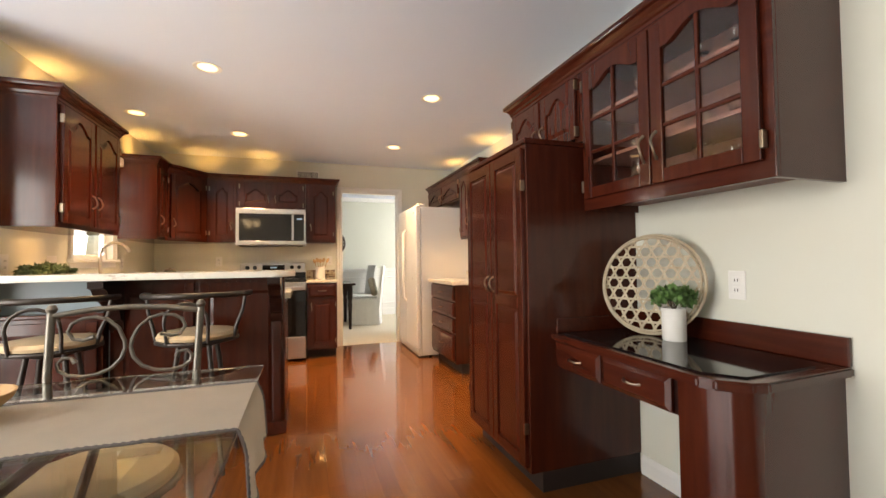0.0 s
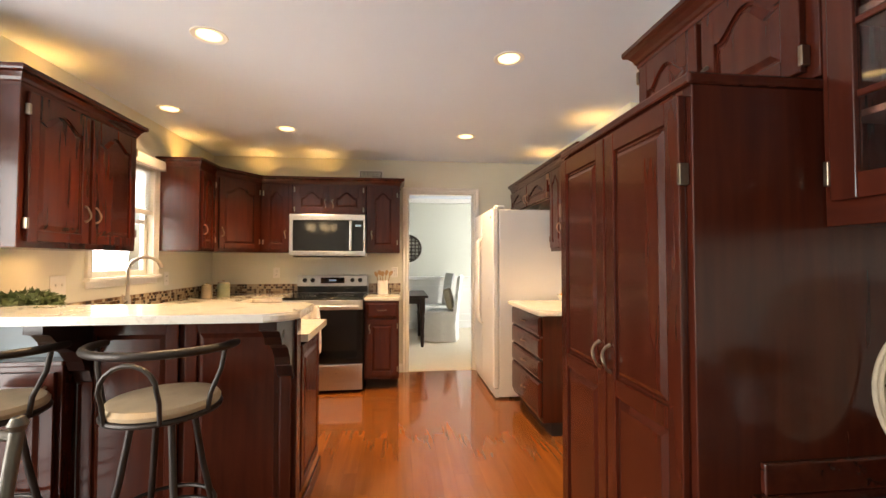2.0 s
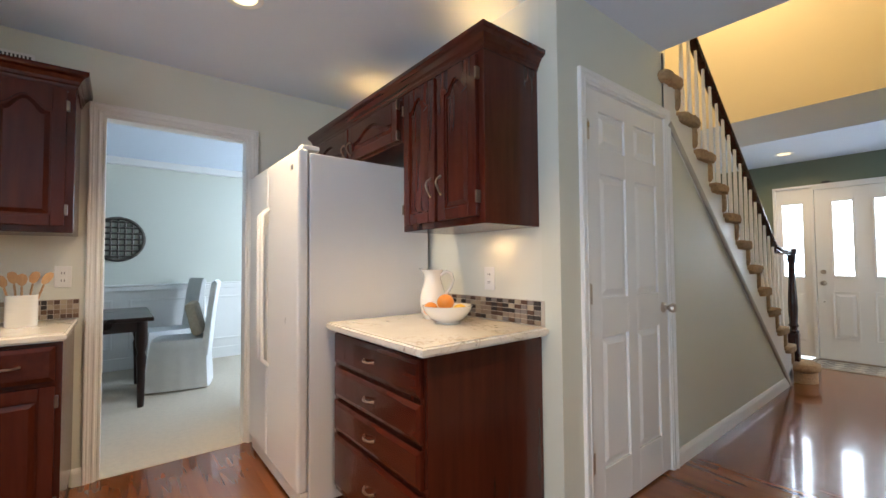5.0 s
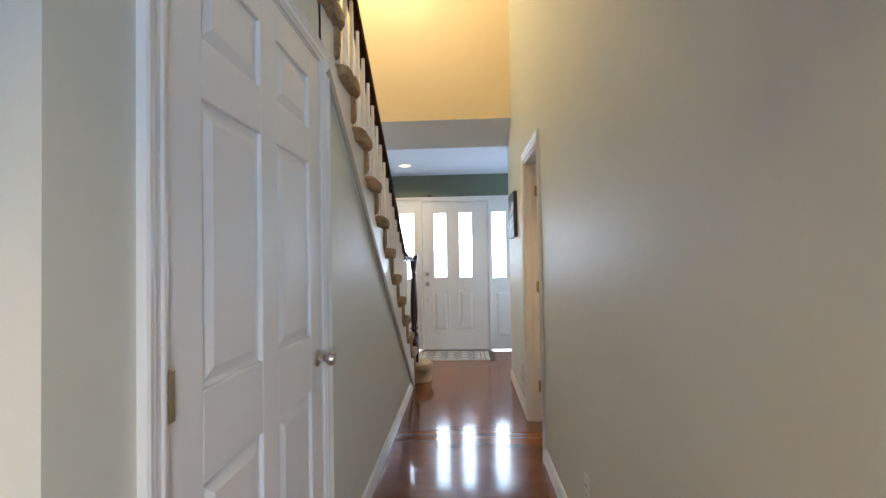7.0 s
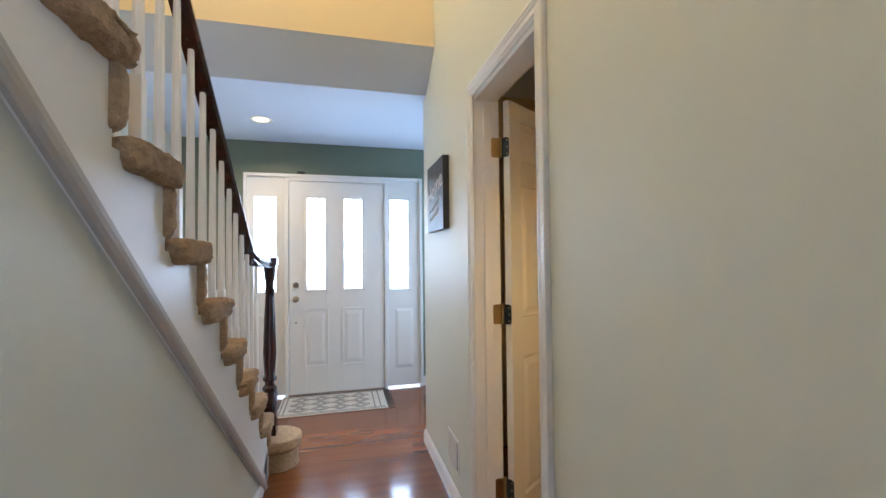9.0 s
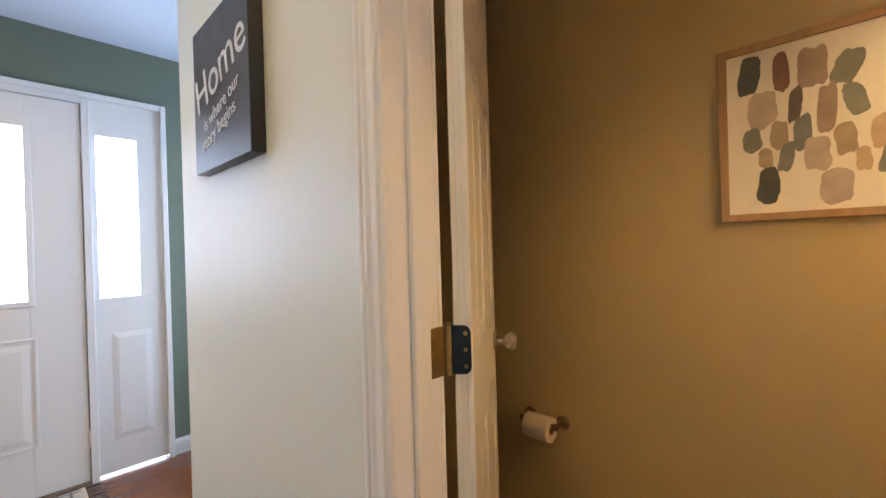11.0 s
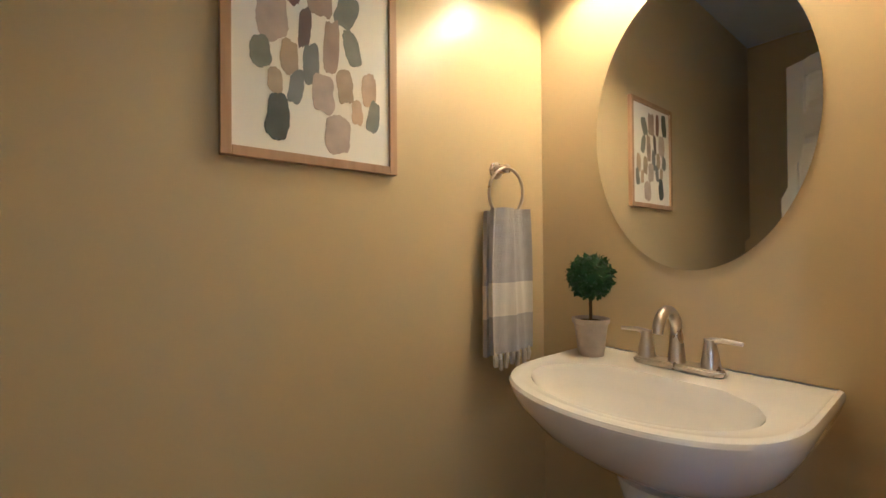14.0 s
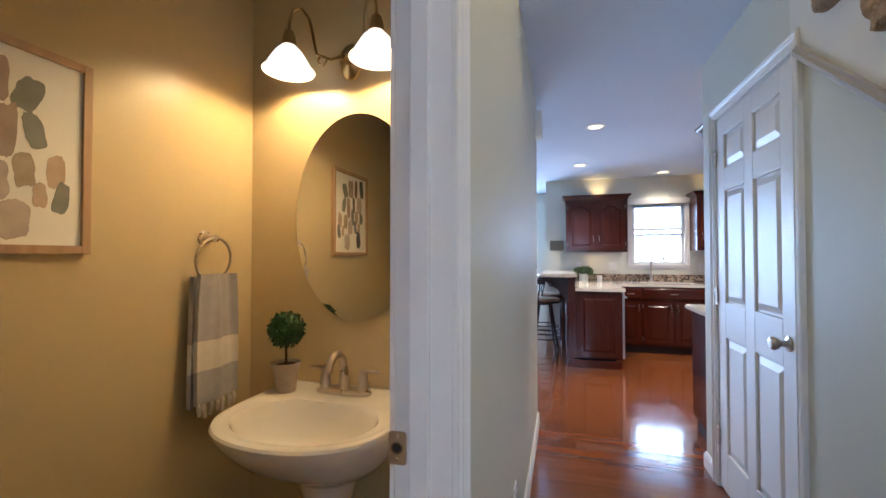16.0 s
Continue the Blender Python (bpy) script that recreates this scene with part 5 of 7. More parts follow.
def scroll_chair(place):
    """A metal chair, its back towards +y, at the origin."""
    c = thing("dining_chair", (0, 0, 0), "pewter metal dining chair with a scrolled back and beige seat", "chair", "chairs round the glass table")
    for s in (-1, 1):
        bm = bmesh.new()
        tube(bm, [(s * 0.205, 0.20, 0.0), (s * 0.205, 0.19, 0.25), (s * 0.205, 0.19, 0.46), (s * 0.220, 0.215, 0.75), (s * 0.225, 0.245, 0.955)], 0.012, 10)
        part("back_post", bm, CHAIRMETAL, c, smooth=True)
        bm = bmesh.new()
        lathe(bm, [(0, -0.016), (0.010, -0.014), (0.017, 0), (0.010, 0.014), (0, 0.018)], (s * 0.225, 0.247, 0.968), 12)
        part("finial", bm, CHAIRMETAL, c, smooth=True)
        bm = bmesh.new()
        tube(bm, [(s * 0.20, -0.20, 0.0), (s * 0.195, -0.19, 0.44)], 0.012, 10)
        part("leg", bm, CHAIRMETAL, c, smooth=True)
        lean = lambda p: (p[0], 0.20 + 0.09 * (p[2] - 0.46), p[2])
        big = [(0.100, 0.868), (0.130, 0.858), (0.160, 0.864), (0.176, 0.890), (0.166, 0.916), (0.138, 0.932), (0.100, 0.937), (0.064, 0.926), (0.030, 0.895), (0.011, 0.850),
               (0.008, 0.825), (0.018, 0.790), (0.045, 0.758), (0.085, 0.740), (0.130, 0.736), (0.172, 0.744), (0.196, 0.762), (0.200, 0.785), (0.184, 0.802), (0.162, 0.800), (0.150, 0.783)]
        part("scroll", T([lean((s * o, 0, z)) for o, z in big], [0.0085] + [0.0062] * 19 + [0.0085], 8), CHAIRMETAL, c, smooth=True)
        low = [(0.006, 0.505), (0.010, 0.60), (0.030, 0.680), (0.080, 0.712), (0.130, 0.700), (0.150, 0.665), (0.132, 0.635), (0.105, 0.645)]
        part("lower_scroll", T([lean((s * o, 0, z)) for o, z in low], 0.0062, 8), CHAIRMETAL, c, smooth=True)
    part("top_rail", T([(-0.225, 0.243, 0.945), (-0.11, 0.25, 0.962), (0, 0.252, 0.967), (0.11, 0.25, 0.962), (0.225, 0.243, 0.945)], 0.010, 10), CHAIRMETAL, c, smooth=True)
    part("lower_rail", T([(-0.21, 0.195, 0.50), (0.21, 0.195, 0.50)], 0.008, 8), CHAIRMETAL, c, smooth=True)
    ring = [(0.215 * math.cos(2 * math.pi * k / 28), 0.205 * math.sin(2 * math.pi * k / 28) - 0.005, 0.44) for k in range(28)]
    part("seat_frame", T(ring, 0.010, 8, closed=True), CHAIRMETAL, c, smooth=True)
    bm = bmesh.new()
    lathe(bm, [(0, 0.445), (0.19, 0.445), (0.212, 0.455), (0.215, 0.475), (0.20, 0.492), (0.12, 0.503), (0, 0.505)], (0, -0.005, 0), 32)
    part("seat", bm, SEATCLOTH, c, "round beige padded seat", True)
    c.matrix_basis = place
    return c


first = scroll_chair(pose(0.10, 2.13, 0))
copy_thing(first, pose(-0.50, 2.14, 0, 0, 0, 3))


def bar_stool(place):
    """A swivel bar stool whose back is towards -y, at the origin."""
    c = thing("bar_stool", (0, 0, 0), "dark metal bar stool with a round beige seat", "stool", "stools at the breakfast bar")
    bm = bmesh.new()
    lathe(bm, [(0, 0.705), (0.175, 0.705), (0.196, 0.713), (0.200, 0.728), (0.188, 0.744), (0.12, 0.754), (0, 0.756)], (0, 0, 0), 36)
    part("seat", bm, SEATCLOTH, c, "round beige padded seat", True)
    ring = [(0.196 * math.cos(2 * math.pi * k / 32), 0.196 * math.sin(2 * math.pi * k / 32), 0.700) for k in range(32)]
    part("seat_ring", T(ring, 0.011, 8, closed=True), STOOLMETAL, c, smooth=True)
    for k in range(4):
        a = radians(45 + 90 * k)
        u, v = math.cos(a), math.sin(a)
        part("leg", T([(0.10 * u, 0.10 * v, 0.695), (0.14 * u, 0.14 * v, 0.45), (0.235 * u, 0.235 * v, 0.0)], 0.0125, 10), STOOLMETAL, c, smooth=True)
    for z, r in ((0.24, 0.195), (0.30, 0.182)):
        ring = [(r * math.cos(2 * math.pi * k / 32), r * math.sin(2 * math.pi * k / 32), z) for k in range(32)]
        part("foot_ring", T(ring, 0.008, 8, closed=True), STOOLMETAL, c, smooth=True)
    bm = bmesh.new()
    lathe(bm, [(0, 0.66), (0.08, 0.66), (0.11, 0.695), (0, 0.695)], (0, 0, 0), 20)
    part("swivel", bm, STOOLMETAL, c, smooth=True)
    arc = [(0.262 * math.sin(radians(a)), 0.02 - 0.262 * math.cos(radians(a)), 0.948 + 0.006 * math.cos(radians(a))) for a in range(-96, 97, 8)]
    part("back_rail", T(arc, [0.013] + [0.0155] * (len(arc) - 2) + [0.013], 10), STOOLMETAL, c, smooth=True)
    for s in (-1, 1):
        part("back_post", T([(s * 0.245, -0.02, 0.945), (s * 0.235, -0.03, 0.86), (s * 0.205, -0.05, 0.77), (s * 0.192, -0.045, 0.70)], 0.0095, 8), STOOLMETAL, c, smooth=True)
    loop = [(-0.095, -0.178, 0.70), (-0.10, -0.19, 0.78)] + [(-0.10 * math.cos(radians(a)), -0.205, 0.82 + 0.095 * math.sin(radians(a))) for a in range(0, 181, 20)] + [(0.10, -0.19, 0.78), (0.095, -0.178, 0.70)]
    part("back_loop", T(loop, 0.0085, 8), STOOLMETAL, c, smooth=True)
    c.matrix_basis = place
    return c


st = bar_stool(pose(0.13, 3.25, 0, 0, 0, -4))
copy_thing(st, pose(-0.52, 3.24, 0, 0, 0, 5))

ch = thing("chandelier", (-0.5, 1.6, H), "brushed nickel chandelier with glass shades over the glass table", "chandelier")
part("stem", T([(-0.5, 1.6, H - 0.001), (-0.5, 1.6, 1.86)], 0.008, 8), NICKEL, ch)
for k in range(5):
    a = 2 * math.pi * k / 5
    u, v = math.cos(a), math.sin(a)
    part("arm", T([(-0.5, 1.6, 1.88), (-0.5 + 0.13 * u, 1.6 + 0.13 * v, 1.80), (-0.5 + 0.25 * u, 1.6 + 0.25 * v, 1.88)], 0.007, 8), NICKEL, ch, smooth=True)
    bm = bmesh.new()
    lathe(bm, [(0.025, 0), (0.045, 0.03), (0.055, 0.07), (0.075, 0.12), (0.072, 0.12), (0.05, 0.07), (0.02, 0.004)], (-0.5 + 0.25 * u, 1.6 + 0.25 * v, 1.88), 16)
    part("shade", bm, SHADE_GLOW, ch, "frosted white glass shade", True)

# ---- small kitchen things ----
def pot_plant(name, label, place, r, h, pot_mat, leaf_mat, spread, count, size, seed, squash=0.8, rise=0.6):
    x, y, z = place
    root = thing(name, place, label, "plant")
    bm = bmesh.new()
    lathe(bm, [(0, 0), (r * 0.97, 0), (r, 0.006), (r, h), (r * 0.92, h), (r * 0.90, h - 0.018), (0, h - 0.018)], place, 32)
    part("pot", bm, pot_mat, root, smooth=True)
    rng = random.Random(seed)
    bm = bmesh.new()
    for k in range(9):
        a = 2 * math.pi * k / 9
        tube(bm, [(x, y, z + h - 0.02), (x + spread * 0.4 * math.cos(a), y + spread * 0.4 * math.sin(a), z + h + spread * rise), (x + spread * 0.8 * math.cos(a), y + spread * 0.8 * math.sin(a), z + h + spread * rise * 1.1)], 0.0015, 5)
    part("stems", bm, STEM, root)
    bm = bmesh.new()
    leaf_cluster(bm, (x, y, z + h + spread * rise * 0.7), spread, count, size, rng, squash, dome=True)
    for k in range(9):
        a = 2 * math.pi * k / 9 + rng.uniform(-0.3, 0.3)
        leaf_cluster(bm, (x + spread * 0.75 * math.cos(a), y + spread * 0.75 * math.sin(a), z + h + spread * rise * rng.uniform(0.4, 1.3)), spread * 0.35, count // 9, size, rng)
    part("foliage", bm, leaf_mat, root)
    return root


pot_plant("potted_plant", "small green plant in a white cylinder pot on the desk", (2.20, 1.975, 0.7665), 0.047, 0.138, POTWHITE, LEAF, 0.082, 300, 0.030, 4, 0.75, 0.62)
pot_plant("potted_plant", "bushy green plant in a white pot on the counter", (-0.80, 3.78, 0.912), 0.065, 0.11, POTWHITE, LEAF3, 0.13, 320, 0.040, 7, 0.6, 0.35)
bm = bmesh.new()
lathe(bm, [(0, 0), (0.035, 0), (0.035, 0.09), (0.032, 0.09), (0.032, 0.01), (0, 0.01)], (-0.80, 4.0, 0.912), 20)
solo("candle_cup", bm, POTWHITE, "small white ceramic cup on the counter", "cup", smooth=True)

# woven disc leaning in the corner of the desk
bk = thing("woven_basket_tray", (2.215, 2.115, 0.766), "round open-weave cane tray leaning over the desk", "basket tray")
mt = pose(2.222, 2.118, 1.0, 0, 0, -68.5) @ pose(0, 0, 0, -9, 0, 0)
R = 0.228
ring = [mt @ Vector((R * math.cos(2 * math.pi * k / 64), 0, R * math.sin(2 * math.pi * k / 64))) for k in range(64)]
part("rim", T(ring, 0.0075, 8, closed=True), CANE, bk, smooth=True)
ring = [mt @ Vector(((R - 0.012) * math.cos(2 * math.pi * k / 64), -0.012, (R - 0.012) * math.sin(2 * math.pi * k / 64))) for k in range(64)]
part("inner_rim", T(ring, 0.005, 6, closed=True), CANE, bk, smooth=True)
step = 0.0505
for d in range(3):
    ang = radians(60 * d)
    u = Vector((math.cos(ang), 0, math.sin(ang)))
    v = Vector((-math.sin(ang), 0, math.cos(ang)))
    for k in range(-5, 6):
        off = (k + 0.5) * step
        if abs(off) > R - 0.01:
            continue
        half = math.sqrt(R * R - off * off) - 0.002
        bm = bmesh.new()
        pts = [(-half, off - 0.0052), (half, off - 0.0052), (half, off + 0.0052), (-half, off + 0.0052)]
        prism(bm, pts, lambda a, b, q: mt @ (u * a + v * b + Vector((0, -0.002 * d + q, 0))), 0.0014)
        part("strip", bm, CANE, bk)

# pitcher, fruit bowl
pt = thing("pitcher", (2.54, 4.96, 0.912), "white ceramic pitcher on the granite counter", "pitcher")
bm = bmesh.new()
lathe(bm, [(0, 0.0), (0.045, 0.0), (0.048, 0.006), (0.064, 0.04), (0.071, 0.085), (0.066, 0.13), (0.050, 0.175), (0.041, 0.205), (0.044, 0.235), (0.053, 0.252), (0.049, 0.252), (0.038, 0.215), (0.046, 0.175), (0.062, 0.13), (0.066, 0.085), (0.05, 0.02), (0, 0.012)], (2.54, 4.96, 0.912), 32)
for v in bm.verts:
    dx, dy, z = v.co.x - 2.54, v.co.y - 4.96, v.co.z - 0.912
    if z > 0.19:
        w = max(0, (-dx * 0.6 + dy * 0.8) / 0.053)
        v.co += Vector((-0.6, 0.8, 0.35)) * 0.026 * (w ** 4) * (z - 0.19) / 0.06
part("body", bm, WHITEWARE, pt, smooth=True)
part("handle", T([(2.54 + 0.6 * q, 4.96 - 0.8 * q, 0.912 + z) for q, z in ((0.042, 0.225), (0.07, 0.245), (0.098, 0.235), (0.108, 0.20), (0.098, 0.165), (0.074, 0.135), (0.062, 0.12))], [0.009, 0.008, 0.008, 0.008, 0.008, 0.008, 0.010], 10), WHITEWARE, pt, smooth=True)
bm = bmesh.new()
lathe(bm, [(0, 0.0), (0.055, 0.0), (0.056, 0.008), (0.085, 0.025), (0.112, 0.06), (0.122, 0.085), (0.117, 0.085), (0.105, 0.06), (0.08, 0.03), (0, 0.018)], (2.49, 4.78, 0.912), 40)
solo("fruit_bowl", bm, WHITEWARE, "white ceramic fruit bowl on the granite counter", "bowl", smooth=True)


def fruit(x, y, z, r, material, name, label, long=1.0):
    bm = bmesh.new()
    bmesh.ops.create_icosphere(bm, subdivisions=3, radius=r)
    for v in bm.verts:
        v.co = Vector((v.co.x * long, v.co.y, v.co.z * 0.94)) * (1 + 0.015 * noise.noise(v.co * 60)) + Vector((x, y, z))
    solo(name, bm, material, label, "fruit", "fruit in the bowl", smooth=True)


fruit(2.475, 4.775, 1.012, 0.041, ORANGE, "orange_fruit", "ripe orange in the white bowl")
fruit(2.45, 4.86, 0.975, 0.036, ORANGE, "orange_fruit", "ripe orange in the white bowl")
fruit(2.55, 4.76, 0.972, 0.030, LEMON, "lemon", "yellow lemon in the white bowl", 1.3)
fruit(2.50, 4.71, 0.968, 0.030, LEMON, "lemon", "yellow lemon in the white bowl", 1.3)

# crock with wooden spoons, canisters
uc = thing("utensil_crock", (0.885, 6.03, 0.912), "white crock with wooden cooking spoons", "crock")
bm = bmesh.new()
lathe(bm, [(0, 0), (0.056, 0), (0.058, 0.005), (0.058, 0.145), (0.060, 0.15), (0.054, 0.15), (0.052, 0.012), (0, 0.012)], (0.885, 6.03, 0.912), 28)
part("pot", bm, WHITEWARE, uc, smooth=True)
rng = random.Random(3)
for k, (dx, dy, hh) in enumerate([(-0.06, 0.0, 0.235), (-0.03, 0.02, 0.25), (0.0, -0.01, 0.24), (0.035, 0.01, 0.25), (0.075, 0.0, 0.245)]):
    bm = bmesh.new()
    a, b = Vector((0.885 + dx * 0.3, 6.03 + dy * 0.3, 0.93)), Vector((0.885 + dx, 6.03 + dy, 0.912 + hh - 0.05))
    tube(bm, [a, b], 0.0045, 7)
    sp = [(0, 0), (0.014, 0.012), (0.020, 0.035), (0.014, 0.056), (0, 0.062)]
    prism(bm, [(u, v) for u, v in sp] + [(-u, v) for u, v in sp[::-1][1:-1]], lambda u, v, d: b + Vector((u + dx * 0.3 * v / 0.06, d - 0.003, v)), 0.006)
    part("spoon", bm, UTENSIL, uc)
for x, y, r, hh, lb in ((-0.83, 5.80, 0.05, 0.13, "small tan stoneware canister on the counter"), (-0.72, 5.92, 0.06, 0.15, "greenish stoneware canister on the counter")):
    cn = thing("canister", (x, y, 0.912), lb, "canister", "counter canisters")
    bm = bmesh.new()
    lathe(bm, [(0, 0), (r, 0), (r, hh - 0.03), (r * 0.85, hh - 0.015), (0, hh - 0.015)], (x, y, 0.912), 24)
    part("jar", bm, JAR if r < 0.055 else mat("green_stoneware", (0.24, 0.25, 0.16), 0.5, vary=0.2, scale=15), cn, smooth=True)
    bm = bmesh.new()
    lathe(bm, [(0, 0), (r * 0.9, 0), (r * 0.9, 0.012), (0.012, 0.018), (0.012, 0.03), (0, 0.032)], (x, y, 0.912 + hh - 0.0148), 24)
    part("lid", bm, JAR, cn, smooth=True)
bm = bmesh.new()
box(bm, W + 0.0005, W + 0.03, 3.30, 3.50, 1.37, 1.52, 0.004)
solo("wall_plaque", bm, SLATE, "small dark grey plaque on the nook wall", "plaque")
dc = thing("door_chime", (2.52, HR, 2.24), "small white door chime box high on the hallway wall", "door chime")
part("box", B(2.47, 2.60, HR + 0.0005, HR + 0.05, 2.14, 2.32, bevel=0.006), PLASTIC, dc)

# ---- hall: doors ----
def six_panel(root_name, label, m, w, h, knob_x=None, thick=0.035):
    """A six-panel door: x from the hinge side, front to -y, bottom left at m."""
    root = thing(root_name, m.translation, label, "door")
    st, mid = 0.105, 0.095
    if w < 0.7:
        st, mid = 0.09, 0.075
    rails = [0.0, 0.21, 0.828, 1.014, 1.614, 1.738, 1.918, h]
    for face in (0, 1):
        fm = m if face == 0 else m @ pose(w, -thick, 0, 0, 0, 180)
        bm = bmesh.new()
        if face == 0:
            box(bm, 0, w, -thick + 0.0125, -0.0125, 0, h, m=fm)
        for x0, x1 in ((0, st), (w / 2 - mid / 2, w / 2 + mid / 2), (w - st, w)):
            box(bm, x0, x1, -thick, -thick + 0.0135, 0, h, 0.003, fm)
        for x0, x1 in ((st, w / 2 - mid / 2), (w / 2 + mid / 2, w - st)):
            for z0, z1 in ((rails[0], rails[1]), (rails[2], rails[3]), (rails[4], rails[5]), (rails[6], rails[7])):
                box(bm, x0 - 0.001, x1 + 0.001, -thick + 0.0002, -thick + 0.0135, z0, z1, 0.003, fm)
            for z0, z1 in ((rails[1], rails[2]), (rails[3], rails[4]), (rails[5], rails[6])):
                panel_mesh(bm, x0 + 0.010, x1 - 0.010, z0 + 0.010, z1 - 0.010, -thick + 0.013, 0, fm, 0.011, 0.030)
        part("leaf" if face == 0 else "back_face", bm, TRIM, root)
    if knob_x:
        for side in (-1, 1):
            km = m @ pose(knob_x, -thick if side < 0 else 0, 0.925, 90 if side < 0 else -90)
            bm = bmesh.new()
            lathe(bm, [(0, 0), (0.030, 0), (0.030, 0.006), (0.012, 0.012), (0.011, 0.028), (0.022, 0.040), (0.027, 0.054), (0.022, 0.066), (0, 0.070)], n=22, m=km)
            part("door_knob", bm, NICKEL, root, "brushed nickel knob", True)
    return root


def butt_hinge(root, m, material, hgt=0.09):
    """A hinge: knuckle along z at m, leaves to both sides."""
    bm = bmesh.new()
    for k in range(5):
        z = -hgt / 2 + hgt * k / 5
        lathe(bm, [(0, 0), (0.0062, 0), (0.0062, hgt / 5 - 0.0008), (0, hgt / 5 - 0.0008)], (0, 0, z), 10, m)
    lathe(bm, [(0, 0), (0.005, 0), (0.006, 0.004), (0, 0.008)], (0, 0, hgt / 2), 10, m)
    part("hinge", bm, material, root, "old brass hinge")


cd = six_panel("closet_door", "closed white six-panel closet door with a nickel knob", pose(2.957, HL + 0.036, 0.012), 0.800, 2.02, 0.745)
for z in (0.28, 1.05, 1.82):
    butt_hinge(cd, Matrix.Translation((2.954, HL - 0.005, z)), NICKEL)
    part("hinge_leaf", B(2.944, 2.966, HL - 0.010, HL - 0.0005, z - 0.046, z + 0.046, bevel=0.0015), NICKEL, cd, "satin nickel hinge")
trim_run("trim_jamb_closet", "white painted jamb of the closet door", (2.942, 2.955, HL + 0.001, HL + 0.1, 0, 2.04), (3.759, 3.775, HL + 0.001, HL + 0.1, 0, 2.04), (2.955, 3.759, HL + 0.001, HL + 0.1, 2.035, 2.05), bevel=0.001)

PIV = Vector((5.500, 3.156, 0.012))
pd = six_panel("powder_room_door", "white six-panel door standing open into the powder room", Matrix.Translation(PIV) @ pose(0, 0, 0, 0, 0, -57.0), 0.60, 2.0, 0.54)
for z in (0.27, 1.045, 1.80):
    butt_hinge(pd, Matrix.Translation((5.5035, 3.167, z)), BRASS)
    bm = bmesh.new()
    prism(bm, [(3.172, z - 0.0445)] + corner(3.200, z - 0.0305, 0.014, -90, 0, 6) + corner(3.200, z + 0.0305, 0.014, 0, 90, 6) + [(3.172, z + 0.0445)], lambda u, v, d: Vector((5.5095 - d, u, v)), 0.002)
    jl = part("hinge_leaf", bm, BRASS, pd, "brass hinge leaf on the jamb")
    for sz in (-0.03, 0.0, 0.03):
        sb = bmesh.new()
        lathe(sb, [(0, 0), (0.004, 0), (0.003, 0.0012), (0, 0.0012)], n=10, m=pose(5.5074, 3.203, z + sz, 0, -90))
        part("screw", sb, BRASS, jl)
    dm = Matrix.Translation(PIV) @ pose(0, 0, 0, 0, 0, -57.0)
    bm = bmesh.new()
    zz = z - PIV.z
    prism(bm, [(0.005, zz - 0.0445)] + corner(-0.018, zz - 0.0305, 0.014, 270, 180, 6) + corner(-0.018, zz + 0.0305, 0.014, 180, 90, 6) + [(0.005, zz + 0.0445)], lambda u, v, d: dm @ Vector((-0.0005 - d, u, v)), 0.002)
    dl = part("hinge_leaf", bm, GUNMETAL, pd, "dark hinge leaf on the door edge")
    for sz in (-0.03, 0.0, 0.03):
        sb = bmesh.new()
        lathe(sb, [(0, 0), (0.004, 0), (0.003, 0.0012), (0, 0.0012)], n=10, m=dm @ pose(-0.0026, -0.022, zz + sz, 0, -90))
        part("screw", sb, BRASS, dl)
sp = thing("strike_plate", (4.905, 3.195, 0.93), "brushed metal strike plate on the door jamb", "strike plate")
bm = bmesh.new()
prism(bm, corner(3.200, 0.955, 0.006, 0, 90, 4) + corner(3.178, 0.955, 0.006, 90, 180, 4) + corner(3.178, 0.908, 0.006, 180, 270, 4) + corner(3.200, 0.908, 0.006, 270, 360, 4), lambda u, v, d: Vector((4.9055 + d, u, v)), 0.002)
part("plate", bm, NICKEL, sp)
bm = bmesh.new()
lathe(bm, [(0.0085, 0), (0.0115, 0), (0.0115, 0.0012), (0.0085, 0.0012)], n=22, m=pose(4.9076, 3.188, 0.9315, 0, 90))
part("latch_lip", bm, BRONZE, sp)
bm = bmesh.new()
lathe(bm, [(0, 0), (0.0085, 0), (0.0085, 0.0006), (0, 0.0006)], n=22, m=pose(4.9076, 3.188, 0.9315, 0, 90))
part("latch_hole", bm, SLOT, sp)
for z in (0.911, 0.952):
    sb = bmesh.new()
    lathe(sb, [(0, 0), (0.0042, 0), (0.003, 0.0012), (0, 0.0012)], n=10, m=pose(4.9076, 3.188, z, 0, 90))
    part("screw", sb, NICKEL, sp)

# ---- staircase ----
sc = thing("staircase", (5.2, 4.8, 0), "carpeted staircase with white balusters and a dark handrail", "staircase")


def nose_x(k):
    return NOSE1 - (k - 1) * RUN


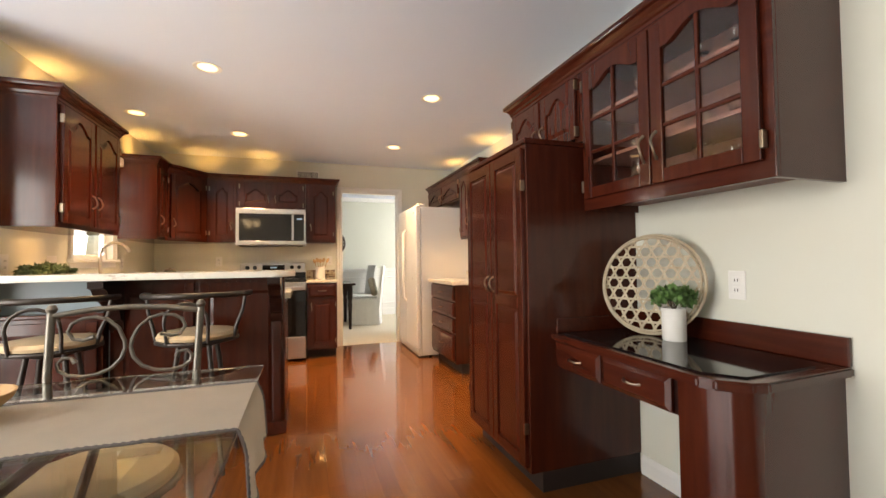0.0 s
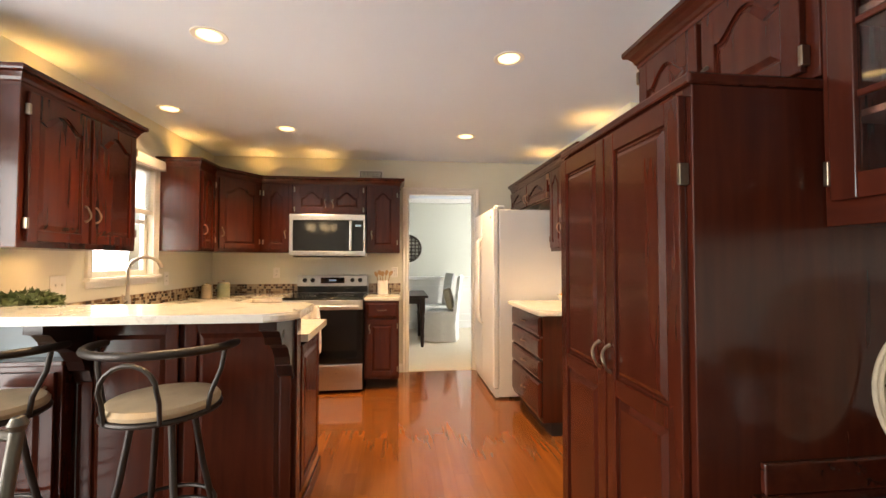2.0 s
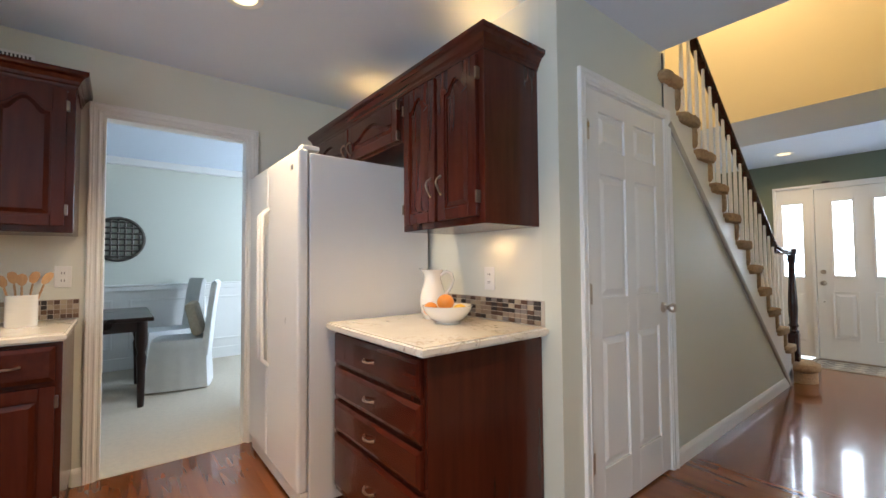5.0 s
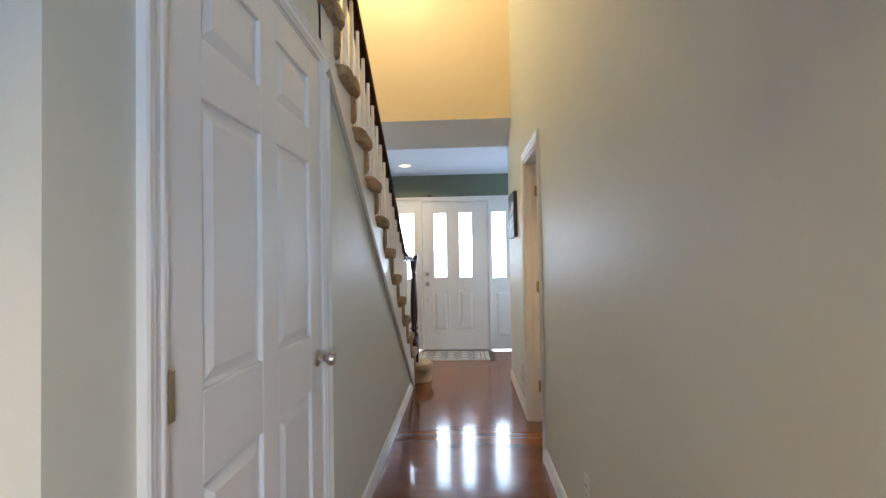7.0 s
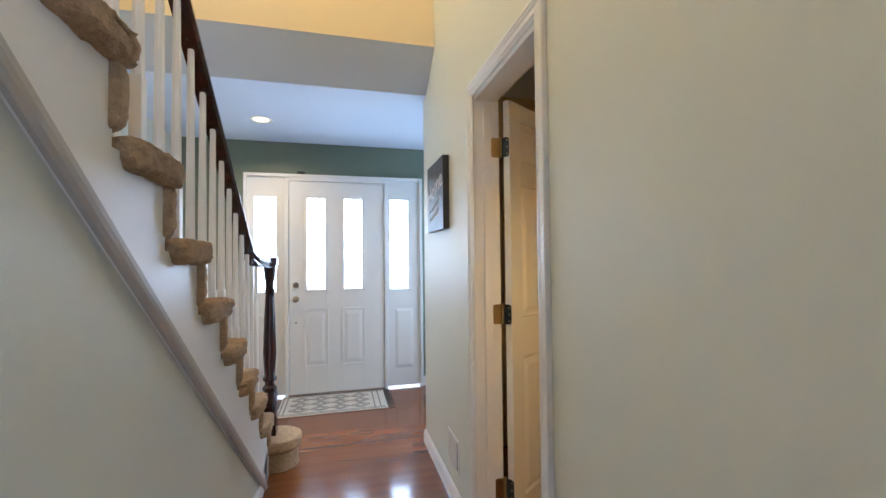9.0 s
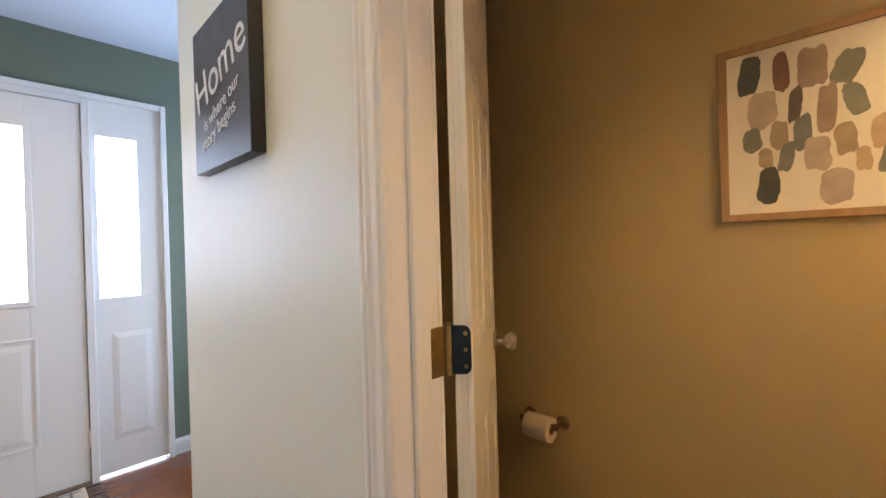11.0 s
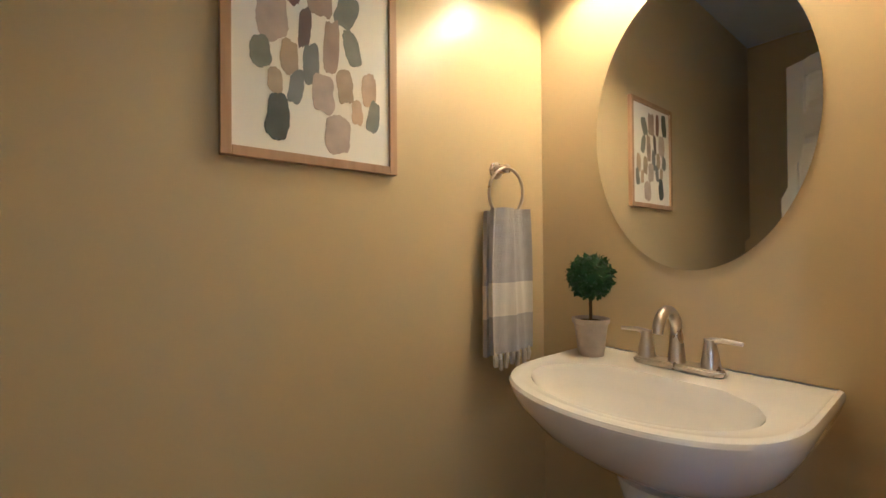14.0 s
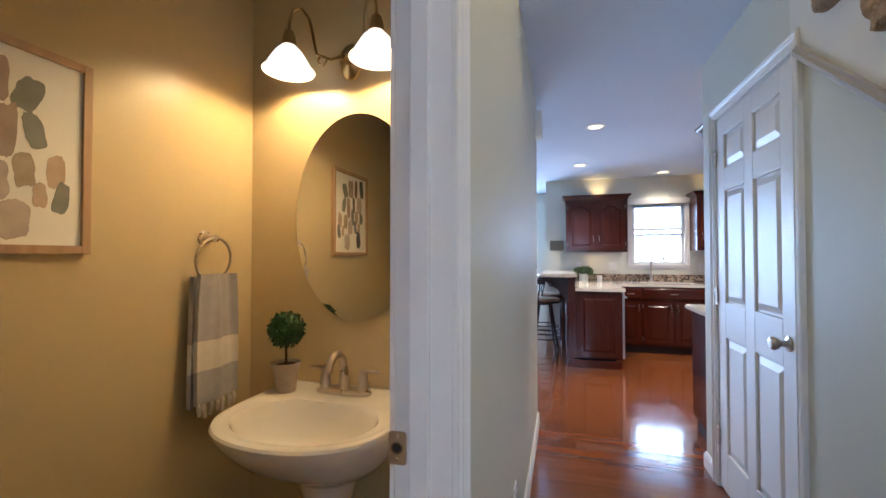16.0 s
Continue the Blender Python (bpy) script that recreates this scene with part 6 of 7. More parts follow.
def carpet_block(pts, y0, y1, seed, amp=0.011, cell=0.014):
    """Pile carpet over a rounded outline in x, z, drawn along y, with uneven tufts."""
    bm = bmesh.new()
    dense = []
    n = len(pts)
    for i in range(n):
        a, b = Vector(pts[i]), Vector(pts[(i + 1) % n])
        c = max(1, int((b - a).length / cell))
        dense += [a.lerp(b, k / c) for k in range(c)]
    ys = [y0, y0 + 0.006, y0 + 0.016, y0 + 0.030, y0 + 0.044, y0 + 0.06, y0 + 0.08, y0 + 0.10, y0 + 0.13, y0 + 0.17, y0 + 0.23, y0 + 0.35, y1]
    mid = sum(dense, Vector((0, 0))) / len(dense)
    rows = []
    for j, y in enumerate(ys):
        shrink = (0.62, 0.84, 0.95, 1.0)[min(j, 3)]
        row = []
        for p in dense:
            q = mid + (p - mid) * shrink
            v = Vector((q.x, y, q.y))
            d = noise.noise(v * 95 + Vector((seed, 0, 0))) * amp + noise.noise(v * 30) * amp * 0.7
            dirv = Vector((p.x - mid.x, 0, p.y - mid.y)).normalized()
            row.append(bm.verts.new(v + dirv * d + Vector((0, noise.noise(v * 80) * amp * (1 if j < 4 else 0), 0))))
        rows.append(row)
    for a, b in zip(rows, rows[1:]):
        for i in range(len(dense)):
            bm.faces.new((a[i], a[(i + 1) % len(dense)], b[(i + 1) % len(dense)], b[i]))
    bm.faces.new(rows[0])
    bm.faces.new(rows[-1])
    return bm


def round_rect(x0, x1, z0, z1, r, n=5):
    out = []
    for cx, cz, a0 in ((x1 - r, z1 - r, 0), (x0 + r, z1 - r, 90), (x0 + r, z0 + r, 180), (x1 - r, z0 + r, 270)):
        out += [(cx + r * math.cos(radians(a0 + 90 * k / n)), cz + r * math.sin(radians(a0 + 90 * k / n))) for k in range(n + 1)]
    return out


for k in range(2, 13):
    z = RISE * k
    nx = nose_x(k)
    part("tread", carpet_block(round_rect(nx - RUN - 0.02, nx, z - 0.07, z, 0.033), 4.262, 5.345, k), CARPET, sc, "tan pile carpet tread", True)
    part("riser", carpet_block(round_rect(nx - 0.065, nx - 0.022, z - RISE - 0.005, z - 0.05, 0.012), 4.283, 5.345, k + 40, 0.004), CARPET, sc, "tan pile carpet riser", True)
# rounded starting step
bm = bmesh.new()
seg = [(6.72, 5.34), (6.72, 4.30)] + corner(6.60, 4.27, 0.13, 0, -180, 12) + [(6.47, 4.34), (6.47, 5.34)]
lo = None
for zz, ins in ((0.003, 0.0), (0.11, 0.004), (0.118, -0.012), (0.135, -0.02), (0.165, -0.022), (0.185, -0.014), (0.196, 0.008)):
    row = []
    for x, y in seg:
        d = Vector((x - 6.60, y - 4.6 if y > 4.35 else y - 4.27, 0))
        d = Vector((d.x, d.y if y < 4.3 else 0, 0))
        d = d.normalized() if d.length else d
        w = Vector((x, y, zz)) - d * ins
        w += d * noise.noise(w * 90) * 0.005
        row.append(bm.verts.new(w))
    if lo:
        for i in range(len(row)):
            bm.faces.new((lo[i], lo[(i + 1) % len(row)], row[(i + 1) % len(row)], row[i]))
    else:
        bm.faces.new(row)
    lo = row
bm.faces.new(lo)
part("starting_step", bm, CARPET, sc, "rounded carpeted bottom step", True)
# saw-toothed stringer face between skirt and treads
bm = bmesh.new()
prism(bm, [(6.29, 0.0), (6.52, 0.0), (6.52, 0.18), (6.42, 0.18), (6.29, 0.10)], lambda u, v, d: Vector((u, 4.302 + d, v)), 0.03)
part("stringer", bm, STAIRPAINT, sc)
for k in range(2, 14):
    bm = bmesh.new()
    x1, x0 = nose_x(k) - 0.05, nose_x(k) - 0.05 - RUN
    prism(bm, [(x1, max(0.0, skirt_z(x1))), (x1, RISE * k - 0.035), (x0, RISE * k - 0.035), (x0, max(0.0, skirt_z(x0)))], lambda u, v, d: Vector((max(u, 3.76), 4.302 + d, min(v, 2.435))), 0.03)
    part("stringer", bm, STAIRPAINT, sc)
bm = bmesh.new()
dx, dz = math.cos(math.atan(0.803)), math.sin(math.atan(0.803))
prof = [(-0.006, 0.0), (-0.006, 0.010), (0.002, 0.016), (0.014, 0.018), (0.024, 0.012), (0.034, 0.012), (0.036, 0.0)]
rows = []
for x in (6.31, 3.80):
    rows.append([bm.verts.new((x + dz * q, 4.3015 - o, skirt_z(x) + dx * q)) for q, o in prof])
for i in range(len(prof)):
    j = (i + 1) % len(prof)
    bm.faces.new((rows[0][i], rows[0][j], rows[1][j], rows[1][i]))
bm.faces.new(rows[0])
bm.faces.new(rows[1])
part("skirt_moulding", bm, GREYTRIM, sc, "greige painted sloping moulding")


def rail_z(x):
    return 1.30 + 0.778 * (6.18 - x)


RY = 4.365
bm = bmesh.new()
prof = [(-0.026, -0.030), (0.026, -0.030), (0.022, -0.012), (0.030, 0.0), (0.030, 0.014), (0.018, 0.028), (-0.018, 0.028), (-0.030, 0.014), (-0.030, 0.0), (-0.022, -0.012)]
way = [(6.60, 1.285), (6.42, 1.285), (6.30, 1.30), (6.22, 1.338)] + [(x, rail_z(x) + 0.055) for x in (6.10, 5.2, 4.5, 3.9)]
rows = []
for x, z in way:
    bend = -0.05 * max(0.0, min(1.0, (x - 6.22) / 0.25))
    rows.append([bm.verts.new((x, RY + bend + o, z + h)) for o, h in prof])
for a, b in zip(rows, rows[1:]):
    for i in range(len(prof)):
        j = (i + 1) % len(prof)
        bm.faces.new((a[i], a[j], b[j], b[i]))
bm.faces.new(rows[0])
bm.faces.new(rows[-1])
part("handrail", bm, NEWELWOOD, sc, "dark stained handrail")
nw = bmesh.new()
NY = RY - 0.05
box(nw, 6.553, 6.647, NY - 0.047, NY + 0.047, 1.262, 1.320, 0.006)
box(nw, 6.558, 6.642, NY - 0.042, NY + 0.042, 0.19, 0.47, 0.004)
lathe(nw, [(0.034, 0.27), (0.044, 0.285), (0.044, 0.295), (0.030, 0.31), (0.030, 0.33), (0.042, 0.345), (0.042, 0.355), (0.032, 0.37), (0.037, 0.45), (0.040, 0.52), (0.036, 0.66), (0.027, 0.86), (0.024, 0.89), (0.033, 0.905), (0.033, 0.915), (0.024, 0.93), (0.026, 0.96), (0.034, 1.0), (0.038, 1.068)], (6.60, NY, 0.196), 20)
part("newel_post", nw, NEWELWOOD, sc, "dark turned newel post", True)
for k in range(2, 12):
    for f in (0.10, 0.60):
        x = nose_x(k) - 0.02 - f * RUN
        top = rail_z(x) + 0.03 if x < 6.2 else 1.26
        z0 = RISE * k - 0.012
        if top > 2.9:
            continue
        bm = bmesh.new()
        box(bm, x - 0.0145, x + 0.0145, RY - 0.0145, RY + 0.0145, z0, z0 + 0.22, 0.002)
        tube(bm, [(x, RY, z0 + 0.21), (x, RY, z0 + 0.3), (x, RY, top)], [0.015, 0.0145, 0.0105], 8)
        part("baluster", bm, TRIM, sc)

# ---- front door ----
fd = thing("front_door", (7.95, 3.9, 0), "white front door with two tall panes between sidelights", "door")
DF = 7.935
LITES = [(4.008, 4.190), (3.655, 3.840)]
bm = bmesh.new()
box(bm, DF, DF + 0.045, 3.445, 3.655, 0.02, 2.06, 0.001)
box(bm, DF, DF + 0.045, 3.840, 4.008, 0.02, 2.06, 0.001)
box(bm, DF, DF + 0.045, 4.190, 4.345, 0.02, 2.06, 0.001)
for y0, y1 in LITES:
    box(bm, DF + 0.0002, DF + 0.045, y0, y1, 1.905, 2.06)
    box(bm, DF + 0.0002, DF + 0.045, y0, y1, 0.02, 1.01)
leaf = part("door_leaf", bm, TRIM, fd)
mdoor = pose(DF, 0, 0, 0, 0, -90)
for y0, y1 in LITES:
    bm = bmesh.new()
    for a in ((y0 - 0.02, y0 + 0.008, 0.99, 1.925), (y1 - 0.008, y1 + 0.02, 0.99, 1.925), (y0 + 0.008, y1 - 0.008, 0.99, 1.018), (y0 + 0.008, y1 - 0.008, 1.897, 1.925)):
        box(bm, DF - 0.008, DF + 0.004, a[0], a[1], a[2], a[3], 0.003)
    part("lite_frame", bm, TRIM, leaf)
    p = part("pane", B(DF + 0.02, DF + 0.024, y0, y1, 1.01, 1.905), PANE, leaf)
    p.visible_shadow = False
    bm = bmesh.new()
    c0, c1 = (y0 + y1) / 2 - 0.115, (y0 + y1) / 2 + 0.115
    for a in ((c0, c0 + 0.014, 0.27, 0.83), (c1 - 0.014, c1, 0.27, 0.83), (c0 + 0.014, c1 - 0.014, 0.27, 0.284), (c0 + 0.014, c1 - 0.014, 0.816, 0.83)):
        box(bm, DF - 0.005, DF + 0.003, a[0], a[1], a[2], a[3], 0.002)
    part("panel_moulding", bm, TRIM, leaf)
    bm = bmesh.new()
    panel_mesh(bm, -c1 + 0.03, -c0 - 0.03, 0.30, 0.80, -0.0005, 0, mdoor, 0.005, 0.03)
    part("raised_panel", bm, TRIM, leaf)
for z, r in ((1.06, 0.028), (0.925, 0.030)):
    bm = bmesh.new()
    lathe(bm, [(0, 0), (r, 0), (r, 0.008), (0.014, 0.014), (0.014, 0.03), (0.026, 0.045), (0.026, 0.058), (0, 0.066)] if z < 1 else [(0, 0), (r, 0), (r * 0.9, 0.014), (0, 0.016)], n=20, m=pose(DF, 4.285, z, 0, -90))
    part("knob" if z < 1 else "deadbolt", bm, NICKEL, leaf, smooth=True)
bm = bmesh.new()
lathe(bm, [(0, 0), (0.008, 0), (0.008, 0.004), (0, 0.004)], n=12, m=pose(DF, 4.285, 0.70, 0, -90))
part("screw_cap", bm, SLOT, leaf)
for z in (0.25, 1.05, 1.85):
    part("hinge", B(DF - 0.008, DF + 0.002, 3.434, 3.444, z - 0.05, z + 0.05, bevel=0.002), TRIM, leaf)
bm = bmesh.new()
for a in ((3.05, 3.078, 0, 2.13), (3.405, 3.440, 0, 2.095), (4.350, 4.385, 0, 2.095), (4.722, 4.75, 0, 2.13), (3.078, 4.722, 2.098, 2.13), (3.44, 4.35, 2.063, 2.098)):
    box(bm, DF - 0.012, DF + 0.10, a[0], a[1], a[2], a[3], 0.003)
part("door_frame", bm, TRIM, fd)
bm = bmesh.new()
for a in ((3.40, 3.462), (4.328, 4.39)):
    box(bm, DF + 0.046, DF + 0.085, a[0], a[1], 0.0, 2.07)
box(bm, DF + 0.046, DF + 0.085, 3.462, 4.328, 2.045, 2.07)
part("door_stop", bm, TRIM, fd)
part("threshold", B(DF - 0.03, DF + 0.08, 3.44, 4.35, 0.001, 0.018, bevel=0.004), BRONZE, fd)
for y0, y1, g0, g1 in ((3.078, 3.405, 3.194, 3.380), (4.385, 4.722, 4.463, 4.660)):
    s = part("sidelight", B(DF + 0.012, DF + 0.05, y0, y1, 0.02, 1.0, bevel=0.002), TRIM, fd)
    bm = bmesh.new()
    for a in ((y0, g0, 1.0005, 2.098), (g1, y1, 1.0005, 2.098), (g0, g1, 1.905, 2.098)):
        box(bm, DF + 0.012, DF + 0.05, a[0], a[1], a[2], a[3])
    part("upper_frame", bm, TRIM, s)
    p = part("pane", B(DF + 0.025, DF + 0.029, g0, g1, 1.0005, 1.905), PANE, s)
    p.visible_shadow = False
    bm = bmesh.new()
    panel_mesh(bm, -(y1 - 0.07), -(y0 + 0.07), 0.20, 0.80, -0.0005, 0, pose(DF + 0.012, 0, 0, 0, 0, -90), 0.006, 0.03)
    part("raised_panel", bm, TRIM, s)
bm = bmesh.new()
box(bm, DF - 0.02, DF - 0.002 + 0.02, 4.20, 4.27, 2.131, 2.155, 0.003)
solo("door_sensor", bm, SLOT, "small dark door sensor on the front door frame", "sensor")
solo("backdrop_front", B(9.2, 9.25, 1.0, 7.0, -0.4, 4.0), glow("porch_daylight", (0.92, 0.97, 1.0), 7.0), "bright overcast daylight beyond the front door", "backdrop", kind="structure")
solo("backdrop_side", B(-2.6, -2.55, 2.9, 7.0, 0.0, 4.2), glow("yard_daylight", (0.85, 0.93, 1.0), 8.0), "bright overcast daylight beyond the sink window", "backdrop", kind="structure")

# rug by the door
rg = thing("door_rug", (7.66, 3.92, 0.001), "grey and cream diamond-woven rug at the front door", "rug")
part("weave", B(7.40, 7.92, 3.47, 4.40, 0.001, 0.008, bevel=0.002), RUGCREAM, rg)
def rug_strip(x0, y0, x1, y1, w=0.011):
    bm = bmesh.new()
    d = Vector((x1 - x0, y1 - y0)).normalized()
    n = Vector((-d.y, d.x)) * w / 2
    prism(bm, [(x0 + n.x, y0 + n.y), (x0 - n.x, y0 - n.y), (x1 - n.x, y1 - n.y), (x1 + n.x, y1 + n.y)], lambda u, v, q: Vector((u, v, 0.0083 + q)), 0.0012)
    part("woven_line", bm, RUGGREY, rg)


for c in range(4):
    yc = 3.70 + c * 0.175
    for xc in (7.53, 7.66, 7.79):
        for s in (1.0, 0.55):
            a, b = 0.062 * s, 0.082 * s
            rug_strip(xc, yc - b, xc + a, yc, 0.013)
            rug_strip(xc + a, yc, xc, yc + b, 0.013)
            rug_strip(xc, yc + b, xc - a, yc, 0.013)
            rug_strip(xc - a, yc, xc, yc - b, 0.013)
for y in (3.53, 3.58, 4.345, 4.38):
    rug_strip(7.42, y, 7.90, y, 0.012)
for x in (7.42, 7.445, 7.875, 7.90):
    rug_strip(x, 3.49, x, 4.38, 0.010)
for k in range(18):
    x = 7.41 + k * 0.029
    part("tassel", T([(x, 3.47, 0.006), (x + 0.004 * math.sin(k * 3), 3.44, 0.005), (x + 0.010 * math.sin(k * 5), 3.40, 0.004)], [0.003, 0.0045, 0.003], 5), RUGGREY, rg)

# sign
sg = thing("wall_sign", (6.16, HR, 1.67), "dark wooden sign with white lettering on the hallway wall", "sign")
part("board", B(5.955, 6.36, HR + 0.0005, HR + 0.036, 1.465, 1.875, bevel=0.002), SIGNBLACK, sg)
for words, size, cx, cz in (("Home", 0.15, 6.155, 1.715), ("is where our", 0.052, 6.145, 1.62), ("story begins", 0.052, 6.165, 1.565)):
    tc = bpy.data.curves.new("lettering", "FONT")
    tc.body, tc.size, tc.extrude, tc.align_x, tc.align_y = words, size, 0.0006, "CENTER", "CENTER"
    to = new("lettering", tc)
    tme = bpy.data.meshes.new_from_object(to.evaluated_get(bpy.context.evaluated_depsgraph_get()))
    bpy.data.objects.remove(to)
    tme.materials.append(SIGNWHITE)
    lt = new("lettering", tme)
    lt.matrix_basis = Matrix.Translation(-ORIGIN[sg]) @ pose(cx, HR + 0.0372, cz, 90, -14, 180)
    lt.parent = sg
    lt["label"] = "white painted words"

# ---- dining room seen through the doorway ----
trim_run("trim_wainscot", "white panelled wainscot of the dining room", (-0.98, 4.0, 9.235, 9.249, 0.0, 0.90), bevel=0.0)
trim_run("trim_chair_rail", "white chair rail of the dining room", (-0.98, 4.0, 9.20, 9.249, 0.90, 0.95), (-0.98, 4.0, 9.215, 9.249, 0.955, 0.975), (-0.98, 4.0, 9.22, 9.249, 0.0, 0.14))
trim_run("trim_dining_crown", "white crown moulding of the dining room", (-0.98, 4.0, 9.17, 9.249, 2.36, 2.44), (3.94, 3.999, 6.40, 9.17, 2.36, 2.44))
for x in (0.6, 1.35, 2.10, 2.85, 3.45):
    w = 0.6 if x < 3.4 else 0.45
    bm = bmesh.new()
    for a in ((x, x + 0.025, 0.24, 0.80), (x + w - 0.025, x + w, 0.24, 0.80), (x + 0.025, x + w - 0.025, 0.24, 0.265), (x + 0.025, x + w - 0.025, 0.775, 0.80)):
        box(bm, a[0], a[1], 9.219, 9.2345, a[2], a[3], 0.004)
    solo("trim_panel_mould", bm, TRIM, "white picture-frame moulding on the wainscot", "trim", kind="structure")
# glowing panel added outside the unseen window
solo("backdrop_dining", B(5.0, 5.05, 6.0, 10.0, 0, 3.5), glow("dining_glow_panel", (0.90, 0.96, 1.0), 3.0), "glowing panel added beyond the assumed dining room window", "backdrop", kind="structure")

dt = thing("dark_table", (0.65, 8.0, 0), "dark wooden dining table with turned legs", "table")
part("tabletop", B(-0.2, 1.49, 7.48, 8.55, 0.73, 0.765, bevel=0.006), DARKWOOD, dt)
part("apron", B(-0.12, 1.42, 7.56, 8.47, 0.64, 0.7295), DARKWOOD, dt)
for x in (-0.09, 1.41):
    for y in (7.58, 8.45):
        bm = bmesh.new()
        lathe(bm, [(0, 0), (0.022, 0), (0.026, 0.05), (0.030, 0.30), (0.038, 0.42), (0.028, 0.46), (0.042, 0.52), (0.042, 0.7295), (0, 0.7295)], (x, y, 0), 16)
        part("leg", bm, DARKWOOD, dt, smooth=True)


def skirted_chair(place):
    c = thing("slipcovered_chair", (0, 0, 0), "pale grey slipcovered dining chair with a long skirt", "chair", "chairs in the dining room")
    bm = bmesh.new()
    rows = []
    for z, a, b in ((0.01, 0.255, 0.27), (0.2, 0.245, 0.26), (0.40, 0.235, 0.25), (0.455, 0.232, 0.245), (0.475, 0.22, 0.235)):
        row = []
        for k in range(40):
            t = 2 * math.pi * k / 40
            cx, cy = math.cos(t), math.sin(t)
            s = 1 / max(abs(cx), abs(cy)) ** 0.8
            f = 1 + (0.02 * math.sin(k * 2.2) if z < 0.3 else 0)
            row.append(bm.verts.new((a * cx * s * f, b * cy * s * f, z)))
        rows.append(row)
    for p, q in zip(rows, rows[1:]):
        for i in range(40):
            bm.faces.new((p[i], p[(i + 1) % 40], q[(i + 1) % 40], q[i]))
    bm.faces.new(rows[0])
    bm.faces.new(rows[-1])
    part("skirted_seat", bm, SLIPCOVER, c, smooth=True)
    bm = bmesh.new()
    prism(bm, [(0.20, 0.30), (0.245, 0.30), (0.285, 0.75), (0.325, 1.02), (0.31, 1.04), (0.28, 1.04), (0.255, 0.9), (0.22, 0.6), (0.20, 0.45)], lambda u, v, d: Vector((-0.235 + d, u, v)), 0.47)
    bmesh.ops.bevel(bm, geom=bm.edges[:], offset=0.012, segments=2, affect="EDGES")
    part("backrest", bm, SLIPCOVER, c, smooth=True)
    c.matrix_basis = place
    return c


sk1 = skirted_chair(pose(1.76, 8.12, 0.004, 0, 0, -104))
copy_thing(sk1, pose(1.70, 8.88, 0.004, 0, 0, -80))
copy_thing(sk1, pose(2.62, 6.95, 0.004, 0, 0, -80))
cu = bmesh.new()
box(cu, -0.18, 0.18, -0.05, 0.05, -0.17, 0.17, 0.045)
bmesh.ops.transform(cu, matrix=pose(1.87, 8.09, 0.665, 14, 0, -104), verts=cu.verts)
solo("throw_pillow", cu, mat("pillow_print", (0.55, 0.48, 0.36), 0.9, dark=(0.30, 0.25, 0.18), scale=26), "patterned beige throw pillow on a slipcovered chair", "pillow", smooth=True)
wa = thing("wall_medallion", (1.24, 9.245, 1.50), "round dark pierced metal wall medallion", "wall decor")
bm = bmesh.new()
ring = [(1.24 + 0.24 * math.cos(2 * math.pi * k / 40), 9.225, 1.50 + 0.24 * math.sin(2 * math.pi * k / 40)) for k in range(40)]
tube(bm, ring, 0.018, 8, closed=True)
part("rim", bm, IRON, wa)
for k in range(-3, 4):
    o = k * 0.066
    hf = math.sqrt(0.24 ** 2 - o ** 2)
    part("bar", T([(1.24 - hf, 9.225, 1.50 + o), (1.24 + hf, 9.225, 1.50 + o)], 0.012, 6), IRON, wa)
    part("bar", T([(1.24 + o, 9.231, 1.50 - hf), (1.24 + o, 9.231, 1.50 + hf)], 0.012, 6), IRON, wa)

# ---- powder room ----
# framed print
fp = thing("framed_print", (5.03, 2.30, 1.28), "abstract watercolour print in a pale wooden frame", "picture")
FX0, FX1, FZ0, FZ1, FYB, FYF = 4.836, 5.227, 1.279, 1.756, 2.3005, 2.318
fw = 0.020
bm = bmesh.new()
for a in ((FX0, FX0 + fw, FZ0, FZ1), (FX1 - fw, FX1, FZ0, FZ1), (FX0 + fw, FX1 - fw, FZ0, FZ0 + fw), (FX0 + fw, FX1 - fw, FZ1 - fw, FZ1)):
    box(bm, a[0], a[1], FYB, FYF, a[2], a[3], 0.0015)
part("frame", bm, PALEWOOD, fp, "pale oak frame")
part("paper", B(FX0 + fw, FX1 - fw, FYB + 0.002, FYF - 0.008, FZ0 + fw, FZ1 - fw), PAPER, fp)
# brush marks: across and down from the top left of the sheet, width, height, hue
INK = {"d": (0.075, 0.09, 0.092), "r": (0.17, 0.095, 0.085), "t": (0.32, 0.25, 0.205), "g": (0.19, 0.20, 0.175), "p": (0.44, 0.37, 0.32), "o": (0.36, 0.29, 0.20), "b": (0.17, 0.18, 0.185), "k": (0.13, 0.10, 0.10), "s": (0.46, 0.35, 0.24)}
INKMAT = {k: mat("watercolour_" + k, [min(1, c * 1.5 + 0.03) for c in v], 0.9, scale=16, dark=[c * 0.62 for c in v]) for k, v in INK.items()}
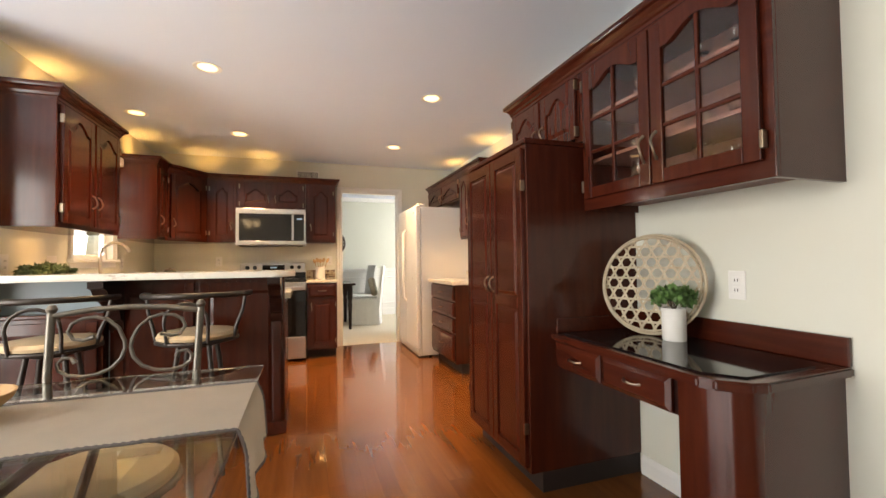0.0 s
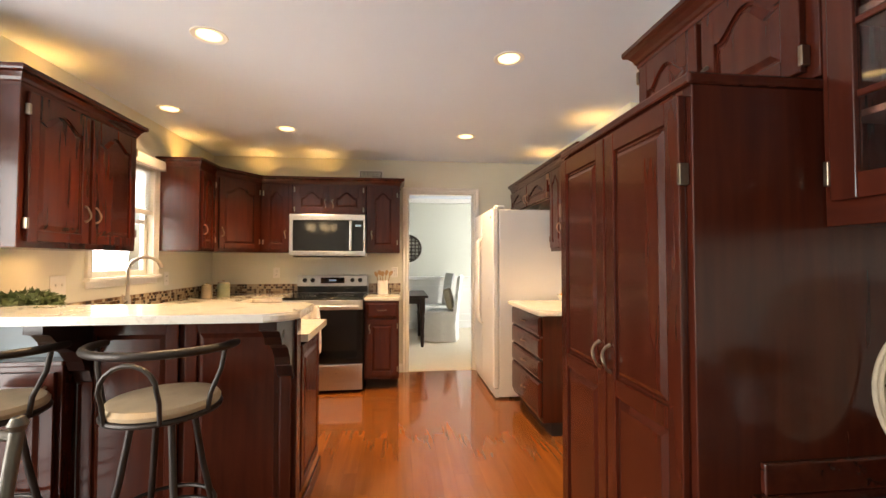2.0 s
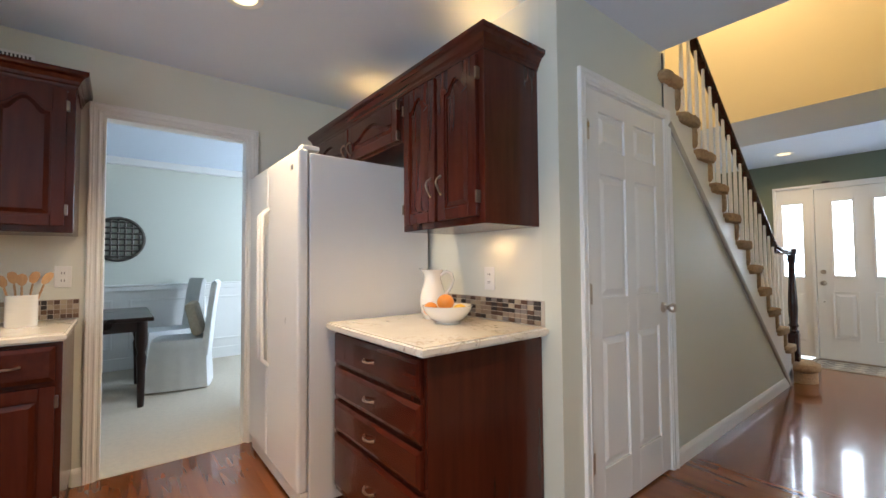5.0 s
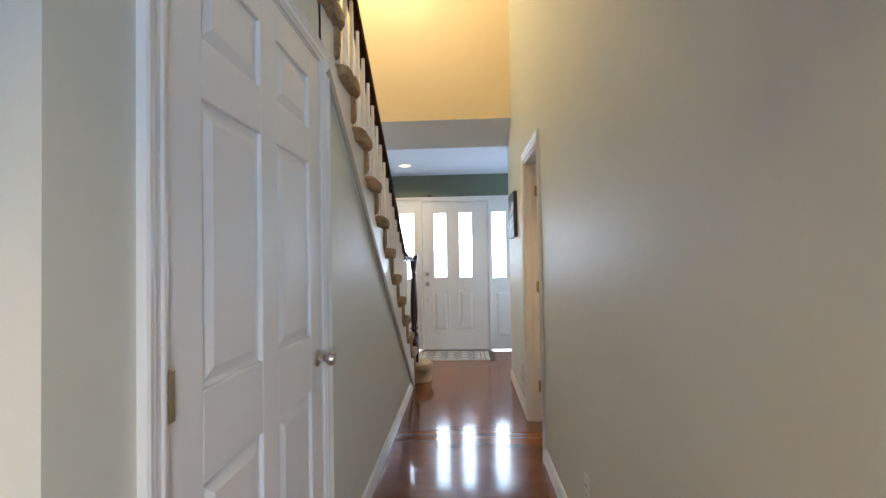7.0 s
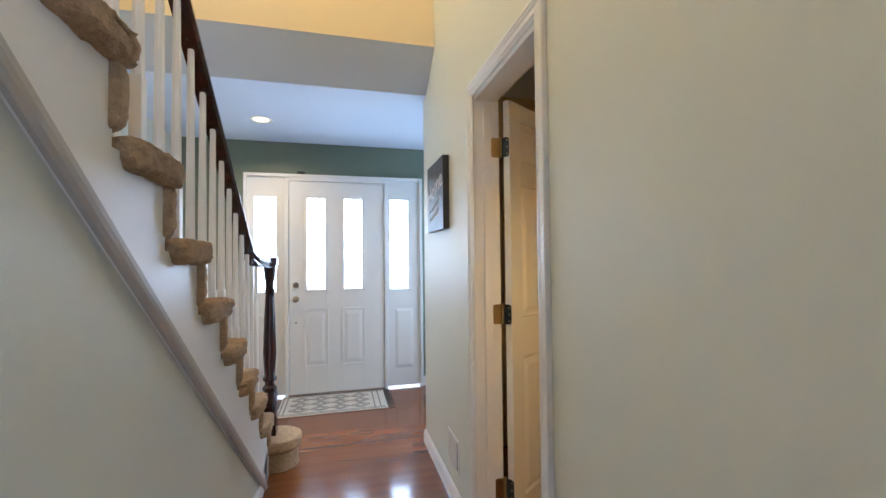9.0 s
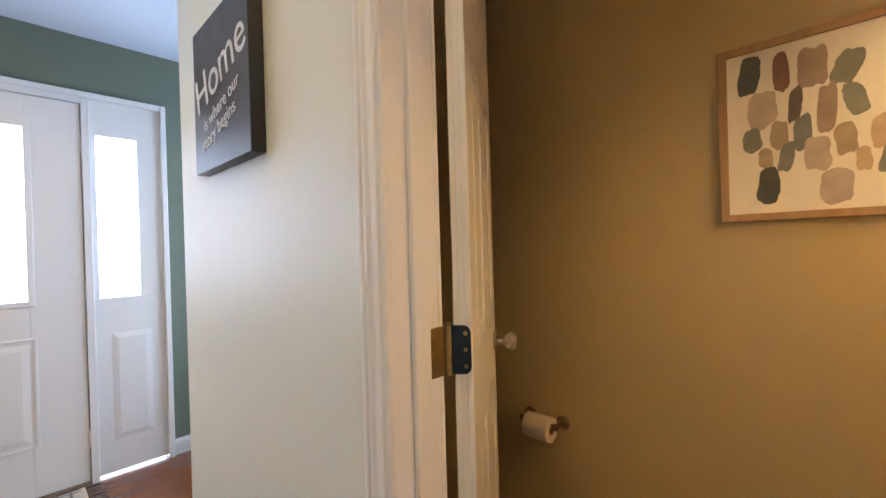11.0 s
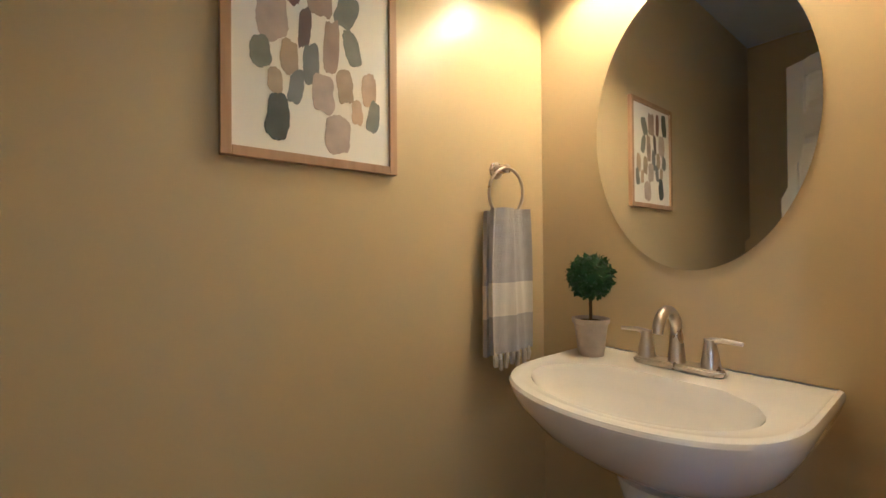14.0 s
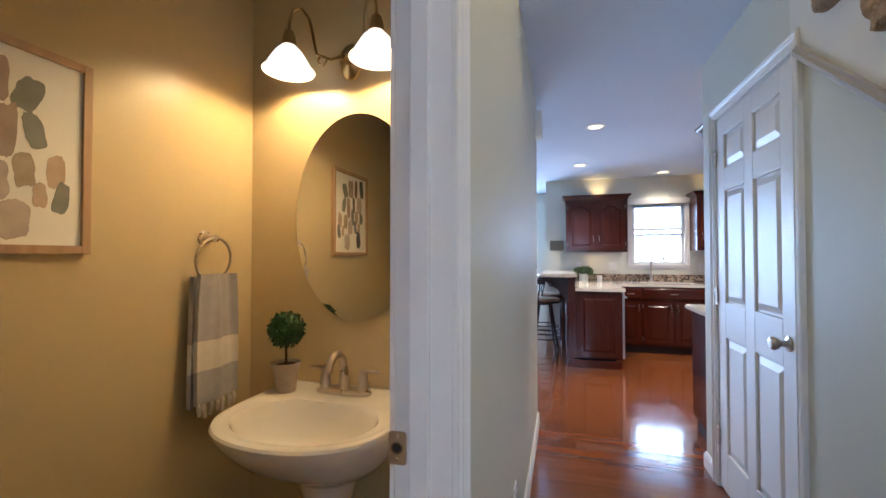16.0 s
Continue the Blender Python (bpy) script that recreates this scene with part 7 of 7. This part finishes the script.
# u, v, width, height, hue, slant
MARKS = [(0.140, 0.140, 0.125, 0.215, "d", 0.15), (0.335, 0.170, 0.095, 0.230, "r", -0.05), (0.510, 0.179, 0.150, 0.215, "t", 0.05), (0.690, 0.216, 0.150, 0.180, "g", 0.45), (0.220, 0.370, 0.165, 0.210, "p", 0.0),
         (0.410, 0.377, 0.075, 0.200, "k", 0.12), (0.580, 0.427, 0.095, 0.245, "t", 0.10), (0.720, 0.394, 0.115, 0.170, "g", -0.35), (0.155, 0.548, 0.110, 0.148, "g", -0.05), (0.315, 0.536, 0.095, 0.160, "o", 0.05),
         (0.450, 0.540, 0.095, 0.182, "b", 0.10), (0.675, 0.614, 0.115, 0.152, "o", -0.08), (0.845, 0.598, 0.100, 0.160, "s", 0.05), (0.235, 0.666, 0.075, 0.122, "o", -0.05), (0.355, 0.677, 0.085, 0.160, "b", 0.30),
         (0.530, 0.681, 0.130, 0.178, "p", -0.05), (0.760, 0.735, 0.075, 0.122, "s", 0.0), (0.880, 0.745, 0.085, 0.165, "g", 0.30), (0.250, 0.837, 0.130, 0.210, "d", 0.10), (0.620, 0.870, 0.160, 0.178, "p", 0.0)]
SW, SH = FX1 - FX0 - 2 * fw, FZ1 - FZ0 - 2 * fw
for n_, (u, v, w, h, key, slant) in enumerate(MARKS):
    rng = random.Random(n_)
    bm = bmesh.new()
    pts = []
    power = rng.uniform(2.4, 4.5)
    for k in range(44):
        a = 2 * math.pi * k / 44
        q = 0.5 * (abs(math.cos(a)) ** power + abs(math.sin(a)) ** power) ** (-1 / power)
        q *= 1 + 0.22 * noise.noise(Vector((n_ * 3.1, math.cos(a) * 1.3, math.sin(a) * 1.3))) + 0.10 * noise.noise(Vector((n_ * 7.7, math.cos(a) * 5, math.sin(a) * 5)))
        x, z = q * math.cos(a) * w * SW * 1.06, q * math.sin(a) * h * SH * 1.06
        pts.append((FX1 - fw - u * SW - x - slant * z * 0.6, FZ1 - fw - v * SH + z))
    prism(bm, pts, lambda a, b, d: Vector((a, FYF - 0.0079 + d, b)), 0.0002 + 0.00005 * n_)
    part("brush_mark", bm, INKMAT[key], fp)

# towel ring and towel
tr = thing("towel_ring", (4.48, 2.30, 1.34), "brushed nickel towel ring on the tan wall", "towel ring")
bm = bmesh.new()
lathe(bm, [(0, 0), (0.026, 0), (0.026, 0.006), (0.018, 0.010), (0.014, 0.02), (0.011, 0.04), (0.014, 0.05), (0, 0.054)], n=22, m=pose(4.475, 2.3005, 1.335, -90))
part("mount", bm, NICKEL, tr, smooth=True)
ring = [(4.475 + 0.072 * math.sin(2 * math.pi * k / 40), 2.345 + 0.006 * math.cos(2 * math.pi * k / 40), 1.263 + 0.072 * math.cos(2 * math.pi * k / 40)) for k in range(40)]
part("ring", T(ring, 0.005, 8, closed=True), NICKEL, tr, smooth=True)
tw = cloth("hand_towel", "grey hand towel with a cream band and tassels on a ring", "towel", -0.085, 0.085, 0.0, 0.80, 1.215, [(0.80, 0.905, TOWEL), (0.9052, 1.0, TOWELBAND), (1.0002, 1.215, TOWEL)])
tw.matrix_basis = pose(4.475, 2.352, 0.80, 0, 0, 180)

# mirror
mr = thing("oval_mirror", (4.25, 2.757, 1.42), "oval wall mirror over the pedestal sink", "mirror")
def oval(bm, a, b, x):
    return [bm.verts.new((x, 2.757 + a * math.cos(2 * math.pi * k / 120), 1.416 + b * math.sin(2 * math.pi * k / 120))) for k in range(120)]


bm = bmesh.new()
r0, r1, r2 = oval(bm, 0.252, 0.378, 4.2508), oval(bm, 0.252, 0.378, 4.2535), oval(bm, 0.231, 0.357, 4.2537)
for a, b in ((r0, r1), (r1, r2)):
    for k in range(120):
        bm.faces.new((a[k], a[(k + 1) % 120], b[(k + 1) % 120], b[k]))
bm.faces.new(r2)
bm.faces.new(r0)
part("glass", bm, MIRROR, mr)

# pedestal sink
ps = thing("pedestal_sink", (4.45, 2.77, 0), "white ceramic pedestal sink", "sink")
SC, SD, SWY, ZT = 2.755, 0.495, 0.28, 0.805


def rim_pt(t, grow=1.0, inset=0.0):
    """Outline of the basin: straight at the wall, bowed to the front; t in 0..1."""
    a = -math.pi / 2 + math.pi * t
    y = math.sin(a)
    x = max(0.0, math.cos(a)) ** 0.62
    return (4.262 + (SD - inset) * grow * (0.38 + 0.62 * x) if 0.001 < t < 0.999 else 4.262 + SD * 0.36 * grow, SC + (SWY - inset) * grow * y)


def outline_ring(bm, grow, z, inset=0.0, back=4.2515):
    n = 40
    pts = [(back, SC - (SWY - inset) * grow)] + [rim_pt(k / n, grow, inset) for k in range(n + 1)] + [(back, SC + (SWY - inset) * grow)]
    return [bm.verts.new((max(back, x), y, z)) for x, y in pts]


bm = bmesh.new()
rings = []
for g, z in ((0.30, 0.57), (0.46, 0.59), (0.68, 0.64), (0.86, 0.70), (0.96, 0.755), (0.995, 0.785), (1.0, 0.798), (0.99, ZT), (0.965, ZT + 0.003), (0.94, ZT)):
    rings.append(outline_ring(bm, g, z))
for a, b in zip(rings, rings[1:]):
    for i in range(len(a)):
        j = (i + 1) % len(a)
        bm.faces.new((a[i], a[j], b[j], b[i]))
bm.faces.new(rings[0])
# bowl: the deck runs in to an oval hollow
n = len(rings[-1])
prev = rings[-1]
for f, z in ((1.0, ZT - 0.001), (0.97, ZT - 0.012), (0.90, ZT - 0.05), (0.74, ZT - 0.10), (0.45, ZT - 0.13), (0.10, ZT - 0.138)):
    row = []
    for v in rings[-1]:
        d = Vector((v.co.x - 4.54, v.co.y - SC, 0))
        ang = math.atan2(d.y / 0.222, d.x / 0.163)
        row.append(bm.verts.new((4.553 + 0.163 * f * math.cos(ang), SC + 0.222 * f * math.sin(ang), z)))
    for i in range(n):
        j = (i + 1) % n
        bm.faces.new((prev[i], prev[j], row[j], row[i]))
    prev = row
bm.faces.new(prev)
part("basin", bm, WHITEWARE, ps, smooth=True)
bm = bmesh.new()
lathe(bm, [(0, 0), (0.125, 0), (0.12, 0.03), (0.09, 0.10), (0.072, 0.30), (0.072, 0.5), (0.10, 0.585), (0, 0.585)], (4.42, SC, 0), 28)
part("pedestal", bm, WHITEWARE, ps, smooth=True)
bm = bmesh.new()
lathe(bm, [(0, 0), (0.02, 0), (0.02, 0.002), (0, 0.002)], (4.545, SC, ZT - 0.137), 18)
part("drain", bm, NICKEL, ps)

ft = thing("basin_tap", (4.325, 2.745, ZT), "brushed nickel two-lever basin tap", "tap")
FY = 2.752
bm = bmesh.new()
slab(bm, corner(4.325, FY + 0.075, 0.028, 0, 180, 8) + corner(4.325, FY - 0.075, 0.028, 180, 360, 8), ZT + 0.001, ZT + 0.016, 0.004)
part("deck_plate", bm, NICKEL, ft, smooth=True)
pts = [(4.325, FY, ZT + 0.015), (4.325, FY, ZT + 0.085)]
for k in range(1, 12):
    a = math.pi * k / 11 * 0.95
    pts.append((4.325 + 0.05 - 0.05 * math.cos(a), FY, ZT + 0.085 + 0.058 * math.sin(a)))
part("spout", T(pts, [0.019, 0.0135] + [0.0125] * 9 + [0.012, 0.011], 14), NICKEL, ft, smooth=True)
for s in (-1, 1):
    bm = bmesh.new()
    lathe(bm, [(0, 0), (0.021, 0), (0.017, 0.03), (0.012, 0.055), (0.013, 0.066), (0, 0.069)], (4.325, FY + s * 0.072, ZT + 0.0155), 18)
    part("valve", bm, NICKEL, ft, smooth=True)
    part("lever", T([(4.325, FY + s * 0.072, ZT + 0.076), (4.327, FY + s * 0.095, ZT + 0.082), (4.33, FY + s * 0.135, ZT + 0.080)], [0.009, 0.006, 0.0045], 10), NICKEL, ft, smooth=True)

tpl = thing("topiary", (4.36, 2.545, ZT), "small ball topiary in a weathered stone pot on the sink", "plant")
bm = bmesh.new()
lathe(bm, [(0, 0), (0.033, 0), (0.044, 0.085), (0.049, 0.087), (0.050, 0.10), (0.044, 0.10), (0.040, 0.09), (0, 0.088)], (4.36, 2.545, ZT), 28)
part("pot", bm, STONEPOT, tpl, smooth=True)
bm = bmesh.new()
lathe(bm, [(0, 0.093), (0.03, 0.093), (0.041, 0.089), (0, 0.086)], (4.36, 2.545, ZT), 20)
part("soil", bm, SOIL, tpl)
part("stem", T([(4.36, 2.545, ZT + 0.09), (4.362, 2.546, ZT + 0.18)], 0.0045, 8), STEM, tpl)
bm = bmesh.new()
bmesh.ops.create_icosphere(bm, subdivisions=3, radius=0.055, matrix=Matrix.Translation((4.36, 2.545, ZT + 0.214)))
leaf_cluster(bm, (4.36, 2.545, ZT + 0.214), 0.061, 1300, 0.016, random.Random(11))
part("crown", bm, LEAF2, tpl)

# vanity light
vl = thing("vanity_light", (4.25, 2.735, 2.0), "brass two-arm vanity light with white glass shades", "wall lamp")
VY = 2.735
bm = bmesh.new()
prof = [(0, 0), (0.055, 0), (0.052, 0.008), (0.03, 0.018), (0.016, 0.024), (0.012, 0.06), (0, 0.062)]
lathe(bm, prof, n=28, m=pose(4.2505, VY, 1.985, 0, 90) @ Matrix.Diagonal((1.25, 0.8, 1, 1)))
part("backplate", bm, BRASS, vl, smooth=True)
for s in (-1, 1):
    y0 = VY + s * 0.165
    pts = [(4.305, VY, 1.985), (4.31, VY + s * 0.05, 1.975), (4.33, VY + s * 0.095, 1.99), (4.345, VY + s * 0.100, 2.05), (4.355, VY + s * 0.108, 2.105), (4.37, VY + s * 0.130, 2.137), (4.383, VY + s * 0.152, 2.125), (4.389, VY + s * 0.163, 2.09), (4.39, y0, 2.05)]
    arm = part("arm", T(pts, 0.0055, 8), BRASS, vl, smooth=True)
    part("curl", T([(4.325, VY + s * 0.09, 1.985)] + [(4.325, VY + s * (0.075 + 0.017 * math.cos(q)), 1.968 + 0.017 * math.sin(q)) for q in (0.8, 0, -0.9, -1.8, -2.7, -3.6)], 0.004, 6), BRASS, vl, smooth=True)
    bm = bmesh.new()
    lathe(bm, [(0, 0.052), (0.016, 0.050), (0.022, 0.03), (0.026, 0.0), (0, 0.0)], (4.39, y0, 2.0), 18)
    part("socket_cup", bm, BRASS, vl, smooth=True)
    bm = bmesh.new()
    lathe(bm, [(0.024, 0.0), (0.045, -0.022), (0.062, -0.05), (0.078, -0.078), (0.088, -0.088), (0.085, -0.088), (0.074, -0.076), (0.058, -0.048), (0.041, -0.022), (0.022, -0.003)], (4.39, y0, 2.0), 32)
    part("shade", bm, VANITY_GLOW, vl, "white bell-shaped glass shade", True)
    bm = bmesh.new()
    bmesh.ops.create_icosphere(bm, subdivisions=2, radius=0.022, matrix=Matrix.Translation((4.39, y0, 1.957)))
    bulb = part("bulb", bm, glow("bulb_glass", (1.0, 0.86, 0.6), 12), vl, smooth=True)
    bulb.visible_shadow = False

# paper holder
ph = thing("paper_holder", (5.81, 2.30, 0.565), "bronze paper holder with a white roll", "paper holder")
for x in (5.74, 5.88):
    bm = bmesh.new()
    lathe(bm, [(0, 0), (0.025, 0), (0.025, 0.005), (0.013, 0.012), (0.010, 0.055), (0.013, 0.062), (0, 0.066)], n=20, m=pose(x, 2.3005, 0.565, -90))
    part("post", bm, BRONZE, ph, smooth=True)
part("bar", T([(5.745, 2.355, 0.565), (5.875, 2.355, 0.565)], 0.006, 8), BRONZE, ph)
bm = bmesh.new()
lathe(bm, [(0.018, 0), (0.045, 0), (0.045, 0.10), (0.018, 0.10)], n=28, m=pose(5.76, 2.355, 0.547, 0, 90))
part("roll", bm, TISSUE, ph, smooth=True)

# ---- floor strips ----
PW = 0.083
lengths = (0.75, 1.05, 1.35)
strip_mesh = []
for l in lengths:
    bm = bmesh.new()
    box(bm, 0.00015, PW - 0.00015, 0.00015, l - 0.00015, -0.02, 0.0)
    strip_mesh.append(finish(bm, "floor_strip", PLANK))
rng = random.Random(5)


def near_walk(x, y):
    return (0.5 < x < 2.2 and 1.3 < y < 5.3) or (2.2 <= x < 6.6 and 3.2 < y < 4.3)


rest = bmesh.new()
made = 0
x = -2.18
while x < 8.0:
    y = -1.9 - rng.uniform(0, 1)
    while y < BACK + 0.02:
        k = rng.randrange(3)
        l = lengths[k]
        a, b = max(y, -1.88), min(y + l, BACK + 0.03)
        cx, cy = x + PW / 2, (a + b) / 2
        if b - a > 0.05 and not (cx > E1 + 0.15 and cy < 2.0) and not (cx > E2 + 0.15 and a > 5.3):
            if a == y and b == y + l and near_walk(cx, cy) and made < 295:
                ob = new("plank", strip_mesh[k])
                ob.parent = floor_ob
                ob.location = (x, y, 0)
                made += 1
            else:
                box(rest, x + 0.00015, x + PW - 0.00015, a + 0.00015, b - 0.00015, -0.02, 0.0)
        y += l
    x += PW
rest_ob = part("planks", rest, PLANK, floor_ob)
tagged(rest_ob, kind="stuff")
